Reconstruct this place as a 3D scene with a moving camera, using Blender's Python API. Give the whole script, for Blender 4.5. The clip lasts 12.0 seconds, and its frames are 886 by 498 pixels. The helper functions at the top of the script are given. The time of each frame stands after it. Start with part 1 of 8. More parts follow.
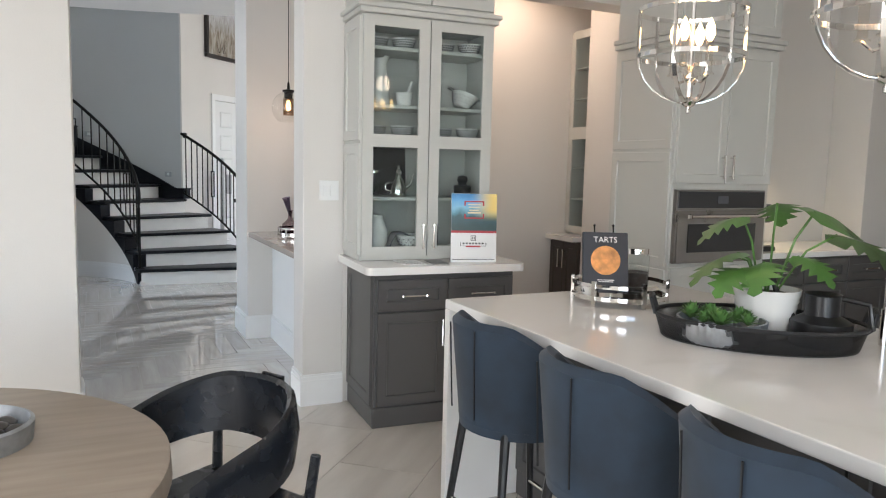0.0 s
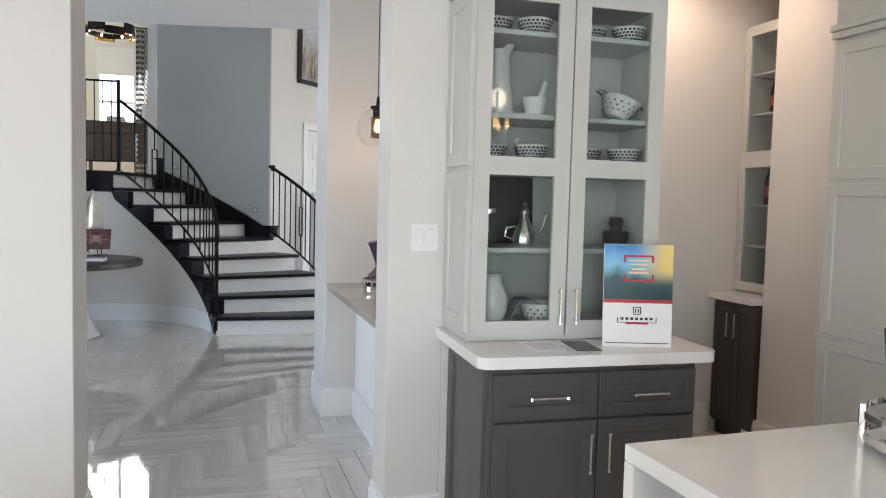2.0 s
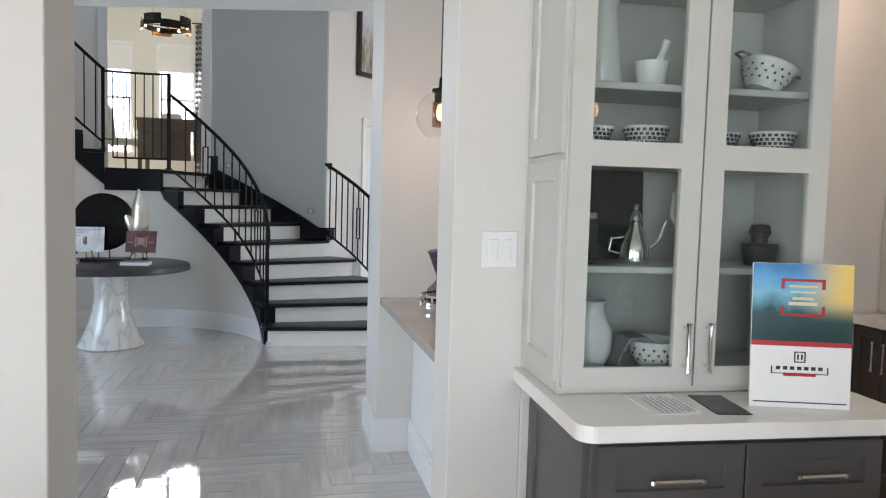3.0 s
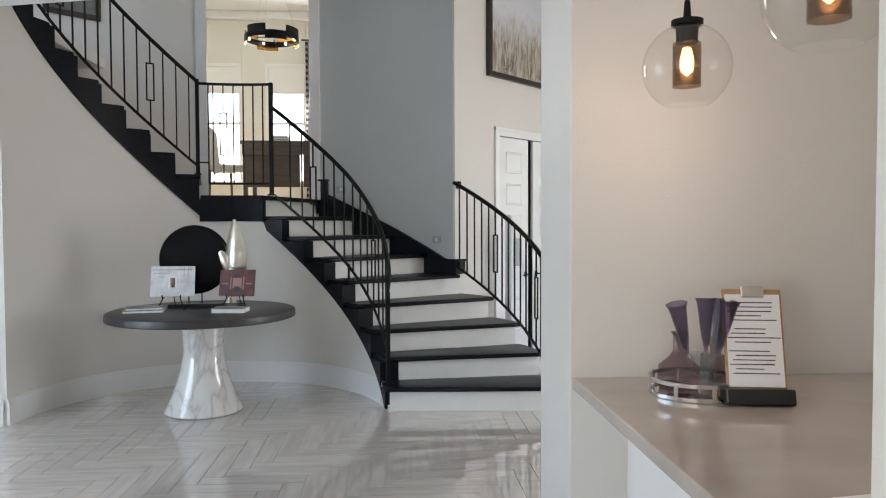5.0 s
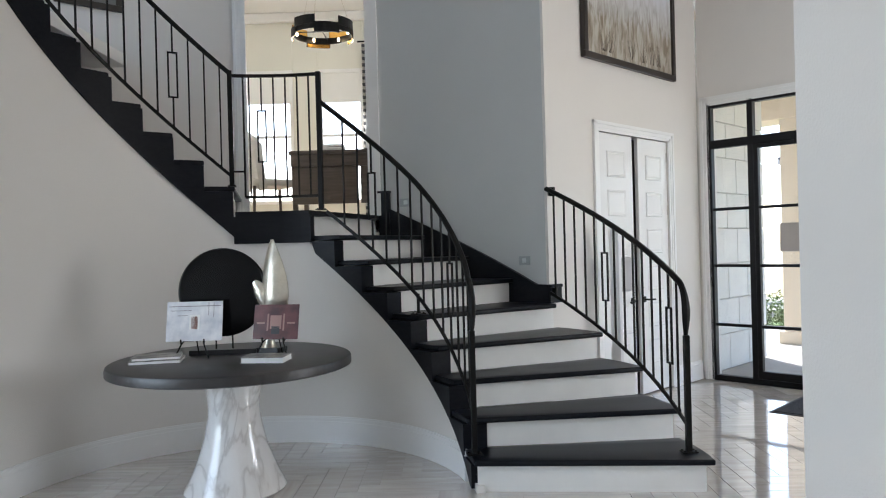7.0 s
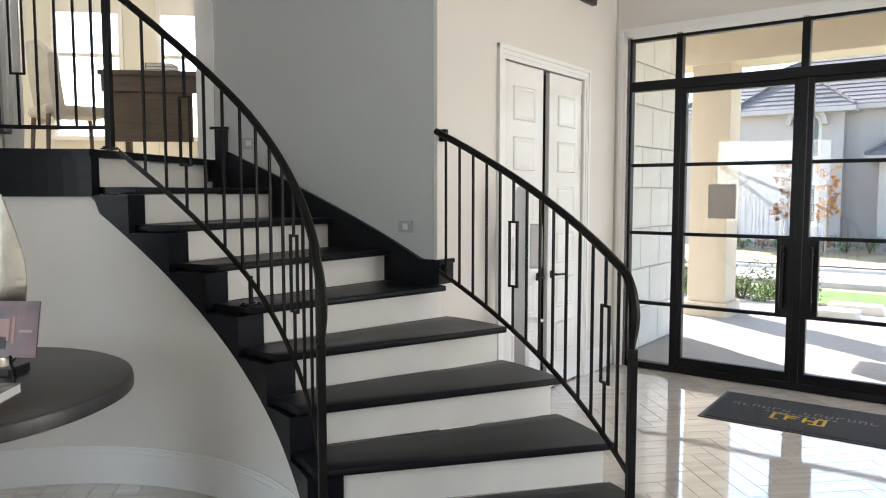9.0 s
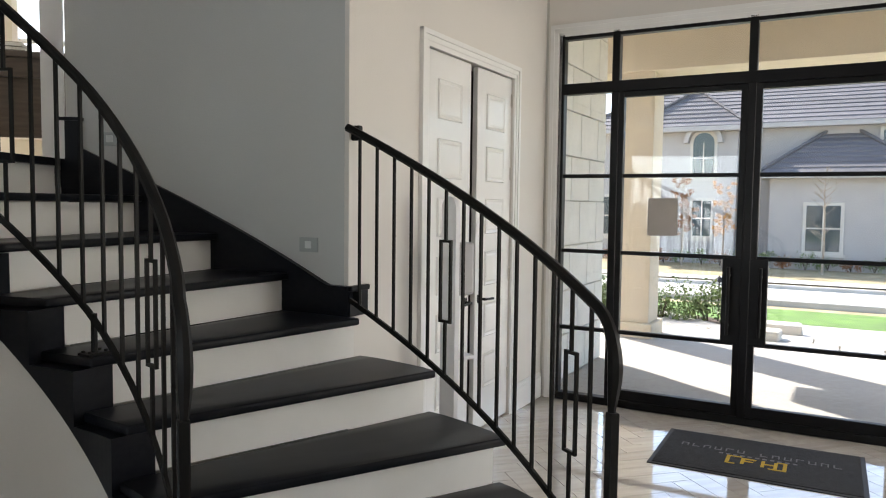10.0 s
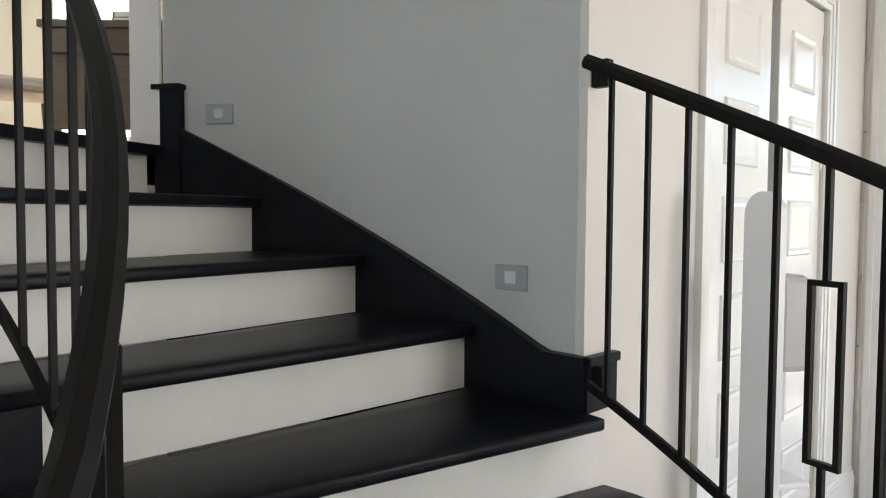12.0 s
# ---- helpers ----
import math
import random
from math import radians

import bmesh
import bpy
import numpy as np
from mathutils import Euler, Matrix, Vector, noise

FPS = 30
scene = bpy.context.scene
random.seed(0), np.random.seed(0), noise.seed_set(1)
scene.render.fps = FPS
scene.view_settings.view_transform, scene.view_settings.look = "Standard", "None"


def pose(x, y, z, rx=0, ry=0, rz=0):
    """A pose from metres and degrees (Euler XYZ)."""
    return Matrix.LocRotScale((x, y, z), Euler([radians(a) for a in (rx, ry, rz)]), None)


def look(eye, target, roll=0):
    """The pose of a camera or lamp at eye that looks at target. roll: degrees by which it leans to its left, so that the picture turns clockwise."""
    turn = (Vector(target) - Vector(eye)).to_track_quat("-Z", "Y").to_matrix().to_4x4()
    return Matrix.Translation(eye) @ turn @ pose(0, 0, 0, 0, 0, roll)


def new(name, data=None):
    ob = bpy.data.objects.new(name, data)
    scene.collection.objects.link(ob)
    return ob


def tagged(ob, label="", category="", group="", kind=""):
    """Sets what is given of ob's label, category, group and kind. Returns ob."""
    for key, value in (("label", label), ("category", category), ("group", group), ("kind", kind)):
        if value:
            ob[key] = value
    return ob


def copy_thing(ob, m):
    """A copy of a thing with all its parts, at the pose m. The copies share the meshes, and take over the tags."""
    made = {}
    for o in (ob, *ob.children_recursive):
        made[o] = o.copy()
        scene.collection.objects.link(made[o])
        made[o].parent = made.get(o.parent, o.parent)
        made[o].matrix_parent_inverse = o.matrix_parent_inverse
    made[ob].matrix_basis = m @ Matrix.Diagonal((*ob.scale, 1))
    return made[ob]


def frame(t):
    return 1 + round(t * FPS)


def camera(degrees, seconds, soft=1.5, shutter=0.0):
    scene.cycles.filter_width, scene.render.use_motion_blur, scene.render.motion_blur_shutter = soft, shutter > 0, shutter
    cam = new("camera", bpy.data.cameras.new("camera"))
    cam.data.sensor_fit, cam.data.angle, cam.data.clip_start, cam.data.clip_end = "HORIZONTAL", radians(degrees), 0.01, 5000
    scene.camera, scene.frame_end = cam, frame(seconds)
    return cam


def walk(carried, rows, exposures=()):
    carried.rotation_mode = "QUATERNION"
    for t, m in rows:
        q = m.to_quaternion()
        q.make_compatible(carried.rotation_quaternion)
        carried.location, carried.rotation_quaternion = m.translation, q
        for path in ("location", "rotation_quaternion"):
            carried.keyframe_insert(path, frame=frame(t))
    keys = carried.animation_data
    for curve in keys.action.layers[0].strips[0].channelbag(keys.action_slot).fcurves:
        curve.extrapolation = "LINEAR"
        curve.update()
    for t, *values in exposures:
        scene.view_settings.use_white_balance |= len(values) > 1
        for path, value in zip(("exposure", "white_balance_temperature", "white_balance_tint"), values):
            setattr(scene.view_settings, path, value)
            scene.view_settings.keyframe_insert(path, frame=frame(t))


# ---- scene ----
cam = camera(62.7, 12.0, soft=1.1)
PATH = [
    (0, (-0.019, 0.09, 1.446), (0.844, 1.881, 1.225), 1.4),
    (0.5, (0.095, 0.382, 1.447), (0.89, 2.207, 1.258), 1.7),
    (1, (0.184, 0.697, 1.465), (0.936, 2.543, 1.306), 1.3),
    (1.5, (0.289, 1.017, 1.454), (0.973, 2.891, 1.311), 1.3),
    (2, (0.383, 1.353, 1.451), (0.993, 3.254, 1.319), 1.5),
    (2.5, (0.457, 1.711, 1.456), (0.985, 3.635, 1.331), 1.6),
    (3, (0.552, 2.06, 1.451), (0.993, 4.006, 1.316), 1.6),
    (3.2, (0.576, 2.207, 1.453), (0.972, 4.163, 1.317), 1.8),
    (4.8, (0.511, 3.481, 1.426), (0.683, 5.472, 1.34), -0.0),
    (5, (0.497, 3.644, 1.425), (0.632, 5.639, 1.357), -0.2),
    (5.5, (0.466, 4.006, 1.41), (0.526, 6.005, 1.373), -0.6),
    (6, (0.447, 4.35, 1.408), (0.401, 6.349, 1.394), -0.7),
    (6.5, (0.394, 4.691, 1.401), (0.326, 6.69, 1.41), -1.1),
    (7, (0.358, 5.032, 1.396), (0.328, 7.032, 1.391), -1.5),
    (7.2, (0.359, 5.181, 1.399), (0.347, 7.18, 1.383), -1.6),
    (8.8, (0.507, 6.345, 1.478), (0.712, 8.328, 1.326), -0.4),
    (9, (0.516, 6.493, 1.479), (0.802, 8.466, 1.323), -0.0),
    (9.5, (0.546, 6.884, 1.481), (1.038, 8.818, 1.348), 0.5),
    (10, (0.586, 7.27, 1.476), (1.13, 9.19, 1.354), 0.7),
    (10.5, (0.587, 7.671, 1.457), (1.067, 9.606, 1.299), 0.9),
    (11, (0.607, 8.083, 1.447), (0.984, 10.036, 1.241), 0.9),
    (11.5, (0.659, 8.467, 1.442), (0.869, 10.447, 1.257), 0.9),
    (12, (0.691, 8.839, 1.444), (0.73, 10.837, 1.352), 0.4),
]
EXPOSURES = [(0, 1.85, 5850, 10), (3.2, 1.85, 5750, 10), (4.8, 1.9, 6000, 10), (5.5, 1.9, 6050, 10), (7.2, 1.9, 5850, 10), (8.8, 2.05, 6300, 10), (9.4, 2.1, 6450, 10), (10.1, 1.65, 6500, 10), (11.0, 1.9, 6400, 10), (12.0, 2.2, 6250, 10)]
walk(cam, [(t, look(eye, target, roll)) for t, eye, target, roll in PATH], EXPOSURES)

# ---- world, sun, large lights ----
SUN_DIR = Vector((-0.13, 0.72, 0.60)).normalized()
world = bpy.data.worlds.new("world")
scene.world = world
world.use_nodes = True
wn = world.node_tree.nodes
sky = wn.new("ShaderNodeTexSky")
sky.sky_type = "NISHITA"
sky.sun_disc = False
sky.sun_elevation = math.asin(SUN_DIR.z)
sky.sun_rotation = math.atan2(SUN_DIR.x, SUN_DIR.y)
wn["Background"].inputs["Strength"].default_value = 0.15
world.node_tree.links.new(sky.outputs["Color"], wn["Background"].inputs["Color"])
sun = new("sun", bpy.data.lights.new("sun", "SUN"))
sun.data.energy, sun.data.angle, sun.data.color = 4.0, radians(0.5), (1.0, 0.95, 0.87)
sun.matrix_world = look((0, 0, 20), Vector((0, 0, 20)) - SUN_DIR)


def area_lamp(name, place, target, w, h, power, colour):
    d = bpy.data.lights.new(name, "AREA")
    d.shape, d.size, d.size_y, d.energy, d.color = "RECTANGLE", w, h, power, colour
    ob = new(name, d)
    ob.matrix_world = look(place, target)
    return ob


DAY = (1.0, 0.95, 0.88)
FOYER_DAY = (1.0, 0.92, 0.83)
# Area lamps at the two south openings behind the camera.
for x, power in ((-1.9, 42), (0.9, 6)):
    area_lamp("kitchen_daylight_fill", (x, -3.95, 1.5), (x, 0, 1.4), 2.2, 2.2, power, DAY)
# Fill lamp added in front of the solid west wall, no window here.
area_lamp("kitchen_daylight_fill", (-3.15, 0.3, 1.5), (0, 0.3, 1.4), 2.4, 2.2, 26, DAY)
# Fill lamp for nook and risers, set in an added, unseen opening.
area_lamp("hall_fill_light", (-4.15, 6.75, 1.5), (0.8, 9.2, 0.8), 2.3, 1.9, 20, (0.86, 0.94, 1.0))
# Overhead fill added under the tall ceiling; no window up there.
area_lamp("foyer_overhead_fill", (3.0, 8.2, 5.88), (0.6, 9.6, 0.6), 2.6, 2.6, 12, FOYER_DAY)
# Side fill added to brighten the risers, from an unseen east opening.
area_lamp("foyer_side_fill", (5.95, 8.05, 1.7), (0.4, 10.0, 0.8), 1.6, 2.1, 24, FOYER_DAY)
area_lamp("front_door_daylight", (4.02, 11.60, 1.5), (0.5, 8.08, 1.2), 2.4, 2.5, 2, FOYER_DAY)
area_lamp("office_window_daylight", (-1.4, 15.2, 3.1), (-1.0, 11.0, 2.2), 2.6, 1.9, 45, (1.0, 0.97, 0.92))


# ---- materials ----
def mat(name, colour, rough=0.5, metal=0.0, noise_scale=0.0, vary=0.06, bump=0.0, bump_scale=60.0, coat=0.0, rand=0.0, sheen=0.0):
    """A principled surface with stains at one scale and fine relief at another."""
    m = bpy.data.materials.new(name)
    m.use_nodes = True
    nt = m.node_tree
    b = nt.nodes["Principled BSDF"]
    b.inputs["Base Color"].default_value = (*colour, 1)
    b.inputs["Roughness"].default_value = rough
    b.inputs["Metallic"].default_value = metal
    b.inputs["Coat Weight"].default_value = coat
    b.inputs["Coat Roughness"].default_value = 0.05
    b.inputs["Sheen Weight"].default_value = sheen
    tc = nt.nodes.new("ShaderNodeTexCoord")
    out = None
    if noise_scale:
        n = nt.nodes.new("ShaderNodeTexNoise")
        n.inputs["Scale"].default_value = noise_scale
        n.inputs["Detail"].default_value = 6
        nt.links.new(tc.outputs["Object"], n.inputs["Vector"])
        r = nt.nodes.new("ShaderNodeMapRange")
        r.inputs["From Min"].default_value, r.inputs["From Max"].default_value = 0.3, 0.7
        r.inputs["To Min"].default_value, r.inputs["To Max"].default_value = 1 - vary, 1 + vary
        nt.links.new(n.outputs["Fac"], r.inputs["Value"])
        mx = nt.nodes.new("ShaderNodeMix")
        mx.data_type, mx.blend_type = "RGBA", "MULTIPLY"
        mx.inputs["Factor"].default_value = 1
        mx.inputs[6].default_value = (*colour, 1)
        nt.links.new(r.outputs["Result"], mx.inputs[7])
        out = mx.outputs[2]
        r2 = nt.nodes.new("ShaderNodeMapRange")
        r2.inputs["To Min"].default_value, r2.inputs["To Max"].default_value = max(0.02, rough - 0.06), min(1, rough + 0.08)
        nt.links.new(n.outputs["Fac"], r2.inputs["Value"])
        nt.links.new(r2.outputs["Result"], b.inputs["Roughness"])
    if rand:
        oi = nt.nodes.new("ShaderNodeObjectInfo")
        geo = nt.nodes.new("ShaderNodeNewGeometry")
        ad = nt.nodes.new("ShaderNodeMath")
        ad.operation = "ADD"
        nt.links.new(oi.outputs["Random"], ad.inputs[0])
        nt.links.new(geo.outputs["Random Per Island"], ad.inputs[1])
        fr = nt.nodes.new("ShaderNodeMath")
        fr.operation = "FRACT"
        nt.links.new(ad.outputs[0], fr.inputs[0])
        r3 = nt.nodes.new("ShaderNodeMapRange")
        r3.inputs["To Min"].default_value, r3.inputs["To Max"].default_value = 1 - rand, 1 + rand
        nt.links.new(fr.outputs[0], r3.inputs["Value"])
        mx2 = nt.nodes.new("ShaderNodeMix")
        mx2.data_type, mx2.blend_type = "RGBA", "MULTIPLY"
        mx2.inputs["Factor"].default_value = 1
        if out:
            nt.links.new(out, mx2.inputs[6])
        else:
            mx2.inputs[6].default_value = (*colour, 1)
        nt.links.new(r3.outputs["Result"], mx2.inputs[7])
        out = mx2.outputs[2]
    if out:
        nt.links.new(out, b.inputs["Base Color"])
    if bump:
        n2 = nt.nodes.new("ShaderNodeTexNoise")
        n2.inputs["Scale"].default_value = bump_scale
        n2.inputs["Detail"].default_value = 5
        nt.links.new(tc.outputs["Object"], n2.inputs["Vector"])
        bp = nt.nodes.new("ShaderNodeBump")
        bp.inputs["Strength"].default_value = bump
        bp.inputs["Distance"].default_value = 0.004
        nt.links.new(n2.outputs["Fac"], bp.inputs["Height"])
        nt.links.new(bp.outputs["Normal"], b.inputs["Normal"])
    return m


def streaked(name, light, dark, scale, stretch, rough, rand=0.05, coat=0.0, sharp=(0.35, 0.7), distort=0.0):
    """Wood grain or stone veins: noise drawn out along one direction."""
    m = mat(name, light, rough, coat=coat)
    nt = m.node_tree
    b = nt.nodes["Principled BSDF"]
    tc = nt.nodes.new("ShaderNodeTexCoord")
    mp = nt.nodes.new("ShaderNodeMapping")
    mp.inputs["Scale"].default_value = stretch
    nt.links.new(tc.outputs["Object"], mp.inputs["Vector"])
    oi = nt.nodes.new("ShaderNodeObjectInfo")
    geo = nt.nodes.new("ShaderNodeNewGeometry")
    ad = nt.nodes.new("ShaderNodeMath")
    ad.operation = "ADD"
    nt.links.new(oi.outputs["Random"], ad.inputs[0])
    nt.links.new(geo.outputs["Random Per Island"], ad.inputs[1])
    n = nt.nodes.new("ShaderNodeTexNoise")
    n.noise_dimensions = "4D"
    n.inputs["Scale"].default_value = scale
    n.inputs["Detail"].default_value = 8
    n.inputs["Distortion"].default_value = distort
    mu = nt.nodes.new("ShaderNodeMath")
    mu.operation = "MULTIPLY"
    mu.inputs[1].default_value = 9.0 if rand else 0.0
    nt.links.new(ad.outputs[0], mu.inputs[0])
    nt.links.new(mu.outputs[0], n.inputs["W"])
    nt.links.new(mp.outputs[0], n.inputs["Vector"])
    cr = nt.nodes.new("ShaderNodeValToRGB")
    cr.color_ramp.elements[0].position, cr.color_ramp.elements[1].position = sharp
    cr.color_ramp.elements[0].color, cr.color_ramp.elements[1].color = (*light, 1), (*dark, 1)
    nt.links.new(n.outputs["Fac"], cr.inputs["Fac"])
    fr = nt.nodes.new("ShaderNodeMath")
    fr.operation = "FRACT"
    nt.links.new(ad.outputs[0], fr.inputs[0])
    r3 = nt.nodes.new("ShaderNodeMapRange")
    r3.inputs["To Min"].default_value, r3.inputs["To Max"].default_value = 1 - rand, 1 + rand
    nt.links.new(fr.outputs[0], r3.inputs["Value"])
    mx = nt.nodes.new("ShaderNodeMix")
    mx.data_type, mx.blend_type = "RGBA", "MULTIPLY"
    mx.inputs["Factor"].default_value = 1
    nt.links.new(cr.outputs["Color"], mx.inputs[6])
    nt.links.new(r3.outputs["Result"], mx.inputs[7])
    nt.links.new(mx.outputs[2], b.inputs["Base Color"])
    return m


def glass(name, tint=(1, 1, 1), thin=True, rough=0.0):
    m = bpy.data.materials.new(name)
    m.use_nodes = True
    nt = m.node_tree
    nt.nodes.remove(nt.nodes["Principled BSDF"])
    o = nt.nodes["Material Output"]
    if thin:
        tr = nt.nodes.new("ShaderNodeBsdfTransparent")
        tr.inputs["Color"].default_value = (*tint, 1)
        gl = nt.nodes.new("ShaderNodeBsdfGlossy")
        gl.inputs["Roughness"].default_value = rough + 0.01
        lw = nt.nodes.new("ShaderNodeLayerWeight")
        lw.inputs["Blend"].default_value = 0.5
        pw = nt.nodes.new("ShaderNodeMath")
        pw.operation = "POWER"
        pw.inputs[1].default_value = 4.5
        nt.links.new(lw.outputs["Facing"], pw.inputs[0])
        fr = nt.nodes.new("ShaderNodeMath")
        fr.operation = "MULTIPLY_ADD"
        fr.inputs[1].default_value, fr.inputs[2].default_value = 0.75, 0.045
        nt.links.new(pw.outputs[0], fr.inputs[0])
        ms = nt.nodes.new("ShaderNodeMixShader")
        nt.links.new(fr.outputs[0], ms.inputs[0])
        nt.links.new(tr.outputs[0], ms.inputs[1])
        nt.links.new(gl.outputs[0], ms.inputs[2])
        nt.links.new(ms.outputs[0], o.inputs["Surface"])
    else:
        g = nt.nodes.new("ShaderNodeBsdfGlass")
        g.inputs["Color"].default_value = (*tint, 1)
        g.inputs["Roughness"].default_value = rough
        nt.links.new(g.outputs[0], o.inputs["Surface"])
    return m


def glow(name, colour, strength):
    m = bpy.data.materials.new(name)
    m.use_nodes = True
    b = m.node_tree.nodes["Principled BSDF"]
    b.inputs["Base Color"].default_value = (*colour, 1)
    b.inputs["Emission Color"].default_value = (*colour, 1)
    b.inputs["Emission Strength"].default_value = strength
    return m


WALL = mat("wall_paint", (0.70, 0.675, 0.64), 0.55, noise_scale=1.3, vary=0.02, bump=0.25, bump_scale=140)
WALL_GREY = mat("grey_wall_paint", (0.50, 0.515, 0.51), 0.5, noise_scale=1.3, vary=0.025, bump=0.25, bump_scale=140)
CEIL = mat("ceiling_paint", (0.80, 0.79, 0.77), 0.7, noise_scale=1.0, vary=0.02, bump=0.2, bump_scale=120)
TRIM = mat("white_trim_paint", (0.80, 0.80, 0.79), 0.3, noise_scale=4, vary=0.02)
RISER = mat("riser_paint", (0.78, 0.775, 0.75), 0.4, noise_scale=5, vary=0.035)
EBONY = streaked("ebony_stained_wood", (0.0035, 0.0045, 0.008), (0.008, 0.009, 0.012), 3.0, (2, 14, 14), 0.36, rand=0.15)
IRON = mat("black_iron", (0.006, 0.0058, 0.0055), 0.42, 0.0, noise_scale=25, vary=0.2)
for m_ in (EBONY, IRON):
    m_.node_tree.nodes["Principled BSDF"].inputs["Specular IOR Level"].default_value = 0.16
BLACK_FRAME = mat("black_steel_paint", (0.005, 0.005, 0.006), 0.38, 0.0, noise_scale=12, vary=0.2)
BLACK_FRAME.node_tree.nodes["Principled BSDF"].inputs["Specular IOR Level"].default_value = 0.2
GLASS = glass("clear_glass")
GREY_CAB = mat("pale_grey_cabinet_paint", (0.56, 0.56, 0.525), 0.38, noise_scale=3, vary=0.02)
# Cabinet charcoal; the same dark colour stands for shade inside the closet.
DARK_CAB_AND_SHADE = mat("charcoal_paint_and_closet_shade", (0.085, 0.082, 0.08), 0.38, noise_scale=3, vary=0.04)
QUARTZ = streaked("white_quartz", (0.84, 0.82, 0.79), (0.72, 0.69, 0.65), 1.6, (1, 1.4, 1), 0.1, rand=0.0, sharp=(0.55, 0.75), distort=1.2)
CHROME = mat("polished_nickel", (0.75, 0.73, 0.70), 0.08, 1.0)
STEEL = mat("brushed_steel", (0.30, 0.285, 0.27), 0.28, 1.0, noise_scale=8, vary=0.05)
TILE = streaked("porcelain_plank", (0.64, 0.61, 0.57), (0.52, 0.485, 0.45), 2.2, (1.2, 10, 1), 0.04, rand=0.05, coat=0.7)
TILE.node_tree.nodes["Principled BSDF"].inputs["Specular IOR Level"].default_value = 0.9
TILE_BIG = streaked("porcelain_slab", (0.72, 0.67, 0.60), (0.60, 0.55, 0.49), 1.5, (1.0, 5, 1), 0.06, rand=0.04, coat=0.4)
GROUT = mat("grout", (0.36, 0.34, 0.31), 0.8, noise_scale=20, vary=0.1)


# ---- mesh helpers ----
def part(name, bm, material, parent=None, label="", smooth=False):
    me = bpy.data.meshes.new(name)
    bmesh.ops.recalc_face_normals(bm, faces=bm.faces)
    bm.to_mesh(me)
    bm.free()
    for m in (material if isinstance(material, (list, tuple)) else (material,)):
        me.materials.append(m)
    if smooth:
        me.polygons.foreach_set("use_smooth", [True] * len(me.polygons))
        me.set_sharp_from_angle(angle=radians(38))
    ob = new(name, me)
    if parent:
        ob.parent = parent
    if label:
        ob["label"] = label
    return ob


def thing(name, label, category, group="", at=None):
    ob = new(name)
    ob.empty_display_size = 0.1
    if at is not None:
        ob.matrix_basis = at
    return tagged(ob, label, category, group)


def structure(name, bm, material, label="", category="", smooth=False):
    return tagged(part(name, bm, material, smooth=smooth), label, category, kind="structure")


def box(lo, hi, bm=None, bevel=0.0, m=None, seg=2):
    bm = bm or bmesh.new()
    lo, hi = Vector(lo), Vector(hi)
    r = bmesh.ops.create_cube(bm, size=1.0)
    vs = r["verts"]
    for v in vs:
        v.co = Vector([lo[i] + (v.co[i] + 0.5) * (hi[i] - lo[i]) for i in range(3)])
    if bevel:
        es = list({e for v in vs for e in v.link_edges})
        vs = list({v for f in bmesh.ops.bevel(bm, geom=es, offset=bevel, segments=seg, profile=0.5, affect="EDGES")["faces"] for v in f.verts} | {v for v in vs if v.is_valid})
    if m is not None:
        for v in vs:
            v.co = m @ v.co
    return bm


def prism(poly, z0, z1, bm=None, m=None):
    """A plan outline raised from z0 to z1."""
    bm = bm or bmesh.new()
    a = [bm.verts.new((x, y, z0)) for x, y in poly]
    b = [bm.verts.new((x, y, z1)) for x, y in poly]
    n = len(poly)
    bm.faces.new(a[::-1])
    bm.faces.new(b)
    for i in range(n):
        bm.faces.new((a[i], a[(i + 1) % n], b[(i + 1) % n], b[i]))
    if m is not None:
        for v in a + b:
            v.co = m @ v.co
    return bm


def lathe(profile, seg=32, bm=None, m=None):
    """Profile of (radius, z) turned about z; ends on the axis are closed."""
    bm = bm or bmesh.new()
    rings = []
    for r, z in profile:
        if r < 1e-6:
            rings.append([bm.verts.new((0, 0, z))])
        else:
            rings.append([bm.verts.new((r * math.cos(2 * math.pi * i / seg), r * math.sin(2 * math.pi * i / seg), z)) for i in range(seg)])
    for a, b in zip(rings, rings[1:]):
        for i in range(seg):
            j = (i + 1) % seg
            f = [a[i % len(a)], a[j % len(a)], b[j % len(b)], b[i % len(b)]]
            f = list(dict.fromkeys(f))
            if len(f) > 2:
                bm.faces.new(f)
    if m is not None:
        for ring in rings:
            for v in ring:
                v.co = m @ v.co
    return bm


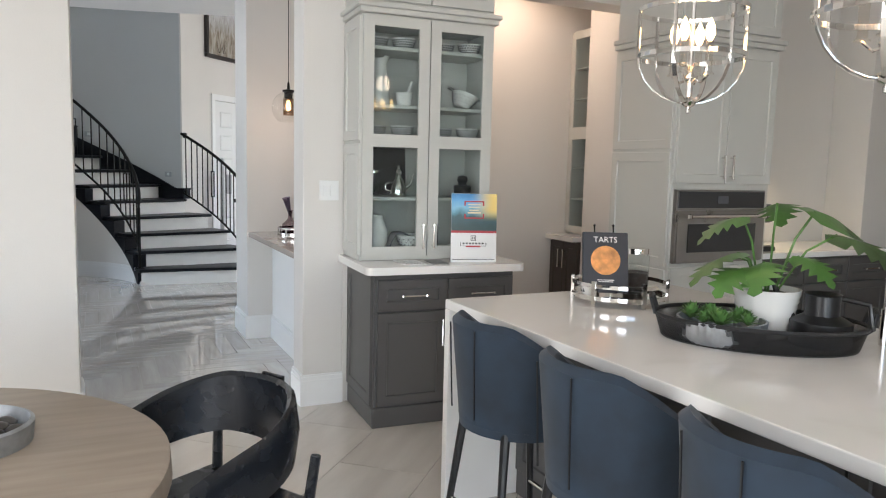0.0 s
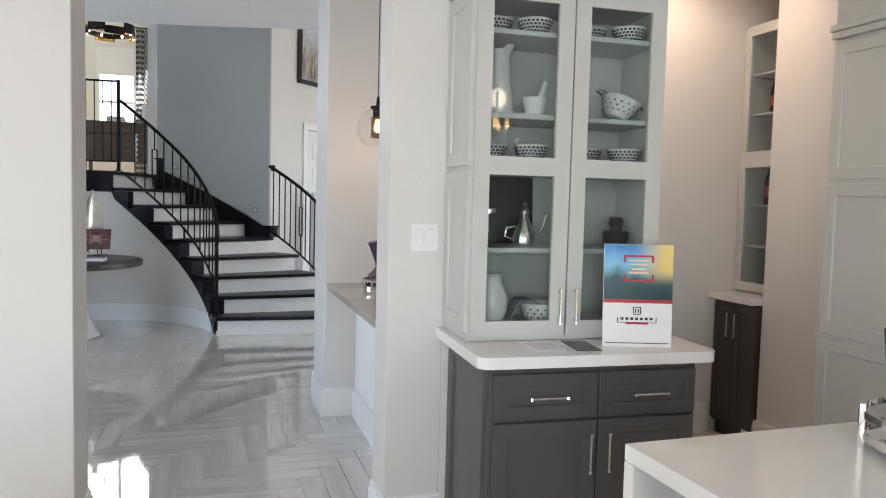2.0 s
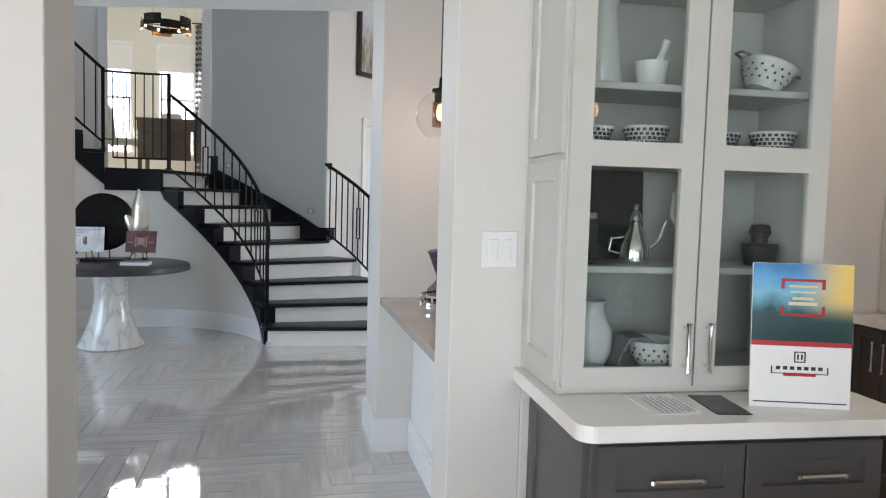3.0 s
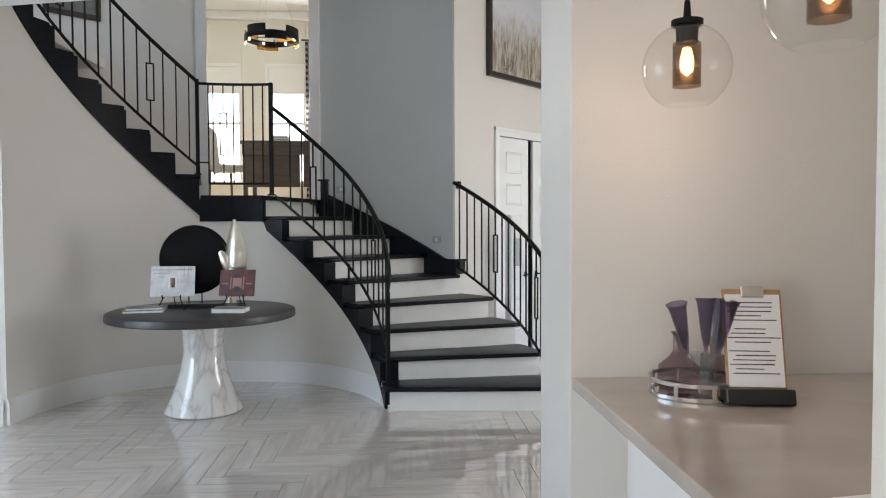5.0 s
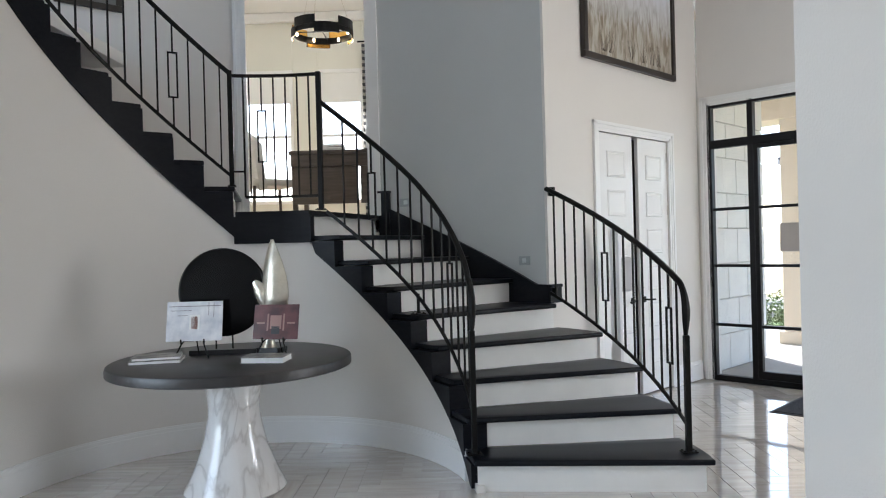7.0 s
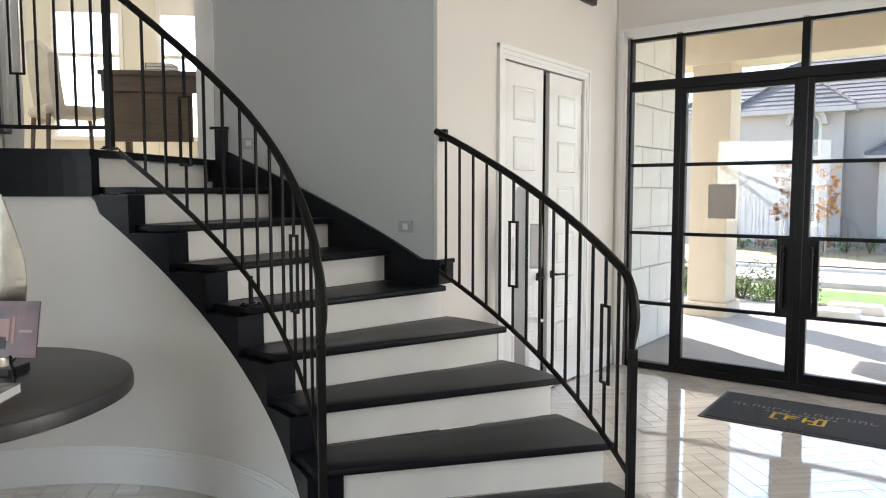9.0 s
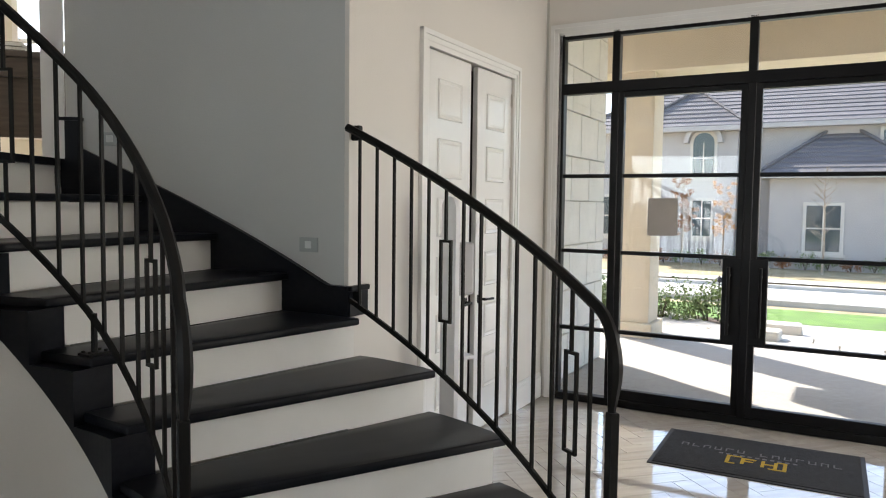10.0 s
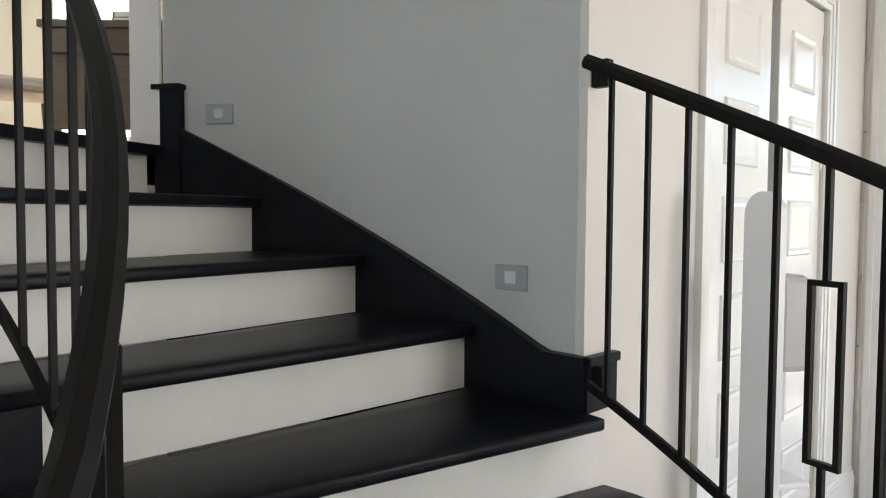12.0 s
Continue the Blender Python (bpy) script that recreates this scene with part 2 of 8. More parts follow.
def tube(pts, r, seg=8, bm=None, closed=False, flat=None, m=None, taper=None):
    """A rod along points; flat=(w, h) gives a bar of that section, w across and h up."""
    bm = bm or bmesh.new()
    pts = [Vector(p) for p in pts]
    n = len(pts)
    rings = []
    last = None
    for i, p in enumerate(pts):
        a = pts[(i - 1) % n] if closed or i else p
        b = pts[(i + 1) % n] if closed or i < n - 1 else p
        t = (b - a).normalized()
        up = Vector((0, 0, 1)) if abs(t.z) < 0.97 else Vector((1, 0, 0))
        s = t.cross(up).normalized()
        if last is not None and not flat:
            s = (last - t * last.dot(t)).normalized()
        last = s
        u = s.cross(t).normalized()
        k = taper[i] if taper else 1.0
        if flat:
            w, h = flat
            ring = [p + s * x * w / 2 * k + u * y * h / 2 * k for x, y in ((-1, -1), (1, -1), (1, 1), (-1, 1))]
        else:
            ring = [p + (s * math.cos(2 * math.pi * q / seg) + u * math.sin(2 * math.pi * q / seg)) * r * k for q in range(seg)]
        rings.append([bm.verts.new(m @ c if m is not None else c) for c in ring])
    q = len(rings[0])
    for i in range(n if closed else n - 1):
        a, b = rings[i], rings[(i + 1) % n]
        for j in range(q):
            bm.faces.new((a[j], a[(j + 1) % q], b[(j + 1) % q], b[j]))
    if not closed:
        bm.faces.new(rings[0][::-1])
        bm.faces.new(rings[-1])
    return bm


def ring_wall(c, r0, r1, a0, a1, z0, z1, n=24, bm=None, angles=None):
    """A curved wall between two radii; z0 and z1 may be functions of the angle."""
    bm = bm or bmesh.new()
    f0 = z0 if callable(z0) else (lambda a: z0)
    f1 = z1 if callable(z1) else (lambda a: z1)
    rows = []
    for a in angles or [a0 + (a1 - a0) * i / n for i in range(n + 1)]:
        ca, sa = math.cos(radians(a)), math.sin(radians(a))
        rows.append([bm.verts.new((c[0] + r * ca, c[1] + r * sa, z)) for r, z in ((r0, f0(a)), (r1, f0(a)), (r1, f1(a)), (r0, f1(a)))])
    for a, b in zip(rows, rows[1:]):
        for j in range(4):
            bm.faces.new((a[j], a[(j + 1) % 4], b[(j + 1) % 4], b[j]))
    bm.faces.new(rows[0][::-1])
    bm.faces.new(rows[-1])
    return bm


def lattice(xs, zs, solid, y0, y1):
    """One connected board of the named cells of a grid, from y0 to y1."""
    bm = bmesh.new()
    grid = {(i, k): bm.verts.new((x, y0, z)) for i, x in enumerate(xs) for k, z in enumerate(zs)}
    for i, k in sorted(solid):
        bm.faces.new((grid[i, k], grid[i + 1, k], grid[i + 1, k + 1], grid[i, k + 1]))
    bmesh.ops.delete(bm, geom=[v for v in bm.verts if not v.link_faces], context="VERTS")
    ext = bmesh.ops.extrude_face_region(bm, geom=bm.faces[:], use_keep_orig=True)
    for v in ext["geom"]:
        if isinstance(v, bmesh.types.BMVert):
            v.co.y = y1
    return bm


def arc(c, r, a0, a1, n):
    return [(c[0] + r * math.cos(radians(a0 + (a1 - a0) * i / n)), c[1] + r * math.sin(radians(a0 + (a1 - a0) * i / n))) for i in range(n + 1)]


def on_circle(c, r, a, z):
    return Vector((c[0] + r * math.cos(radians(a)), c[1] + r * math.sin(radians(a)), z))


# ---- plan ----
CC = (-0.897, 8.983)          # centre of the curved stair
RI, RO = 1.357, 2.622         # nook wall, outer stair wall
RISE = 0.188
CEIL_Z, TALL_Z = 2.95, 6.0
STUB_X, STUB_Y0, STUB_Y1 = -0.11, 4.38, 4.70   # wall end beside the passage
NORTH = 45                    # the foyer is turned by this
FOYER = Matrix.Translation((2.86, 12.43, 0)) @ Matrix.Rotation(radians(-45), 4, "Z")  # corner: local x along the front wall, local -y into the room
CLOSET = Matrix.Translation((1.085, 10.68, 0)) @ Matrix.Rotation(radians(45), 4, "Z")  # local x along the closet wall

# ---- floors ----
structure("floor", box((-6, -4.2, -0.2), (6.5, 16.5, -0.006)), GROUT, "grey grout bed under pale porcelain tiles", "floor")


def wall(name, lo, hi, material=WALL, label="pale greige painted plaster wall"):
    return structure(name, box(lo, hi, bevel=0.004, seg=1), material, label, "wall")


# kitchen and hall
wall("wall_south_low", (-3.4, -4.2, 0), (6.2, -4.0, 0.35))
wall("wall_south_high", (-3.4, -4.2, 2.65), (6.2, -4.0, CEIL_Z))
for i, (a, b) in enumerate(((-3.4, -3.05), (-0.75, -0.25), (2.05, 6.2))):
    wall(f"wall_south_pier_{i}", (a, -4.2, 0.35), (b, -4.0, 2.65))
wall("wall_west_kitchen", (-3.4, -4.0, 0), (-3.2, STUB_Y0, CEIL_Z))
wall("wall_hall_stub", (-3.4, STUB_Y0, 0), (STUB_X, STUB_Y1, CEIL_Z))
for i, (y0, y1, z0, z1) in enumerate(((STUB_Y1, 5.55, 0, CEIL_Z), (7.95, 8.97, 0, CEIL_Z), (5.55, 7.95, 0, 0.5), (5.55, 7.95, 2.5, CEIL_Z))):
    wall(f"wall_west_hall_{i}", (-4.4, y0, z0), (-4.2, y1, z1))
# Unseen window added so that the hall fill lamp has an opening.
added_hall_window = tagged(thing("window_3", "unseen white framed window added to light the hall", "window"), kind="structure")
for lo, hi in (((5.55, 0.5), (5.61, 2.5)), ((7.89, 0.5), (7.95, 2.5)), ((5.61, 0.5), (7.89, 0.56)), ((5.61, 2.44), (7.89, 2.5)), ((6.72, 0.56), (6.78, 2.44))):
    part("window_frame", box((-4.38, lo[0], lo[1]), (-4.32, hi[0], hi[1])), TRIM, added_hall_window)
part("pane", box((-4.352, 5.6, 0.55), (-4.348, 7.9, 2.45)), GLASS, added_hall_window).visible_shadow = False
wall("wall_west_corner", (-4.4, STUB_Y0, 0), (-3.4, STUB_Y1, CEIL_Z))
wall("wall_east_kitchen", (6.0, -4.0, 0), (6.2, 7.15, TALL_Z))
for i, (y0, y1, z0, z1) in enumerate(((8.95, 9.4, 0, TALL_Z), (7.15, 8.95, 0, 0.6), (7.15, 8.95, 2.8, TALL_Z))):
    wall(f"wall_east_foyer_{i}", (6.0, y0, z0), (6.2, y1, z1))
# Unseen east window, added only to carry the foyer side fill.
added_foyer_window = tagged(thing("window_4", "unseen white framed window added to light the foyer", "window"), kind="structure")
for lo, hi in (((7.15, 0.6), (7.21, 2.8)), ((8.89, 0.6), (8.95, 2.8)), ((7.21, 0.6), (8.89, 0.66)), ((7.21, 2.74), (8.89, 2.8)), ((8.02, 0.66), (8.08, 2.74))):
    part("window_frame", box((6.10, lo[0], lo[1]), (6.16, hi[0], hi[1])), TRIM, added_foyer_window)
part("pane", box((6.128, 7.2, 0.65), (6.132, 8.9, 2.75)), GLASS, added_foyer_window).visible_shadow = False
wall("wall_column_near", (1.085, 4.28, 0), (1.33, 4.50, CEIL_Z))
wall("wall_behind_hutch", (1.33, 4.28, 0), (2.32, 4.50, CEIL_Z))
wall("wall_pantry_header", (2.32, 4.28, 2.60), (3.50, 4.50, CEIL_Z))
wall("wall_pantry_jamb", (3.50, 4.15, 0), (3.85, 4.85, CEIL_Z))
wall("wall_kitchen_north", (3.85, 4.2, 0), (6.0, 4.4, CEIL_Z))
wall("wall_pantry_back", (2.42, 5.25, 0), (4.6, 5.45, CEIL_Z))
wall("wall_pantry_east", (4.4, 4.4, 0), (4.6, 5.25, CEIL_Z))
wall("wall_alcove_back", (2.22, 4.50, 0), (2.42, 6.12, CEIL_Z))
wall("wall_bar_knee", (1.31, 4.50, 0), (1.43, 6.12, 0.85), TRIM, "white painted knee wall under the bar counter")
wall("wall_alcove_end", (1.105, 6.12, 0), (6.0, 6.62, CEIL_Z))
structure("ceiling", prism([(-4.4, -4.2), (6.2, -4.2), (6.2, 6.6), (2.6, 7.65), (1.25, 8.03), (0.40, 8.28), (-0.6, 8.52), (-1.5, 8.76), (-2.29, 8.97), (-4.4, 8.97)], CEIL_Z, CEIL_Z + 0.12), CEIL, "smooth white painted ceiling", "ceiling")
# upper wall above the low ceiling's edge
up = [(6.2, 6.6), (2.6, 7.65), (1.25, 8.03), (0.40, 8.28), (-0.6, 8.52), (-1.5, 8.76), (-2.29, 8.97)]
structure("wall_upper_edge", prism(up + [(x, y - 0.15) for x, y in up[::-1]], CEIL_Z + 0.12, TALL_Z), WALL, "pale upper wall above the hall ceiling edge", "wall")
# west door wall beside the nook
wall("wall_nook_west", (-2.46, 8.97, 0), (-2.29, 9.12, CEIL_Z))
wall("wall_study_header", (-4.4, 8.97, 2.42), (-2.46, 9.12, CEIL_Z))
wall("wall_study_far", (-4.6, 10.9, 0), (-2.9, 11.0, CEIL_Z), mat("study_wall", (0.20, 0.16, 0.13), 0.6, noise_scale=3, vary=0.2))
# stair walls


def lower_z(a):
    """Height of the nosing line of the stair at an inner angle."""
    if a < 80.5:
        return RISE * (1 + (a - 5.0) / 9.4)
    if a < 103:
        return RISE * 9
    return RISE * 9 + RISE * (1 + (a - 105.0) / 8.6)


def wall_top(a):
    if a < 80.5:
        return max(0.01, min(RISE * 9 - 0.235, lower_z(a) - 0.30))
    if a < 101:
        return RISE * 9 - 0.235
    return max(RISE * 9 - 0.235, lower_z(a) - 0.36)


structure("wall_nook", ring_wall(CC, RI, RI + 0.05, 6.5, 180.4, 0, lambda a: wall_top(a) + 0.03, n=80), WALL, "curved pale plaster wall under the staircase", "wall", smooth=True)
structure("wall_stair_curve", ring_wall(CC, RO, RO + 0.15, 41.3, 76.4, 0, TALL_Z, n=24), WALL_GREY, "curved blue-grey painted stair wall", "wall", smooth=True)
structure("wall_stair_curve_west", ring_wall(CC, RO, RO + 0.15, 104.8, 200, 0, TALL_Z, n=40), WALL, "curved pale stair wall of the upper flight", "wall", smooth=True)
OY = CC[1] + RO * math.sin(radians(75.2))
OX0, OX1 = CC[0] - RO * math.cos(radians(75.2)), CC[0] + RO * math.cos(radians(76.4))
wall("wall_under_office", (OX0, OY, 0), (OX1, OY + 0.15, RISE * 9 - 0.02))
wall("wall_over_office", (OX0, OY, 4.75), (OX1, OY + 0.15, TALL_Z))


def turned(name, m, lo, hi, material=WALL, label="pale greige painted plaster wall"):
    ob = wall(name, lo, hi, material, label)
    ob.matrix_world = m
    return ob


CW = math.hypot(2.86 - 1.085, 12.43 - 10.68)


def closet_wall(name, x1, z0, z1):
    """A stretch of the closet wall whose first end is cut to meet the curved stair wall."""
    ob = structure(name, prism([(0.008, 0), (x1, 0), (x1, 0.14), (0.045, 0.14)], z0, z1), WALL, "pale greige painted plaster wall", "wall")
    ob.matrix_world = CLOSET


closet_wall("wall_closet_a", 0.725, 0, 2.35)
structure("wall_closet_b", box((1.89, 0, 0), (CW, 0.14, 2.35)), WALL, "pale greige painted plaster wall", "wall").matrix_world = CLOSET
closet_wall("wall_closet_top", CW, 2.35, TALL_Z)
# Shallow box added behind the leaves, coloured dark for the shade in their gap.
turned("wall_closet_shade_back", CLOSET, (0.55, 0.36, 0), (2.06, 0.42, 2.45), DARK_CAB_AND_SHADE)
turned("wall_closet_shade_a", CLOSET, (0.60, 0.14, 0), (0.65, 0.36, 2.40), DARK_CAB_AND_SHADE)
turned("wall_closet_shade_b", CLOSET, (1.96, 0.14, 0), (2.01, 0.36, 2.40), DARK_CAB_AND_SHADE)
turned("ceiling_closet_shade", CLOSET, (0.60, 0.14, 2.40), (2.01, 0.36, 2.45), DARK_CAB_AND_SHADE)
turned("wall_front_left", FOYER, (0, 0, 0), (0.08, 0.22, 2.76))
turned("wall_front_top", FOYER, (0, 0, 2.76), (4.6, 0.22, TALL_Z))
turned("wall_front_right", FOYER, (2.80, 0, 0), (4.6, 0.22, 2.76))
structure("ceiling_foyer", prism([(-4.4, 6.4), (6.2, 6.4), (6.2, 9.4), (2.8, 12.8), (-0.5, 12.0), (-4.4, 12.0)], TALL_Z, TALL_Z + 0.1), CEIL, "white ceiling of the two-storey foyer", "ceiling")

# ---- staircase ----
stairs = thing("staircase", "curved staircase with ebony treads, white risers and black stringers", "staircase")


def out_a(n):
    return 1.4 + 9.4 * (n - 1)


def in_a(n):
    return 6.0 + 9.4 * (n - 1)


RT = RI - 0.010  # tread ends overhang the inner stringer


def widen(a):
    """The tread ends and rail draw outwards from the first step up."""
    return 0.07 * max(0.0, min(1.0, (a - 11.0) / 35.0))


def tread(n, a_in0, a_out0, a_in1, a_out1, r_out, z, r_in=RT):
    r_in = r_in + widen(a_in0) * 0.6
    pts = arc(CC, r_in, a_in0, a_in1, 3) + arc(CC, r_out, a_out1, a_out0, 5)
    bm = prism(pts, z - 0.034, z)
    bmesh.ops.bevel(bm, geom=bm.edges[:], offset=0.010, segments=3, profile=0.5, affect="EDGES")
    part("tread", bm, EBONY, stairs, smooth=True)


def riser(a_in, a_out, z0, z1, r_out, r_in=RI + 0.085):
    r_in = r_in + widen(a_in) * 0.6
    p, q = on_circle(CC, r_in, a_in, 0), on_circle(CC, r_out, a_out, 0)
    d = (q - p).normalized()
    nrm = Vector((-d.y, d.x, 0)) * 0.018
    part("riser", prism([(p.x, p.y), (q.x, q.y), (q.x + nrm.x, q.y + nrm.y), (p.x + nrm.x, p.y + nrm.y)], z0, z1), RISER, stairs)


NOSE = 1.1
for n in range(1, 9):
    ro = RO + 0.045 if n < 5 else RO - 0.002
    riser(in_a(n) + NOSE * 1.6, out_a(n) + NOSE * 0.8, RISE * (n - 1), RISE * n - 0.038, ro - 0.04 if n < 5 else ro, RI + 0.012 if n == 1 else RI + 0.085)
    tread(n, in_a(n), out_a(n), in_a(n + 1) + NOSE * 1.6, out_a(n + 1) + NOSE * 0.8, ro, RISE * n)
riser(in_a(9) + NOSE * 1.6, out_a(9) + NOSE * 0.8, RISE * 8, RISE * 9 - 0.038, RO - 0.002)
# landing
lp = arc(CC, RT, in_a(9), 104, 6) + [(OX0, OY), (OX1, OY)] + [tuple(on_circle(CC, RO - 0.002, 76.6, 0).xy)]
part("landing", prism(lp, RISE * 9 - 0.038, RISE * 9), EBONY, stairs)
UP0, UPD = 104.0, 8.6
for k in range(9):
    a0 = UP0 + UPD * k
    z = RISE * (10 + k)
    riser(a0 + 1.2, a0 + 1.2, z - RISE, z - 0.038, RO - 0.002)
    tread(k, a0, a0, a0 + UPD + 1.6, a0 + UPD + 1.6, RO - 0.002, z)
# stringers
def step_angles(a0, a1, first, step):
    """Angles along a stringer, doubled at each riser so that the notches are upright."""
    cuts = [first + step * k for k in range(60) if a0 < first + step * k < a1]
    fine = [a0 + (a1 - a0) * i / 60 for i in range(61)]
    return sorted(fine + [c - 0.01 for c in cuts] + [c + 0.01 for c in cuts])


part("stringer", ring_wall(CC, RI - 0.02, RI + 0.13, 6.2, 80.5, wall_top, lambda a: RISE * min(9, math.floor((a - 6.0 - NOSE) / 9.4) + 1) - 0.04, angles=step_angles(9.0, 80.5, 6.0 + NOSE, 9.4)), EBONY, stairs)
part("landing_fascia", ring_wall(CC, RI - 0.03, RI + 0.05, 80.5, 104.5, RISE * 9 - 0.235, RISE * 9 - 0.038, n=8), EBONY, stairs)
part("stringer", ring_wall(CC, RI - 0.02, RI + 0.13, 104.5, 178, wall_top, lambda a: RISE * (10 + math.floor((a - UP0 - 0.3) / UPD)) - 0.04, angles=step_angles(104.5, 178, UP0 + 0.3, UPD)), EBONY, stairs)
# wall skirt along the outer wall
def skirt_top(a):
    return 1.06 + max(0.0, a - 43.2) * 0.0212


part("skirting_board", ring_wall(CC, RO - 0.022, RO, 40.35, 76.0, lambda a: RISE * 4, skirt_top, n=40), EBONY, stairs, smooth=True)
part("skirting_cap", ring_wall(CC, RO - 0.032, RO, 40.35, 76.0, lambda a: skirt_top(a), lambda a: skirt_top(a) + 0.025, n=40), EBONY, stairs, smooth=True)
part("skirting_block", ring_wall(CC, RO - 0.036, RO, 74.5, 76.7, RISE * 8, 1.89, n=3), EBONY, stairs)
part("block_cap", ring_wall(CC, RO - 0.046, RO, 74.35, 76.85, 1.89, 1.908, n=3), EBONY, stairs)
part("skirting_return", box((-0.004, -0.02, RISE * 5), (0.14, 0, 1.06), m=CLOSET), EBONY, stairs)
part("return_cap", box((-0.004, -0.03, 1.06), (0.145, 0, 1.086), bevel=0.005, m=CLOSET), EBONY, stairs)


# ---- trim ----
def baseboard(p, q, h=0.19, t=0.018, name="baseboard"):
    """A skirting board with a stepped top along a wall foot, room side to the right of p to q."""
    p, q = Vector((*p, 0)), Vector((*q, 0))
    d = (q - p).normalized()
    n = Vector((d.y, -d.x, 0))
    bm = bmesh.new()
    for t1, z0, z1 in ((t, 0, h - 0.035), (t * 0.72, h - 0.035, h - 0.012), (t * 0.4, h - 0.012, h)):
        prism([tuple((v).xy) for v in (p, q, q + n * t1, p + n * t1)], z0, z1, bm)
    return structure(name, bm, TRIM, "tall white painted baseboard", "baseboard")


baseboard((1.085, 4.50), (1.085, 4.28))
baseboard((1.067, 4.28), (1.33, 4.28))
baseboard((1.105, 6.62), (1.105, 6.12))
baseboard((1.087, 6.12), (1.31, 6.12))
baseboard((1.31, 6.12), (1.31, 4.50))
baseboard((-3.2, STUB_Y0), (STUB_X + 0.018, STUB_Y0))
baseboard((STUB_X, STUB_Y0), (STUB_X, STUB_Y1))
baseboard((-2.46, 8.97), (-2.272, 8.97))
baseboard((3.50, 4.95), (3.50, 4.15))
baseboard((2.42, 5.25), (3.45, 5.25))
bm = bmesh.new()
for t1, z0, z1 in ((0.018, 0, 0.155), (0.013, 0.155, 0.178), (0.008, 0.178, 0.19)):
    ring_wall(CC, RI - t1, RI, 16.0, 180.4, z0, z1, n=60, bm=bm)
structure("baseboard", bm, TRIM, "curved white baseboard round the nook", "baseboard", smooth=True)
ob = baseboard((0, 0), (0.654, 0))
ob.matrix_world = CLOSET
ob = baseboard((1.955, 0), (CW - 0.02, 0))
ob.matrix_world = CLOSET


def casing(name, m, x0, x1, top, w=0.085, z0=0.0, depth=0.024, label="white moulded door casing"):
    bm = bmesh.new()
    for k, (a, d) in enumerate(((0.0, depth), (0.028, depth * 0.72), (0.058, depth * 0.5))):
        b = w if k == 2 else (0.028, 0.058)[k]
        box((x0 - w + a, -d, z0), (x0 - w + b, 0, top + w - a), bm)
        box((x1 + w - b, -d, z0), (x1 + w - a, 0, top + w - a), bm)
        box((x0 - w + a, -d, top + w - b), (x1 + w - a, 0, top + w - a), bm)
    bmesh.ops.transform(bm, matrix=m, verts=bm.verts)
    return structure(name, bm, TRIM, label, "door casing")


casing("trim_closet_casing", CLOSET, 0.725, 1.89, 2.345)
casing("trim_front_casing", FOYER, 0.115, 2.765, 2.735, w=0.09)
OM = Matrix.Translation((0, OY, 0))
casing("trim_office_casing", OM, OX0 + 0.11, OX1 - 0.11, 4.65, w=0.11, z0=RISE * 9)
casing("trim_study_casing", Matrix.Translation((0, 8.97, 0)), -3.45, -2.52, 2.36, w=0.085)

# ---- front door: steel and glass ----
door = tagged(thing("door_1", "black steel double front door with sidelights and clear glass panes", "front door", at=FOYER), kind="structure")
FX = (0.113, 0.523, 1.442, 2.361, 2.771)
FZ = (0.0, 0.555, 1.14, 1.70, 2.35, 2.73)


def bar(name, lo, hi, material=BLACK_FRAME, parent=door):
    return part(name, box(lo, hi, bevel=0.004, seg=1), material, parent)


for x in FX:
    w = 0.055 if x in (FX[1], FX[2], FX[3]) else 0.045
    bar("frame_post", (x - w / 2, -0.012, 0), (x + w / 2, 0.06, 2.75))
bar("frame_head", (FX[0], -0.010, 2.71), (FX[4], 0.058, 2.75))
bar("transom_bar", (FX[0], -0.014, 2.305), (FX[4], 0.062, 2.385))
bar("sill", (FX[0], -0.014, 0.0), (FX[4], 0.062, 0.055))
for a, b in zip(FX, FX[1:]):
    leaf = a in (FX[1], FX[2])
    if leaf:
        for x in (a + 0.045, b - 0.045):
            bar("stile", (x - 0.022, -0.006, 0.055), (x + 0.022, 0.05, 2.305))
        bar("top_rail", (a + 0.02, -0.004, 2.265), (b - 0.02, 0.048, 2.305))
        bar("bottom_rail", (a + 0.02, -0.004, 0.055), (b - 0.02, 0.048, 0.13))
        s = b - 0.148 if a == FX[1] else a + 0.013
        bar("lock_panel", (s, -0.008, 0.555), (s + 0.125, 0.05, 1.14))
        hx = b - 0.10 if a == FX[1] else a + 0.10
        bm = tube([(hx, -0.065, 0.62), (hx, -0.065, 1.08)], 0.011, 10)
        tube([(hx, -0.065, 0.68), (hx, 0.0, 0.68)], 0.009, 8, bm)
        tube([(hx, -0.065, 1.02), (hx, 0.0, 1.02)], 0.009, 8, bm)
        part("pull_handle", bm, BLACK_FRAME, door, "black pull handle", smooth=True)
    for z in FZ[1:4]:
        bar("glazing_bar", (a + 0.02, 0.0, z - 0.014), (b - 0.02, 0.044, z + 0.014))
    for z0, z1 in zip(FZ, FZ[1:]):
        pane = part("pane", box((a + 0.015, 0.018, z0), (b - 0.015, 0.024, z1)), GLASS, door)
        pane.visible_shadow = False
bar("paper_notice", (0.775, 0.008, 1.272), (0.985, 0.012, 1.54), mat("notice_back", (0.42, 0.39, 0.36), 0.8, noise_scale=6, vary=0.05))

# ---- closet double door ----
closet = tagged(thing("door_2", "white six-panel double closet door standing slightly ajar", "closet door", at=CLOSET), kind="structure")
DOOR_WHITE = mat("door_paint", (0.80, 0.80, 0.79), 0.22, noise_scale=5, vary=0.015)
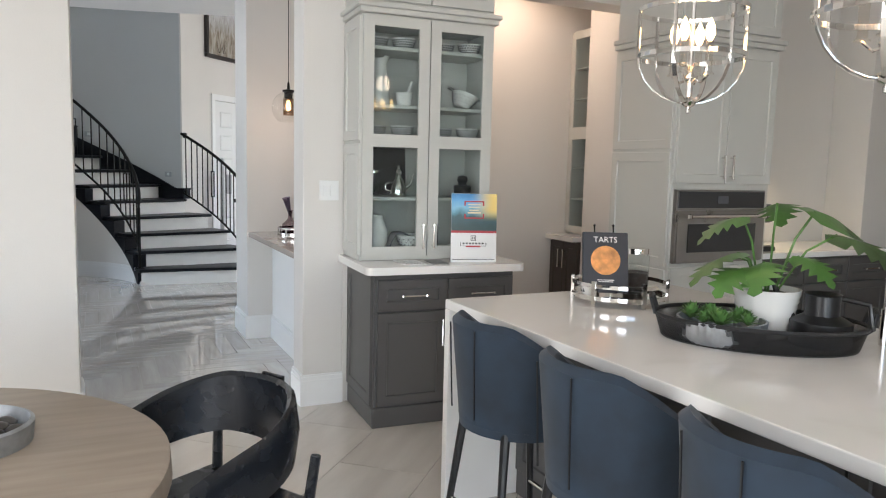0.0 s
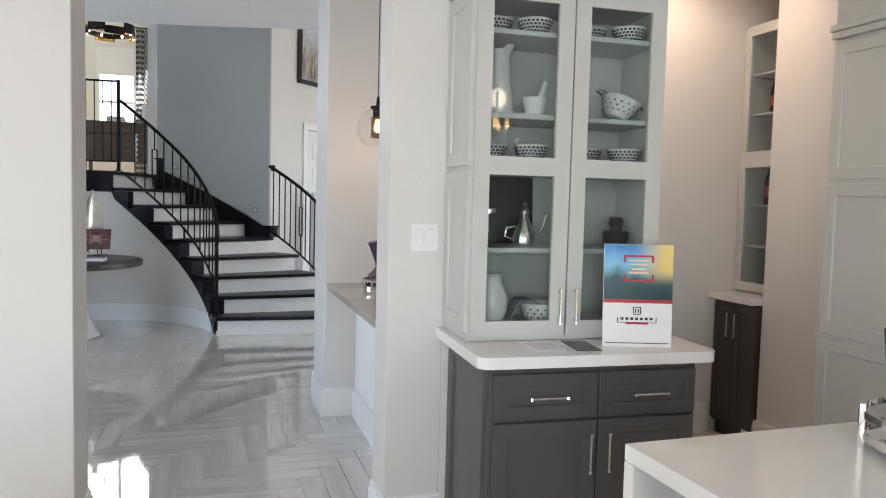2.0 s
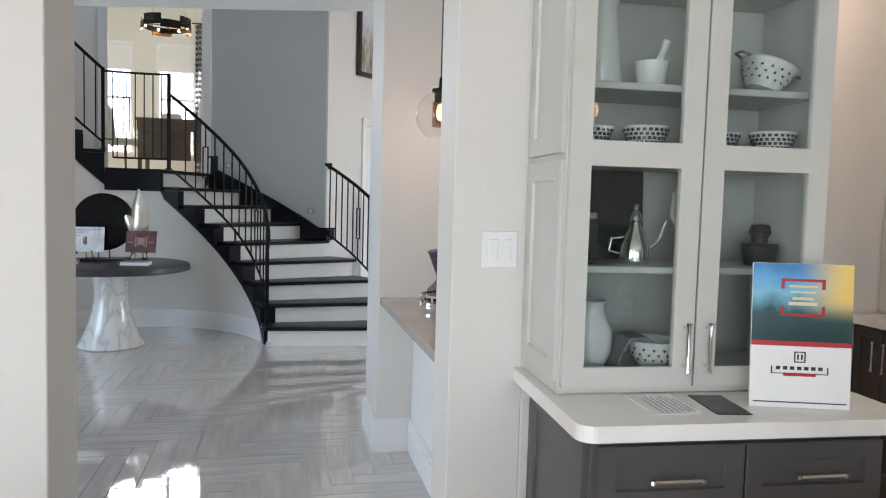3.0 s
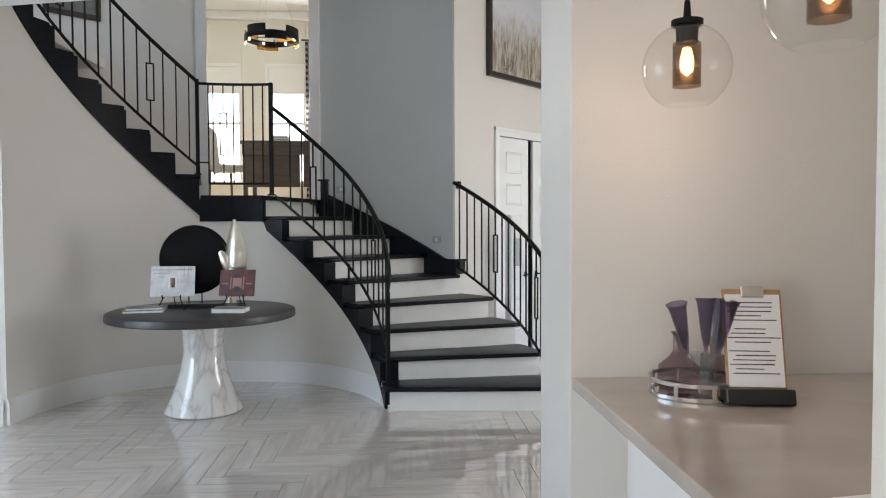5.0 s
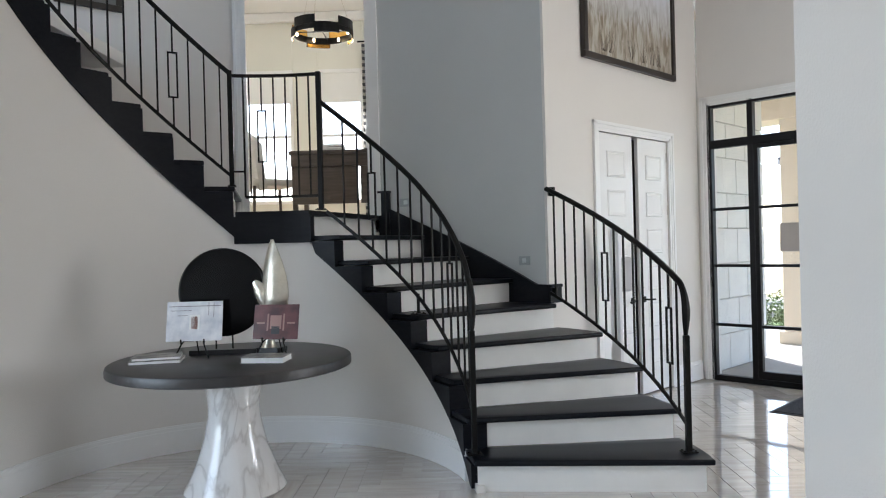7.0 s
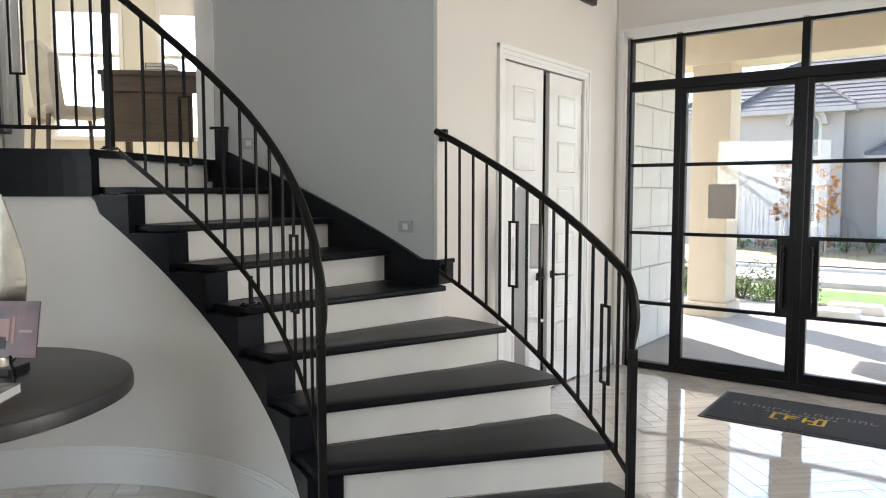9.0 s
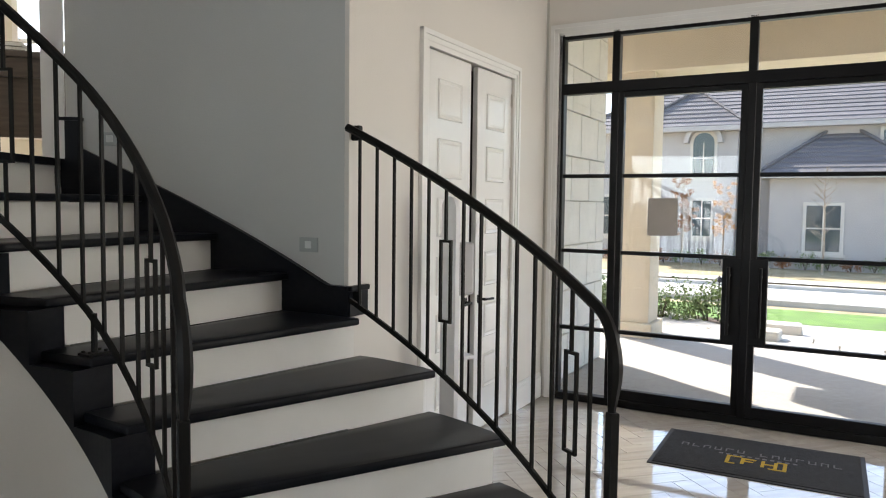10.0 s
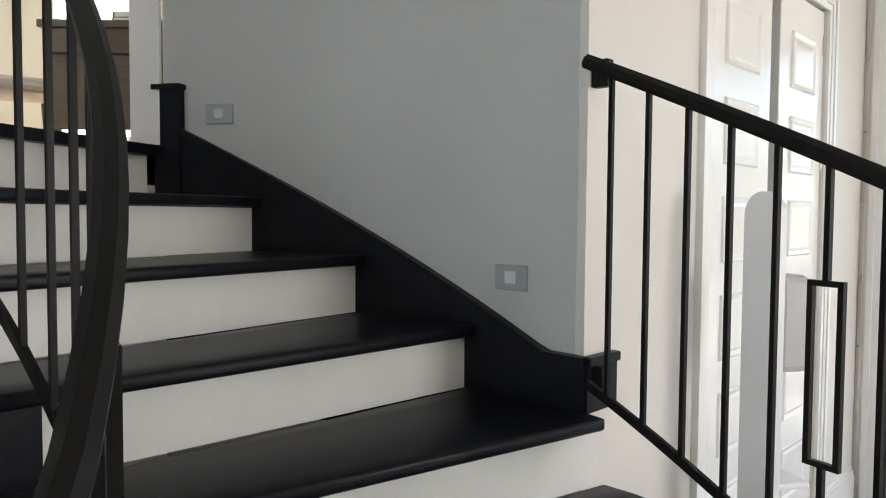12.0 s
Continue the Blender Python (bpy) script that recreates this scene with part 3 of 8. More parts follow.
HINGE = mat("satin_nickel", (0.55, 0.53, 0.50), 0.3, 1.0)


def panel_leaf(x0, x1, z0, z1, y, mirror):
    leaf = part("leaf", box((x0, y, z0), (x1, y + 0.036, z1), bevel=0.003, seg=1), DOOR_WHITE, closet)
    w = x1 - x0
    px0, px1 = x0 + w * 0.24, x1 - w * 0.22
    ph = (z1 - z0 - 0.30) / 6
    for i in range(6):
        a = z0 + 0.262 + i * ph
        b = a + ph - 0.11
        bm = bmesh.new()
        o = [(px0, a), (px1, a), (px1, b), (px0, b)]
        k = lambda e: [(px0 + e, a + e), (px1 - e, a + e), (px1 - e, b - e), (px0 + e, b - e)]
        loops = [[bm.verts.new((p[0], yy, p[1])) for p in k(e)] for e, yy in ((0, y - 0.001), (0.006, y - 0.009), (0.022, y - 0.003), (0.034, y - 0.007))]
        for l0, l1 in zip(loops, loops[1:]):
            for j in range(4):
                bm.faces.new((l0[j], l0[(j + 1) % 4], l1[(j + 1) % 4], l1[j]))
        bm.faces.new(loops[-1])
        part("panel", bm, DOOR_WHITE, leaf)
    hx = x0 if mirror else x1
    for z in (0.25, 0.95, 1.65, 2.15):
        part("hinge", box((hx - 0.012, y - 0.008, z), (hx + 0.012, y + 0.002, z + 0.09), bevel=0.003, seg=1), HINGE, leaf)
    kx = x1 - 0.055 if mirror else x0 + 0.055
    s = -1 if mirror else 1
    bm = box((kx - 0.027, y - 0.008, 0.845), (kx + 0.027, y - 0.001, 0.90), bevel=0.003, seg=1)
    tube([(kx, y, 0.872), (kx, y - 0.05, 0.872)], 0.009, 8, bm)
    tube([(kx, y - 0.05, 0.872), (kx + s * 0.11, y - 0.052, 0.867)], 0.008, 8, bm)
    part("lever_handle", bm, BLACK_FRAME, leaf, "black lever handle", smooth=True)


panel_leaf(0.728, 1.272, 0.012, 2.34, 0.01, True)
panel_leaf(1.368, 1.887, 0.012, 2.34, 0.012, False)

# ---- railings ----
RAIL_TOP, RAIL_LOW = 0.86, 0.075


def railing(name, label):
    return thing(name, label, "railing", "stair railings")


inner = railing("stair_railing", "black iron railing along the open side of the lower flight")
outer = railing("stair_railing", "short curved black iron railing between the stairs and the closet door")
guard = railing("landing_railing", "level black iron guard rail across the stair landing")
upper = railing("stair_railing", "black iron railing rising along the upper flight")


def baluster_mesh(h, ornate):
    b = 0.0055
    if not ornate:
        return box((-b, -b, 0), (b, b, h))
    z0, z1, w = h * 0.29, h * 0.71, 0.030
    xs = (-w - b, -w + b, -b, b, w - b, w + b)
    zs = (0, z0 - b, z0 + b, z1 - b, z1 + b, h)
    solid = {(2, 0), (2, 4), (0, 2), (4, 2)} | {(i, j) for i in range(5) for j in (1, 3)}
    return lattice(xs, zs, solid, -b, b)


BAL = {}


def balusters(rail, angles, radius, base, h, first):
    for i, a in enumerate(angles):
        ornate = i % 7 == first
        key = (round(h, 3), ornate)
        if key not in BAL:
            ob = part("baluster", baluster_mesh(h, ornate), IRON, rail)
            BAL[key] = ob.data
        else:
            ob = new("baluster", BAL[key])
            ob.parent = rail
        p = on_circle(CC, radius(a) if callable(radius) else radius, a, base(a))
        ob.matrix_basis = Matrix.Translation(p) @ Matrix.Rotation(radians(a + 90), 4, "Z")


def rail_curve(radius, f, a0, a1, n=24):
    rad = radius if callable(radius) else (lambda a: radius)
    return [on_circle(CC, rad(a0 + (a1 - a0) * i / n), a0 + (a1 - a0) * i / n, f(a0 + (a1 - a0) * i / n)) for i in range(n + 1)]


RR = RI + 0.075


def rail_in(a):
    return RI + 0.014 + widen(a)


def nose_in(a):
    return RISE * (1 + (a - 6.0) / 9.4)


def nose_out(a):
    return RISE * (1 + (a - 1.4) / 9.4)


def nose_up(a):
    return RISE * (10 + (a - UP0) / UPD)


def drop_end(radius, f, a, z_end, s):
    """The handrail's end, which curls down into the newel."""
    z = f(a)
    return [on_circle(CC, radius, a + s * d, z - dz) for d, dz in ((0, 0), (0.9, 0.016), (1.8, 0.040), (2.6, 0.075), (3.15, 0.115), (3.4, 0.16), (3.35, 0.205), (3.1, 0.25), (2.9, 0.29), (2.85, 0.33))]


# lower inner flight
A0, A1 = 14.0, 77.0
f_top = lambda a: nose_in(a) + RAIL_TOP
pts = drop_end(rail_in(12), f_top, A0, 0, -1)[::-1] + rail_curve(rail_in, f_top, A0, A1)[1:]
part("handrail", tube(pts, 0.019, 8, taper=[0.5, 0.7, 0.95, 1.15, 1.2, 1.15, 1.05] + [1.0] * (len(pts) - 7)), IRON, inner, smooth=True)
part("bottom_rail", tube(rail_curve(rail_in, lambda a: nose_in(a) + RAIL_LOW, 12.0, A1), 0, flat=(0.012, 0.022)), IRON, inner)
balusters(inner, [15.6 + 4.65 * i for i in range(13)], rail_in, lambda a: nose_in(a) + RAIL_LOW, RAIL_TOP - RAIL_LOW, 3)


def newel(rail, a, radius, z0, z1, w=0.016):
    p = on_circle(CC, radius, a, 0)
    m = Matrix.Translation(p) @ Matrix.Rotation(radians(a), 4, "Z")
    part("newel_post", box((-w, -w, z0), (w, w, z1), bevel=0.003, seg=1, m=m), IRON, rail)
    bm = box((-0.045, -0.03, z0), (0.045, 0.03, z0 + 0.008), bevel=0.002, seg=1, m=m)
    for dx in (-0.032, 0.032):
        for dy in (-0.017, 0.017):
            lathe([(0, 0.016), (0.006, 0.015), (0.007, 0.008)], 8, bm, m @ Matrix.Translation((dx, dy, z0)))
    part("foot_plate", bm, IRON, rail)


newel(inner, 11.2, rail_in(11), RISE, f_top(A0) - 0.30)
newel(inner, 46.0, rail_in(46), RISE * 5, nose_in(46.0) + RAIL_LOW + 0.02, 0.009)
newel(inner, 78.5, RR, RISE * 9, 2.715, 0.017)
part("rail_end", tube(rail_curve(rail_in, f_top, 77, 78.5, 2), 0.017, 8), IRON, inner)
# landing guard
part("handrail", tube(rail_curve(RR, lambda a: 2.70, 78.5, 104.5, 8), 0, flat=(0.022, 0.022)), IRON, guard)
part("bottom_rail", tube(rail_curve(RR, lambda a: RISE * 9 + 0.11, 78.5, 101.0, 8), 0, flat=(0.012, 0.02)), IRON, guard)
balusters(guard, [81.6 + 3.55 * i for i in range(6)], RR, lambda a: RISE * 9 + 0.11, 0.90, 4)
part("end_post", tube([on_circle(CC, RR, 101.0, RISE * 9 + 0.11), on_circle(CC, RR, 101.0, 2.70)], 0, flat=(0.012, 0.012)), IRON, guard)
part("link_bar", tube([on_circle(CC, RR, 101.0, RISE * 9 + 0.30), on_circle(CC, RR, 104.5, RISE * 9 + 0.30)], 0, flat=(0.012, 0.012)), IRON, guard)
# upper flight
u_top = lambda a: nose_up(a) + 0.82
newel(upper, 104.8, RR, RISE * 10, u_top(104.8) + 0.02, 0.017)
part("handrail", tube(rail_curve(RR, u_top, 104.8, 176, 24), 0.017, 8), IRON, upper, smooth=True)
part("bottom_rail", tube(rail_curve(RR, lambda a: nose_up(a) + 0.06, 104.8, 176, 24), 0, flat=(0.012, 0.022)), IRON, upper)
balusters(upper, [107.6 + 4.3 * i for i in range(16)], RR, lambda a: nose_up(a) + 0.06, 0.76, 3)
# outer flight
RQ = RO - 0.045
o_top = lambda a: nose_out(a) + 0.865
B0, B1 = 6.6, 40.0
pts = drop_end(RQ, o_top, B0, 0, -0.55)[::-1] + rail_curve(RQ, o_top, B0, B1)[1:]
part("handrail", tube(pts, 0.019, 8, taper=[0.5, 0.7, 0.95, 1.2, 1.3, 1.2, 1.1] + [1.0] * (len(pts) - 7)), IRON, outer, smooth=True)
part("bottom_rail", tube(rail_curve(RQ, lambda a: nose_out(a) + RAIL_LOW, 5.2, B1 - 0.4), 0, flat=(0.012, 0.022)), IRON, outer)
balusters(outer, [38.3 - 2.36 * i for i in range(14)], RQ, lambda a: nose_out(a) + RAIL_LOW, 0.865 - RAIL_LOW, 5)
newel(outer, 4.9, RQ, RISE, o_top(B0) - 0.30)
part("wall_bracket", box((0.02, -0.05, 1.77), (0.05, 0.0, 1.84), bevel=0.006, m=CLOSET), IRON, outer)
part("wall_bracket", box((0.02, -0.05, 0.99), (0.05, 0.0, 1.06), bevel=0.006, m=CLOSET), IRON, outer)

# ---- doormat ----
MAT_C = Vector((3.515, 10.79, 0))
mm = Matrix.Translation(MAT_C) @ Matrix.Rotation(radians(-44), 4, "Z")
doormat = thing("doormat", "dark grey rubber-edged doormat with faded grey and gold lettering", "doormat", at=mm)
part("border", box((-0.56, -0.365, 0.0), (0.56, 0.365, 0.006), bevel=0.002, seg=1), mat("mat_rubber", (0.018, 0.018, 0.018), 0.6), doormat)
part("carpet_face", box((-0.535, -0.34, 0.004), (0.535, 0.34, 0.011), bevel=0.003, seg=1), mat("mat_pile", (0.028, 0.029, 0.033), 0.95, noise_scale=30, vary=0.3, bump=0.9, bump_scale=400), doormat)
GOLD = mat("mat_gold_print", (0.55, 0.36, 0.03), 0.85, noise_scale=60, vary=0.15)
PALE = mat("mat_pale_print", (0.17, 0.17, 0.18), 0.9, noise_scale=60, vary=0.2)
bm = bmesh.new()
for lo, hi in (((-0.12, -0.055), (-0.105, 0.055)), ((0.105, -0.055), (0.12, 0.055)), ((-0.12, -0.055), (-0.08, -0.042)), ((0.08, 0.042), (0.12, 0.055)), ((-0.06, -0.04), (-0.045, 0.04)), ((-0.045, 0.025), (0.0, 0.04)), ((-0.045, -0.005), (-0.01, 0.008)), ((0.02, -0.04), (0.034, 0.04)), ((0.034, -0.006), (0.07, 0.008)), ((0.07, -0.04), (0.084, 0.04)), ((-0.12, 0.042), (-0.06, 0.055)), ((0.05, -0.055), (0.12, -0.042))):
    box((lo[0] * 1.35, lo[1] * 1.35 - 0.09, 0.010), (hi[0] * 1.35, hi[1] * 1.35 - 0.09, 0.0125), bm)
part("emblem", bm, GOLD, doormat, "gold square emblem")
bm = bmesh.new()
for i in range(14):
    if i != 7:
        x = 0.42 - i * 0.064
        box((x - 0.026, 0.045, 0.010), (x - 0.018, 0.10, 0.0125), bm)
        box((x - 0.022, 0.09 if i % 2 else 0.045, 0.010), (x + 0.016, 0.10 if i % 2 else 0.055, 0.0125), bm)
        if i % 3:
            box((x + 0.008, 0.045, 0.010), (x + 0.016, 0.10, 0.0125), bm)
tagged(part("lettering", bm, PALE, doormat, "worn grey lettering bars"), kind="stuff")
bm = bmesh.new()
for i in range(11):
    x = 0.2 - i * 0.04
    box((x - 0.012, -0.012, 0.010), (x + 0.012, 0.008, 0.0125), bm)
tagged(part("small_lettering", bm, PALE, doormat), kind="stuff")

# ---- framed picture over the closet ----
pm = CLOSET @ Matrix.Translation((0.50, 0, 2.93))
picture = thing("framed_picture", "large framed photograph of pale winter grasses on the foyer wall", "picture", at=pm)
PW, PH, PB = 1.51, 1.25, 0.055
FRAME_BROWN = mat("picture_frame", (0.022, 0.016, 0.013), 0.35, noise_scale=10, vary=0.2)
for lo, hi in (((0, 0), (PW, PB)), ((0, PH - PB), (PW, PH)), ((0, PB), (PB, PH - PB)), ((PW - PB, PB), (PW, PH - PB))):
    part("frame_bar", box((lo[0], -0.05, lo[1]), (hi[0], -0.002, hi[1]), bevel=0.006), FRAME_BROWN, picture)


def grass_photo():
    m = mat("winter_grass_print", (0.4, 0.38, 0.33), 0.25)
    nt = m.node_tree
    b = nt.nodes["Principled BSDF"]
    tc = nt.nodes.new("ShaderNodeTexCoord")
    mp = nt.nodes.new("ShaderNodeMapping")
    mp.inputs["Scale"].default_value = (9, 1, 2.2)
    n = nt.nodes.new("ShaderNodeTexNoise")
    n.inputs["Scale"].default_value, n.inputs["Detail"].default_value, n.inputs["Distortion"].default_value = 2.5, 9, 0.7
    nt.links.new(tc.outputs["Object"], mp.inputs[0])
    nt.links.new(mp.outputs[0], n.inputs["Vector"])
    cr = nt.nodes.new("ShaderNodeValToRGB")
    cr.color_ramp.elements[0].position, cr.color_ramp.elements[1].position = 0.36, 0.62
    cr.color_ramp.elements[0].color, cr.color_ramp.elements[1].color = (0.24, 0.20, 0.15, 1), (0.46, 0.43, 0.37, 1)
    nt.links.new(n.outputs["Fac"], cr.inputs[0])
    sx = nt.nodes.new("ShaderNodeSeparateXYZ")
    nt.links.new(tc.outputs["Object"], sx.inputs[0])
    r = nt.nodes.new("ShaderNodeMapRange")
    r.inputs["From Min"].default_value, r.inputs["From Max"].default_value = 0.35, 0.75
    ad = nt.nodes.new("ShaderNodeMath")
    ad.operation = "MULTIPLY_ADD"
    ad.inputs[1].default_value, ad.inputs[2].default_value = 0.35, -0.17
    nt.links.new(n.outputs["Fac"], ad.inputs[0])
    a2 = nt.nodes.new("ShaderNodeMath")
    nt.links.new(ad.outputs[0], a2.inputs[0])
    nt.links.new(sx.outputs["Z"], a2.inputs[1])
    nt.links.new(a2.outputs[0], r.inputs["Value"])
    mx = nt.nodes.new("ShaderNodeMix")
    mx.data_type = "RGBA"
    mx.inputs[7].default_value = (0.62, 0.64, 0.68, 1)
    nt.links.new(r.outputs[0], mx.inputs["Factor"])
    nt.links.new(cr.outputs[0], mx.inputs[6])
    nt.links.new(mx.outputs[2], b.inputs["Base Color"])
    return m


part("print", box((PB - 0.005, -0.03, PB - 0.005), (PW - PB + 0.005, -0.02, PH - PB + 0.005)), grass_photo(), picture)
rng = random.Random(5)
bm = bmesh.new()
for gx in (0.30, 0.42, 0.95, 1.10, 1.22, 0.75):
    for j in range(7):
        x, z, a = gx + rng.uniform(-0.04, 0.04), PB + 0.04, rng.uniform(-0.5, 0.5)
        pts = []
        for k in range(5):
            pts.append((x, -0.031, z))
            x += math.sin(a) * 0.05
            z += math.cos(a) * rng.uniform(0.03, 0.07)
            a += rng.uniform(-0.25, 0.25)
        tube(pts, 0.0022, 4, bm, taper=[1, 0.8, 0.6, 0.4, 0.2])
tagged(part("twigs", bm, mat("twig_ink", (0.10, 0.08, 0.06), 0.5), picture), kind="stuff")


# ---- small shared shapes ----
def shaker(name, x0, x1, z0, z1, y, material, parent, m=None, rim=0.055, t=0.02, label=""):
    """A framed cabinet front facing -y with a recessed panel."""
    bm = bmesh.new()
    loops = []
    for e, yy in ((0.0, y + t), (0.0, y + 0.002), (0.002, y), (rim, y), (rim + 0.004, y + 0.009)):
        loops.append([bm.verts.new((px, yy, pz)) for px, pz in ((x0 + e, z0 + e), (x1 - e, z0 + e), (x1 - e, z1 - e), (x0 + e, z1 - e))])
    for a, b in zip(loops, loops[1:]):
        for j in range(4):
            bm.faces.new((a[j], a[(j + 1) % 4], b[(j + 1) % 4], b[j]))
    bm.faces.new(loops[-1])
    bm.faces.new(loops[0][::-1])
    if m is not None:
        bmesh.ops.transform(bm, matrix=m, verts=bm.verts)
    return part(name, bm, material, parent, label)


def pull(parent, p, q, off=(0, -0.03, 0), r=0.0055, material=CHROME, name="handle"):
    p, q, off = Vector(p), Vector(q), Vector(off)
    bm = tube([p + off, q + off], r, 8)
    d = (q - p)
    for k in (0.08, 0.92):
        tube([p + d * k, p + d * k + off], r * 0.9, 8, bm)
    for k in (0.0, 1.0):
        lathe([(0, -r * 1.5), (r * 1.5, -r), (r * 1.5, r), (0, r * 1.5)], 8, bm, Matrix.Translation(p + off + d * k))
    return part(name, bm, material, parent, "polished nickel bar handle", smooth=True)


def rounded_slab(x0, x1, y0, y1, z0, z1, r, corners=(1, 1, 1, 1), bm=None):
    pts = []
    for k, (cx, cy, a) in enumerate(((x0 + r, y0 + r, 180), (x1 - r, y0 + r, 270), (x1 - r, y1 - r, 0), (x0 + r, y1 - r, 90))):
        if corners[k]:
            pts += [(cx + r * math.cos(radians(a + 15 * i)), cy + r * math.sin(radians(a + 15 * i))) for i in range(7)]
        else:
            pts.append(((x0, x1, x1, x0)[k], (y0, y0, y1, y1)[k]))
    return prism(pts, z0, z1, bm)


CERAMIC = mat("white_ceramic", (0.78, 0.77, 0.74), 0.15, noise_scale=8, vary=0.02, coat=0.3)
BLACK_PLASTIC = mat("black_ceramic", (0.014, 0.014, 0.015), 0.3, noise_scale=10, vary=0.1)
CLEAR = glass("jar_glass", (0.93, 0.96, 0.96))
CAB_GLASS = glass("cabinet_glass", (0.88, 0.92, 0.92))
CLOTH = mat("grey_linen", (0.16, 0.16, 0.17), 0.95, noise_scale=20, vary=0.15, bump=0.6, bump_scale=300)
PATTERN = mat("dark_glaze", (0.04, 0.04, 0.045), 0.3)

DOOR_CELLS = {(i, k) for i in (0, 2) for k in range(5)} | {(1, 0), (1, 2), (1, 4)}

# ---- hutch: set slightly askew to the wall behind it ----
HM = Matrix.Translation((1.345, 3.764, 0)) @ Matrix.Rotation(radians(-3.2), 4, "Z") @ Matrix.Translation((-1.345, -3.764, 0))
hb = thing("base_cabinet", "charcoal shaker base cabinet with two drawers under a white counter", "cabinet", at=HM)
part("carcass", box((1.345, 3.766, 0.10), (2.19, 4.279, 0.872), bevel=0.003, seg=1), DARK_CAB_AND_SHADE, hb)
part("plinth", box((1.335, 3.75, 0.0), (2.20, 4.279, 0.115), bevel=0.008), DARK_CAB_AND_SHADE, hb)
for x0, x1 in ((1.36, 1.768), (1.774, 2.18)):
    c = (x0 + x1) / 2
    d = shaker("drawer_front", x0, x1, 0.66, 0.83, 3.745, DARK_CAB_AND_SHADE, hb, rim=0.05)
    pull(d, (c - 0.07, 3.745, 0.745), (c + 0.07, 3.745, 0.745))
    d = shaker("door", x0, x1, 0.125, 0.648, 3.745, DARK_CAB_AND_SHADE, hb)
    hx = x1 - 0.035 if x0 < 1.5 else x0 + 0.035
    pull(d, (hx, 3.745, 0.46), (hx, 3.745, 0.60))
side = Matrix.Translation((1.345, 0, 0)) @ Matrix.Rotation(radians(-90), 4, "Z")
shaker("side_panel", -4.27, -3.78, 0.125, 0.86, -0.018, DARK_CAB_AND_SHADE, hb, m=side)
ct = thing("countertop", "white veined quartz counter with rounded front corners on the hutch", "countertop", at=HM)
part("slab", rounded_slab(1.272, 2.215, 3.653, 4.279, 0.873, 0.915, 0.045, (1, 1, 0, 0)), QUARTZ, ct)
hu = thing("display_cabinet", "pale grey glass-fronted display cabinet filled with white crockery", "cabinet", at=HM)
UX0, UX1, UY = 1.307, 2.101, 3.945
for nm, lo, hi in (("side", (UX0, UY, 0.916), (UX0 + 0.02, 4.279, 2.275)), ("side", (UX1 - 0.02, UY, 0.916), (UX1, 4.279, 2.275)), ("back", (UX0 + 0.02, 4.262, 0.916), (UX1 - 0.02, 4.279, 2.275)), ("bottom", (UX0 + 0.02, UY, 0.917), (UX1 - 0.02, 4.262, 0.965)), ("top", (UX0 + 0.02, UY, 2.235), (UX1 - 0.02, 4.262, 2.275)), ("face_post", (1.679, UY, 0.965), (1.729, UY + 0.02, 2.235)), ("rail", (UX0 + 0.02, UY, 1.56), (UX1 - 0.02, 4.262, 1.622))):
    part(nm, box(lo, hi), GREY_CAB, hu)
for z in (2.113, 1.795, 1.275):
    part("shelf", box((UX0 + 0.021, UY + 0.03, z - 0.02), (UX1 - 0.021, 4.261, z), bevel=0.002, seg=1), GREY_CAB, hu)
for x0, x1 in ((UX0 + 0.006, 1.701), (1.707, UX1 - 0.006)):
    r = 0.062
    bm = lattice((x0, x0 + r, x1 - r, x1), (0.938, 0.995, 1.556, 1.626, 2.21, 2.262), DOOR_CELLS, UY - 0.022, UY - 0.002)
    d = part("glass_door", bm, GREY_CAB, hu)
    for z0, z1 in ((0.99, 1.56), (1.622, 2.214)):
        part("pane", box((x0 + r - 0.005, UY - 0.014, z0), (x1 - r + 0.005, UY - 0.010, z1)), CAB_GLASS, d).visible_shadow = False
    hx = x1 - 0.03 if x0 < 1.5 else x0 + 0.03
    pull(d, (hx, UY - 0.022, 0.99), (hx, UY - 0.022, 1.12))
side = Matrix.Translation((UX0, 0, 0)) @ Matrix.Rotation(radians(-90), 4, "Z")
shaker("side_panel", -4.27, -3.95, 0.95, 1.57, -0.012, GREY_CAB, hu, m=side, t=0.012)
shaker("side_panel", -4.27, -3.95, 1.59, 2.26, -0.012, GREY_CAB, hu, m=side, t=0.012)
bm = box((UX0 - 0.02, UY - 0.04, 2.275), (UX1 + 0.02, 4.279, 2.305), bevel=0.006)
box((UX0 - 0.035, UY - 0.055, 2.305), (UX1 + 0.035, 4.279, 2.33), bm, bevel=0.006)
part("crown_moulding", bm, GREY_CAB, hu)
ht = thing("top_cabinet", "pale grey shaker cabinet above the glass display cabinet", "cabinet", at=HM)
part("carcass", box((UX0, UY, 2.332), (UX1, 4.279, 2.94)), GREY_CAB, ht)
for x0, x1 in ((UX0 + 0.006, 1.701), (1.707, UX1 - 0.006)):
    d = shaker("door", x0, x1, 2.35, 2.93, UY - 0.021, GREY_CAB, ht)
    hx = x1 - 0.03 if x0 < 1.5 else x0 + 0.03
    pull(d, (hx, UY - 0.021, 2.385), (hx, UY - 0.021, 2.51))


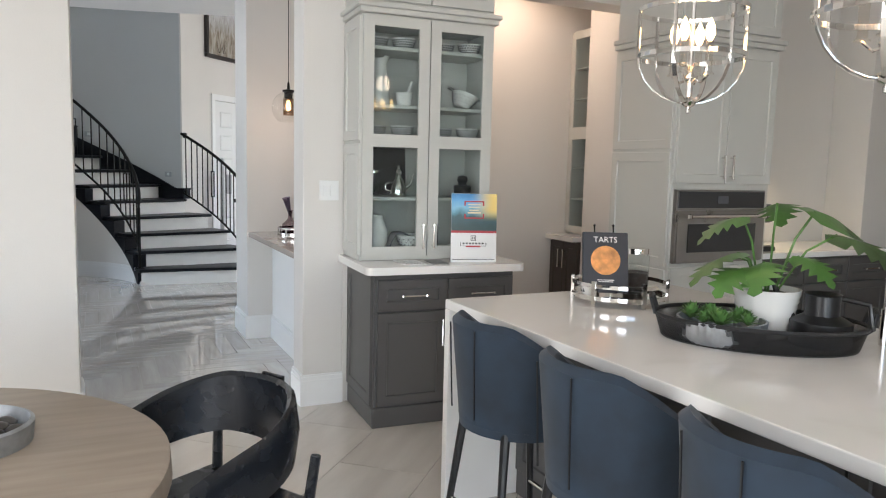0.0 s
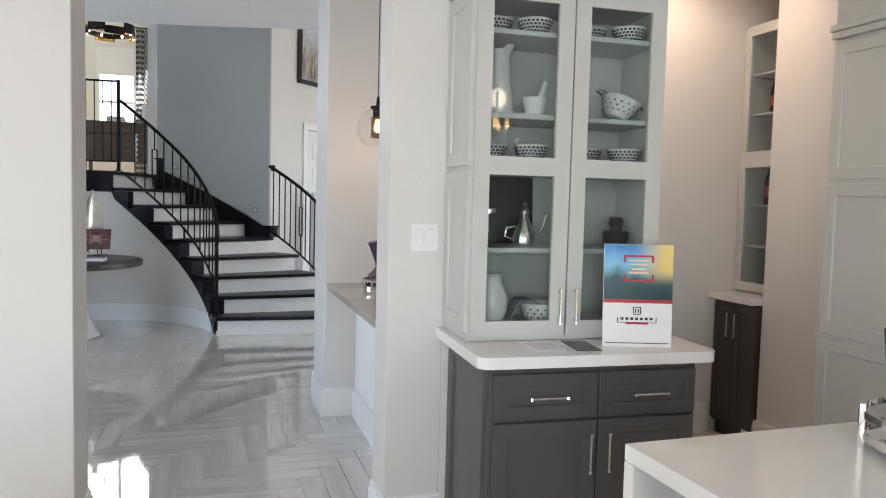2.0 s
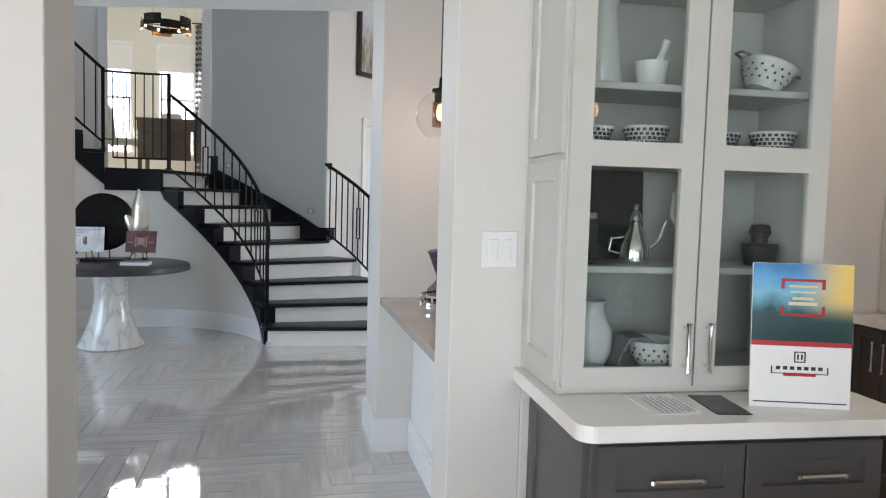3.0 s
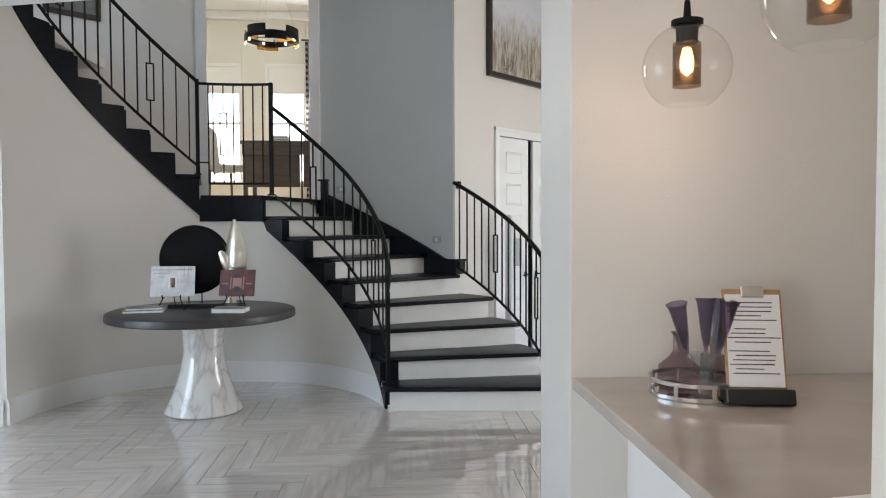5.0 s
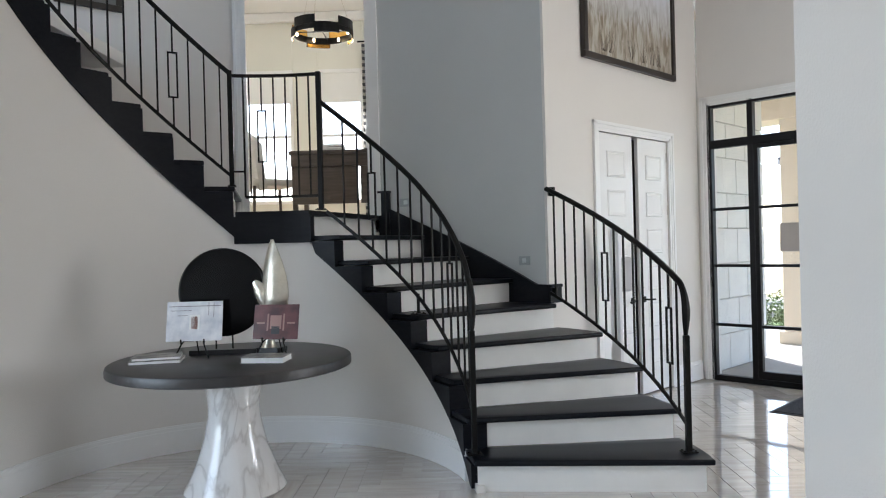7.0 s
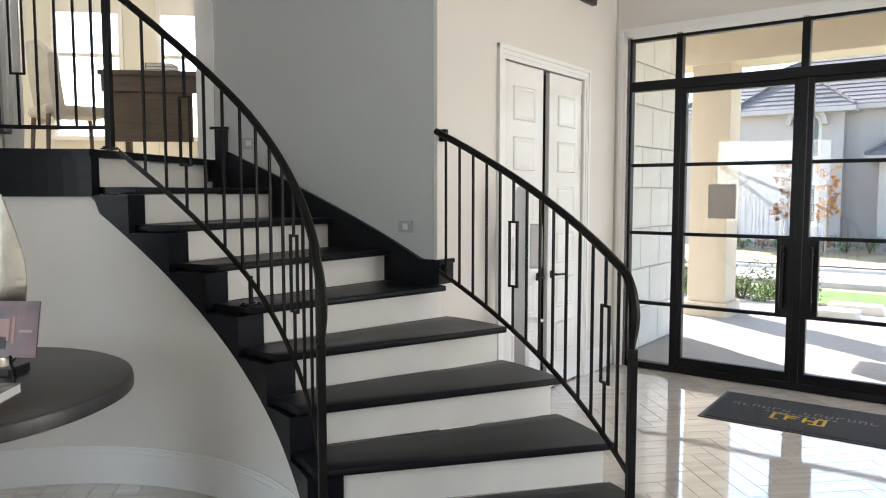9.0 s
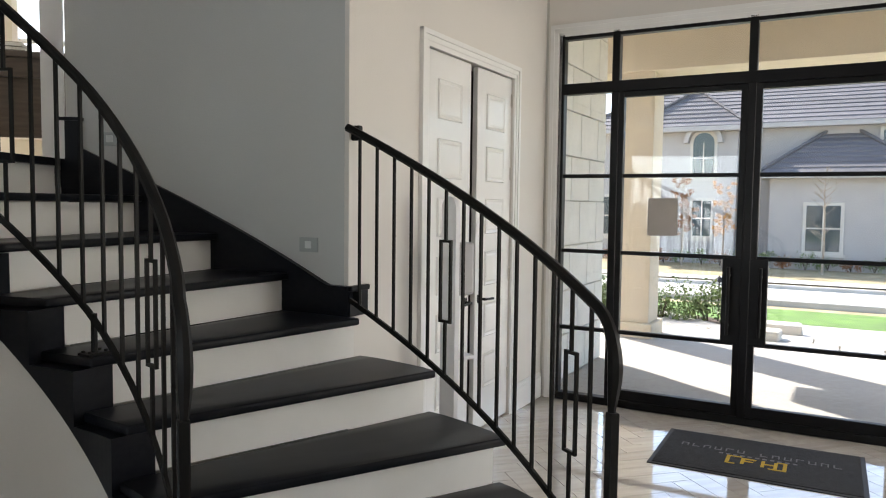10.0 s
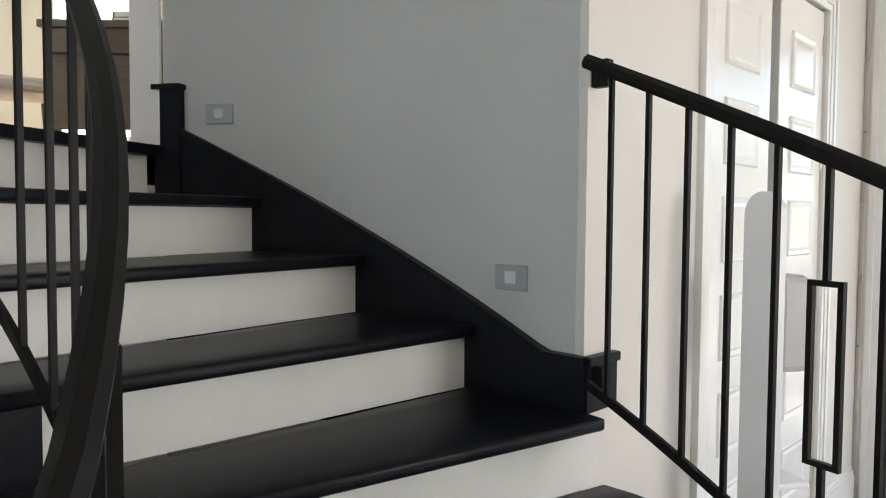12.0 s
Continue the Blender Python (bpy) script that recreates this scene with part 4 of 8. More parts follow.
# crockery in the hutch
def bowl(x, y, z, r=0.071, h=0.06):
    b = thing("patterned_bowl", "white bowl with rows of dark marks on a cabinet shelf", "bowl", "bowls in the display cabinet", HM @ Matrix.Translation((x, y, z)))
    part("body", lathe([(0, 0.0), (r * 0.62, 0.0), (r * 0.66, 0.004), (r, h), (r * 0.96, h), (r * 0.6, 0.008), (0, 0.008)], 24), CERAMIC, b, smooth=True)
    bm = bmesh.new()
    for row in range(4):
        zz = h * (0.2 + 0.2 * row)
        rr = r * (0.66 + 0.34 * (zz / h)) + 0.0008
        for k in range(24):
            a = 2 * math.pi * (k + 0.5 * (row % 2)) / 24
            box((-0.0008, -0.0052, -0.0042), (0.0008, 0.0052, 0.0042), bm, m=Matrix.Translation((rr * math.cos(a), rr * math.sin(a), zz)) @ Matrix.Rotation(a, 4, "Z"))
    tagged(part("painted_mark", bm, PATTERN, b), kind="stuff")
    return b


BOWL = bowl(1.44, 4.10, 2.113)
for x, y, z in ((1.59, 4.06, 2.113), (1.86, 4.13, 2.113), (2.002, 4.06, 2.113), (1.44, 4.12, 1.622), (1.59, 4.06, 1.622), (1.86, 4.13, 1.622), (2.002, 4.06, 1.622)):
    copy_thing(BOWL, HM @ Matrix.Translation((x, y, z)) @ Matrix.Rotation(x * 9, 4, "Z"))


def pitcher(x, y, z, s=1.0):
    b = thing("pitcher", "tall slim white ceramic pitcher with a pouring lip", "pitcher", "white pitchers", HM @ Matrix.Translation((x, y, z)) @ Matrix.Scale(s, 4))
    bm = lathe([(0, 0), (0.055, 0), (0.06, 0.01), (0.052, 0.10), (0.040, 0.20), (0.036, 0.235), (0.040, 0.262), (0.037, 0.262), (0.033, 0.235), (0, 0.23)], 24)
    for v in bm.verts:
        if v.co.z > 0.25 and v.co.x > 0.01:
            v.co.x *= 1.5
            v.co.z += 0.018
    part("body", bm, CERAMIC, b, smooth=True)
    part("handle", tube([(-0.036, 0, 0.24), (-0.075, 0, 0.22), (-0.08, 0, 0.15), (-0.05, 0, 0.10)], 0.007, 8), CERAMIC, b, smooth=True)
    return b


P0 = pitcher(1.462, 4.10, 1.795, 1.0)
copy_thing(P0, HM @ Matrix.Translation((1.80, 4.13, 1.275)) @ Matrix.Scale(0.98, 4))
mo = thing("mortar_and_pestle", "white ceramic mortar with its pestle on a shelf", "mortar", at=HM @ Matrix.Translation((1.60, 4.06, 1.795)))
part("mortar", lathe([(0, 0), (0.035, 0), (0.042, 0.012), (0.052, 0.075), (0.045, 0.075), (0.036, 0.02), (0, 0.02)], 24), CERAMIC, mo, smooth=True)
part("pestle", tube([(0.0, 0, 0.03), (0.03, 0, 0.10), (0.045, 0, 0.14)], 0.012, 8, taper=[1.2, 0.8, 1.0]), CERAMIC, mo, smooth=True)


def colander(x, y, z, tilt):
    b = thing("colander", "white enamel colander with rows of round holes", "colander", "colanders", HM @ Matrix.Translation((x, y, z)) @ Matrix.Rotation(tilt, 4, "Y"))
    part("body", lathe([(0.02, -0.004), (0.045, 0.0), (0.065, 0.03), (0.082, 0.075), (0.088, 0.078), (0.078, 0.074), (0.06, 0.03), (0.02, 0.004), (0, 0.004)], 28), CERAMIC, b, smooth=True)
    bm = bmesh.new()
    for row, (zz, rr) in enumerate(((0.022, 0.0605), (0.038, 0.0698), (0.054, 0.0757))):
        for k in range(16):
            a = 2 * math.pi * (k + 0.5 * (row % 2)) / 16
            lathe([(0, 0.0015), (0.0042, 0.0015), (0.0042, 0)], 6, bm, Matrix.Translation((rr * math.cos(a), rr * math.sin(a), zz)) @ Matrix.Rotation(a, 4, "Z") @ Matrix.Rotation(radians(75), 4, "Y"))
    tagged(part("hole", bm, PATTERN, b), kind="stuff")
    for s in (-1, 1):
        part("handle", tube([(0.084 * s, -0.025, 0.074), (0.11 * s, -0.02, 0.076), (0.11 * s, 0.02, 0.076), (0.084 * s, 0.025, 0.074)], 0.004, 6), STEEL, b)
    return b


colander(1.645, 4.06, 0.972, 0)
colander(1.965, 4.08, 1.812, radians(20))
tr = thing("serving_board", "large black rounded serving tray standing against the cabinet back", "tray", at=HM @ Matrix.Translation((1.56, 4.24, 1.277)) @ Matrix.Rotation(radians(-4), 4, "X"))
part("board", rounded_slab(-0.12, 0.12, -0.008, 0.008, 0, 0.29, 0.007), BLACK_PLASTIC, tr)
kt = thing("kettle", "polished steel oil can with a thin spout", "kettle", at=HM @ Matrix.Translation((1.572, 4.06, 1.276)))
part("body", lathe([(0, 0), (0.045, 0), (0.048, 0.01), (0.046, 0.05), (0.03, 0.09), (0.016, 0.115), (0.014, 0.125), (0.02, 0.13), (0.016, 0.15), (0.006, 0.16), (0.009, 0.175), (0, 0.182)], 28), CHROME, kt, smooth=True)
part("spout", tube([(0.04, 0, 0.04), (0.075, 0, 0.07), (0.095, 0, 0.13)], 0.006, 8, taper=[1.4, 1, 0.6]), CHROME, kt, smooth=True)
part("handle", tube([(-0.035, 0, 0.08), (-0.075, 0, 0.075), (-0.08, 0, 0.04), (-0.045, 0, 0.03)], 0.004, 8), CHROME, kt, smooth=True)


def jar(x, y, z, r, h, fill, name="glass_jar", label="clear glass storage jar with a steel lid", m=Matrix.Identity(4)):
    b = thing(name, label, "jar", "", m @ Matrix.Translation((x, y, z)))
    part("glass", lathe([(0, 0), (r, 0), (r, h * 0.82), (r * 0.82, h * 0.86), (r * 0.82, h * 0.88)], 24), CLEAR, b, smooth=True)
    if fill:
        part("contents", lathe([(0, 0.004), (r * 0.94, 0.004), (r * 0.94, h * 0.45), (0, h * 0.5)], 20), fill, b, smooth=True)
    part("lid", lathe([(0, h), (r * 0.9, h), (r * 0.92, h * 0.98), (r * 0.92, h * 0.88), (0, h * 0.88)], 24), CHROME, b, smooth=True)
    return b


jar(1.42, 4.06, 1.276, 0.032, 0.15, None, m=HM)
jg = thing("jug", "rounded matt white jug on the bottom shelf", "jug", at=HM @ Matrix.Translation((1.447, 4.06, 0.967)))
part("body", lathe([(0, 0), (0.04, 0), (0.062, 0.05), (0.062, 0.11), (0.035, 0.17), (0.034, 0.19), (0.04, 0.20), (0.03, 0.19), (0, 0.18)], 24), CERAMIC, jg, smooth=True)
bu = thing("stone_mortar", "squat black stone mortar with a knobbed pestle", "mortar", at=HM @ Matrix.Translation((1.985, 4.07, 1.276)))
part("body", lathe([(0, 0), (0.042, 0), (0.05, 0.02), (0.055, 0.06), (0.05, 0.068), (0.026, 0.07), (0.024, 0.085), (0.034, 0.10), (0.026, 0.125), (0, 0.13)], 20), BLACK_PLASTIC, bu, smooth=True)
dc = thing("decanter", "dark glass bottle with a swing stopper", "bottle", at=HM @ Matrix.Translation((1.80, 4.08, 0.967)))
part("body", lathe([(0, 0), (0.035, 0), (0.036, 0.14), (0.014, 0.18), (0.013, 0.22), (0, 0.22)], 20), glass("smoked_glass", (0.25, 0.26, 0.27)), dc, smooth=True)
part("stopper", tube([(-0.016, 0, 0.20), (-0.012, 0, 0.235), (0.012, 0, 0.235), (0.016, 0, 0.20)], 0.003, 6), CHROME, dc)
cl = thing("kitchen_towel", "folded grey linen towel draped over the colander", "towel", at=HM @ Matrix.Translation((1.555, 4.04, 0.966)))
bm = bmesh.new()
prof = [(-0.065, 0.002), (-0.05, 0.05), (-0.02, 0.10), (0.03, 0.105), (0.07, 0.085), (0.075, 0.08), (0.03, 0.097), (-0.018, 0.09), (-0.045, 0.045), (-0.055, 0.002)]
rows = [[bm.verts.new((x + 0.008 * math.sin(3 * j), -0.06 + 0.02 * j, z)) for x, z in prof] for j in range(6)]
for a, b in zip(rows, rows[1:]):
    for j in range(len(prof)):
        k = (j + 1) % len(prof)
        bm.faces.new((a[j], a[k], b[k], b[j]))
bm.faces.new(rows[0][::-1])
bm.faces.new(rows[-1])
part("cloth", bm, CLOTH, cl, smooth=True)

# sign card and leaflets on the hutch counter
sg = thing("sign_card", "standing advertising card with a sunset picture and a red band", "sign", at=Matrix.Translation((1.806, 3.777, 0.915)) @ Matrix.Rotation(radians(-17), 4, "Z") @ Matrix.Rotation(radians(-4), 4, "X") @ Matrix.Diagonal((1.0, 1.0, 0.92, 1.0)))


def sunset_print():
    m = mat("sunset_print", (0.2, 0.4, 0.6), 0.3)
    nt = m.node_tree
    b = nt.nodes["Principled BSDF"]
    tc = nt.nodes.new("ShaderNodeTexCoord")
    sx = nt.nodes.new("ShaderNodeSeparateXYZ")
    n = nt.nodes.new("ShaderNodeTexNoise")
    n.inputs["Scale"].default_value, n.inputs["Detail"].default_value = 14, 6
    nt.links.new(tc.outputs["Object"], sx.inputs[0])
    nt.links.new(tc.outputs["Object"], n.inputs["Vector"])
    cr = nt.nodes.new("ShaderNodeValToRGB")
    el = cr.color_ramp.elements
    el[0].position, el[0].color = 0.0, (0.02, 0.05, 0.05, 1)
    el[1].position, el[1].color = 1.0, (0.05, 0.22, 0.50, 1)
    for p, c in ((0.30, (0.03, 0.08, 0.09, 1)), (0.42, (0.10, 0.26, 0.34, 1)), (0.60, (0.22, 0.48, 0.66, 1)), (0.82, (0.12, 0.36, 0.66, 1))):
        e = el.new(p)
        e.color = c
    r = nt.nodes.new("ShaderNodeMapRange")
    r.inputs["From Min"].default_value, r.inputs["From Max"].default_value = 0.22, 0.42
    ad = nt.nodes.new("ShaderNodeMath")
    ad.operation = "MULTIPLY_ADD"
    ad.inputs[1].default_value = 0.10
    nt.links.new(n.outputs["Fac"], ad.inputs[0])
    nt.links.new(sx.outputs["Z"], ad.inputs[2])
    sb = nt.nodes.new("ShaderNodeMath")
    sb.operation = "SUBTRACT"
    sb.inputs[1].default_value = 0.05
    nt.links.new(ad.outputs[0], sb.inputs[0])
    nt.links.new(sb.outputs[0], r.inputs["Value"])
    nt.links.new(r.outputs[0], cr.inputs[0])
    glow_x, glow_z = nt.nodes.new("ShaderNodeMapRange"), nt.nodes.new("ShaderNodeMapRange")
    for g, lo, hi, axis in ((glow_x, 0.11, 0.25, "X"), (glow_z, 0.25, 0.33, "Z")):
        g.interpolation_type = "SMOOTHSTEP"
        g.inputs["From Min"].default_value, g.inputs["From Max"].default_value = lo, hi
        nt.links.new(sx.outputs[axis], g.inputs["Value"])
    both = nt.nodes.new("ShaderNodeMath")
    both.operation = "MULTIPLY"
    nt.links.new(glow_x.outputs[0], both.inputs[0])
    nt.links.new(glow_z.outputs[0], both.inputs[1])
    mx = nt.nodes.new("ShaderNodeMix")
    mx.data_type = "RGBA"
    mx.inputs[7].default_value = (0.80, 0.58, 0.16, 1)
    nt.links.new(both.outputs[0], mx.inputs["Factor"])
    nt.links.new(cr.outputs[0], mx.inputs[6])
    nt.links.new(mx.outputs[2], b.inputs["Base Color"])
    return m


RED = mat("red_print", (0.42, 0.03, 0.04), 0.4)
INK = mat("dark_ink", (0.03, 0.03, 0.035), 0.5)
PAPER = mat("white_card", (0.82, 0.82, 0.81), 0.5, noise_scale=6, vary=0.01)
part("card", box((0, -0.006, 0), (0.265, 0, 0.425), bevel=0.001, seg=1), PAPER, sg)
part("photo", box((0.001, -0.0085, 0.195), (0.264, -0.006, 0.424)), sunset_print(), sg)
part("red_band", box((0.001, -0.009, 0.182), (0.264, -0.006, 0.196)), RED, sg)
bm = bmesh.new()
for lo, hi in (((0.075, 0.27), (0.19, 0.278)), ((0.075, 0.372), (0.19, 0.38)), ((0.075, 0.35), (0.083, 0.38)), ((0.182, 0.35), (0.19, 0.38)), ((0.075, 0.27), (0.083, 0.30)), ((0.182, 0.27), (0.19, 0.30))):
    box((lo[0], -0.011, lo[1]), (hi[0], -0.0085, hi[1]), bm)
tagged(part("printed_frame", bm, RED, sg), kind="stuff")
bm = bmesh.new()
for lo, hi in (((0.095, 0.355), (0.17, 0.361)), ((0.10, 0.338), (0.165, 0.344)), ((0.105, 0.318), (0.16, 0.326)), ((0.095, 0.302), (0.17, 0.312))):
    box((lo[0], -0.011, lo[1]), (hi[0], -0.0085, hi[1]), bm)
part("printed_lines", bm, mat("cream_print", (0.75, 0.62, 0.42), 0.5), sg)
bm = bmesh.new()
for lo, hi in (((0.115, 0.135), (0.118, 0.165)), ((0.142, 0.135), (0.145, 0.165)), ((0.115, 0.163), (0.145, 0.166)), ((0.115, 0.134), (0.145, 0.137)), ((0.123, 0.142), (0.127, 0.158)), ((0.133, 0.142), (0.137, 0.158)), ((0.055, 0.10), (0.058, 0.122)), ((0.202, 0.10), (0.205, 0.122)), ((0.055, 0.10), (0.09, 0.102)), ((0.17, 0.10), (0.205, 0.102))):
    box((lo[0], -0.008, lo[1]), (hi[0], -0.006, hi[1]), bm)
for i in range(7):
    box((0.068 + i * 0.0185, -0.008, 0.112), (0.079 + i * 0.0185, -0.006, 0.122), bm)
box((0.01, -0.008, 0.015), (0.255, -0.006, 0.018), bm)
part("printed_mark", bm, INK, sg)
part("red_label", box((0.088, -0.009, 0.094), (0.172, -0.006, 0.103)), RED, sg)
lf = thing("leaflet", "white printed leaflet lying on the hutch counter", "paper", at=Matrix.Translation((1.57, 3.815, 0.915)) @ Matrix.Rotation(radians(87), 4, "Z"))
part("sheet", box((-0.095, -0.068, 0.0005), (0.095, 0.068, 0.0025)), PAPER, lf)
bm = bmesh.new()
for i in range(7):
    box((-0.08, -0.055 + i * 0.015, 0.0026), (0.05 + 0.01 * (i % 3), -0.051 + i * 0.015, 0.0034), bm)
part("text_bars", bm, mat("grey_ink", (0.45, 0.45, 0.46), 0.6), lf)
lf = thing("leaflet", "dark photo leaflet lying on the hutch counter", "paper", at=Matrix.Translation((1.725, 3.79, 0.915)) @ Matrix.Rotation(radians(82), 4, "Z"))
part("sheet", box((-0.092, -0.048, 0.0005), (0.092, 0.048, 0.003)), mat("dark_print", (0.06, 0.06, 0.06), 0.35, noise_scale=30, vary=0.6), lf)


# switches and wall plates
def wall_plate(name, m, w, h, keys, material=TRIM, label="white double rocker light switch on the wall", cat="light switch"):
    s = thing(name, label, cat, "", m)
    part("plate", box((-w / 2, -0.006, -h / 2), (w / 2, 0, h / 2), bevel=0.003), material, s)
    for k in range(keys):
        x = (k - (keys - 1) / 2) * 0.046
        part("rocker", box((x - 0.016, -0.010, -0.033), (x + 0.016, -0.004, 0.033), bevel=0.003), material, s)
    return s


wall_plate("light_switch", Matrix.Translation((1.24, 4.28, 1.298)), 0.118, 0.118, 2)
wall_plate("light_switch", Matrix.Translation((-0.62, STUB_Y0, 1.22)), 0.118, 0.118, 2)
STEEL_PLATE = mat("grey_plate", (0.36, 0.39, 0.40), 0.4, 0.2)
for a, z in ((46.0, 1.272), (71.3, 1.80)):
    p = on_circle(CC, RO, a, z)
    s = thing("step_light", "small grey metal step light plate on the stair wall", "step light", "step lights", Matrix.Translation(p) @ Matrix.Rotation(radians(a - 90), 4, "Z"))
    part("plate", box((-0.056, -0.008, -0.036), (0.056, 0.002, 0.036), bevel=0.003), STEEL_PLATE, s)
    part("lens", box((-0.019, -0.012, -0.018), (0.019, -0.006, 0.018), bevel=0.003), mat("frosted_lens", (0.62, 0.66, 0.66), 0.3), s)

# ---- bar alcove ----
bar_top = thing("bar_counter", "polished greige quartz bar counter in the wall niche", "countertop")
part("slab", box((1.115, 4.502, 0.85), (2.218, 6.118, 0.89), bevel=0.004), streaked("greige_quartz", (0.52, 0.46, 0.41), (0.42, 0.37, 0.33), 2.0, (1, 1.5, 1), 0.08, rand=0.0, sharp=(0.45, 0.7)), bar_top)
GLOBE = glass("globe_glass", (0.97, 0.97, 0.96))
BULB = glow("warm_bulb", (1.0, 0.60, 0.24), 3.5)


def globe_pendant(x, y, z):
    p = thing("globe_pendant", "clear glass globe pendant lamp with a black fitting and glowing bulb", "pendant lamp", "bar pendants", Matrix.Translation((x, y, z)))
    r = 0.125
    prof = [(0.03, r * 0.97)] + [(r * math.sin(radians(a)), r * math.cos(radians(a))) for a in range(18, 150, 11)] + [(r * 0.5, -r * 0.86)]
    part("globe", lathe(prof, 36), GLOBE, p, smooth=True).visible_shadow = False
    part("socket", lathe([(0, 0.20), (0.008, 0.19), (0.012, 0.14), (0.045, 0.135), (0.045, 0.12), (0.032, 0.118), (0.03, 0.07), (0, 0.07)], 24), IRON, p, smooth=True)
    mesh = part("inner_sleeve", lathe([(0.04, 0.07), (0.04, -0.055), (0.038, -0.055), (0.038, 0.07)], 24), glass("amber_mesh", (0.72, 0.62, 0.52)), p, smooth=True)
    mesh.visible_shadow = False
    part("bulb", lathe([(0, 0.06), (0.012, 0.055), (0.02, 0.02), (0.017, -0.01), (0, -0.025)], 16), BULB, p, smooth=True)
    part("cord", tube([(0, 0, 0.19), (0, 0, CEIL_Z - z)], 0.003, 6), IRON, p)
    part("canopy", lathe([(0, 0), (0.06, 0), (0.06, -0.02), (0, -0.025)], 20, m=Matrix.Translation((0, 0, CEIL_Z - z))), IRON, p, smooth=True)
    lamp = new("pendant_light", bpy.data.lights.new("pendant_light", "POINT"))
    lamp.data.energy, lamp.data.color, lamp.data.shadow_soft_size = 0.5, (1.0, 0.70, 0.50), 0.03
    lamp.location = (x, y, z - 0.10)


globe_pendant(1.345, 5.71, 1.875)
globe_pendant(1.345, 5.02, 1.875)

tray = thing("mirror_tray", "round mirrored tray with a polished nickel gallery rail", "tray", "", Matrix.Translation((1.44, 5.86, 0.89)))
MIRROR = mat("mirror_glass", (0.80, 0.80, 0.80), 0.02, 1.0)


def gallery(t, r, h):
    part("base", lathe([(0, 0.006), (r * 0.97, 0.006), (r, 0.0), (0, 0.0)], 36), MIRROR, t, smooth=True)
    for z in (0.008, h):
        part("rim", tube([(r * math.cos(a * math.pi / 18), r * math.sin(a * math.pi / 18), z) for a in range(36)], 0, closed=True, flat=(0.006, 0.012)), CHROME, t)
    for k in range(8):
        a = k * math.pi / 4
        part("stanchion", box((-0.006, -0.004, 0), (0.006, 0.004, h + 0.006), m=Matrix.Translation((r * math.cos(a), r * math.sin(a), 0)) @ Matrix.Rotation(a + math.pi / 2, 4, "Z")), CHROME, t)


gallery(tray, 0.14, 0.05)
VIOLET = glass("violet_glass", (0.60, 0.56, 0.65))
SMOKE = glass("smoke_glass", (0.62, 0.54, 0.56))
for i, (dx, dy, tx, ty) in enumerate(((-0.055, -0.03, -15, 6), (0.0, -0.05, 1, -4), (0.03, -0.04, 9, 5), (0.02, -0.01, 14, -8))):
    g = thing("champagne_flute", "violet glass flute leaning in a glass holder", "glass", "violet flutes", Matrix.Translation((1.44 + dx * 0.5, 5.80 + dy * 0.5, 0.905)) @ Matrix.Rotation(radians(tx), 4, "Y") @ Matrix.Rotation(radians(ty), 4, "X") @ Matrix.Diagonal((0.95, 0.95, 1.3, 1)))
    part("stem", lathe([(0.0, 0.0), (0.006, 0.0), (0.005, 0.08), (0.012, 0.09), (0.006, 0.10), (0, 0.10)], 12), CLEAR, g, smooth=True)
    part("cup", lathe([(0.005, 0.10), (0.016, 0.14), (0.028, 0.215), (0.034, 0.225), (0.026, 0.215), (0.012, 0.14), (0, 0.105)], 20), VIOLET, g, smooth=True)
v = thing("glass_holder", "clear flared glass holder standing in the tray", "vase", "", Matrix.Translation((1.44, 5.80, 0.897)))
part("body", lathe([(0, 0), (0.045, 0.0), (0.045, 0.006), (0.012, 0.02), (0.014, 0.06), (0.042, 0.13), (0.038, 0.13), (0.008, 0.05), (0, 0.03)], 24), CLEAR, v, smooth=True)
v = thing("decanter", "smoky glass decanter with a narrow neck", "decanter", "", Matrix.Translation((1.41, 5.915, 0.897)))
part("body", lathe([(0, 0), (0.06, 0), (0.066, 0.03), (0.064, 0.07), (0.03, 0.10), (0.018, 0.12), (0.018, 0.17), (0.026, 0.18), (0.015, 0.17), (0, 0.12)], 24), SMOKE, v, smooth=True)
v = thing("decanter", "square smoky whisky decanter on the tray", "decanter", "", Matrix.Translation((1.52, 5.90, 0.897)))
part("body", box((-0.035, -0.035, 0), (0.035, 0.035, 0.11), bevel=0.01), SMOKE, v)
part("stopper", lathe([(0.012, 0.11), (0.012, 0.13), (0.02, 0.14), (0.016, 0.165), (0, 0.17)], 16), SMOKE, v, smooth=True)
cb = thing("clipboard_menu", "printed white menu on a small wooden clipboard stand", "menu", "", Matrix.Translation((1.565, 5.70, 0.89)) @ Matrix.Rotation(radians(-10), 4, "Z") @ Matrix.Rotation(radians(-14), 4, "X") @ Matrix.Scale(1.15, 4))
WOODY = streaked("light_wood", (0.42, 0.27, 0.15), (0.30, 0.18, 0.09), 4, (2, 14, 14), 0.5, rand=0.0)
part("board", box((-0.075, 0, 0.02), (0.075, 0.008, 0.30), bevel=0.002, seg=1), WOODY, cb)
part("sheet", box((-0.069, -0.003, 0.045), (0.069, -0.001, 0.285)), PAPER, cb)
bm = bmesh.new()
for i in range(17):
    w = 0.05 + 0.008 * ((i * 7) % 3)
    if i not in (5, 10):
        box((-w, -0.0045, 0.262 - i * 0.0115), (w - 0.01 * (i % 4), -0.003, 0.2645 - i * 0.0115), bm)
part("text_bars", bm, INK, cb)
part("clip", box((-0.03, -0.010, 0.275), (0.03, 0.010, 0.308), bevel=0.004), CHROME, cb)
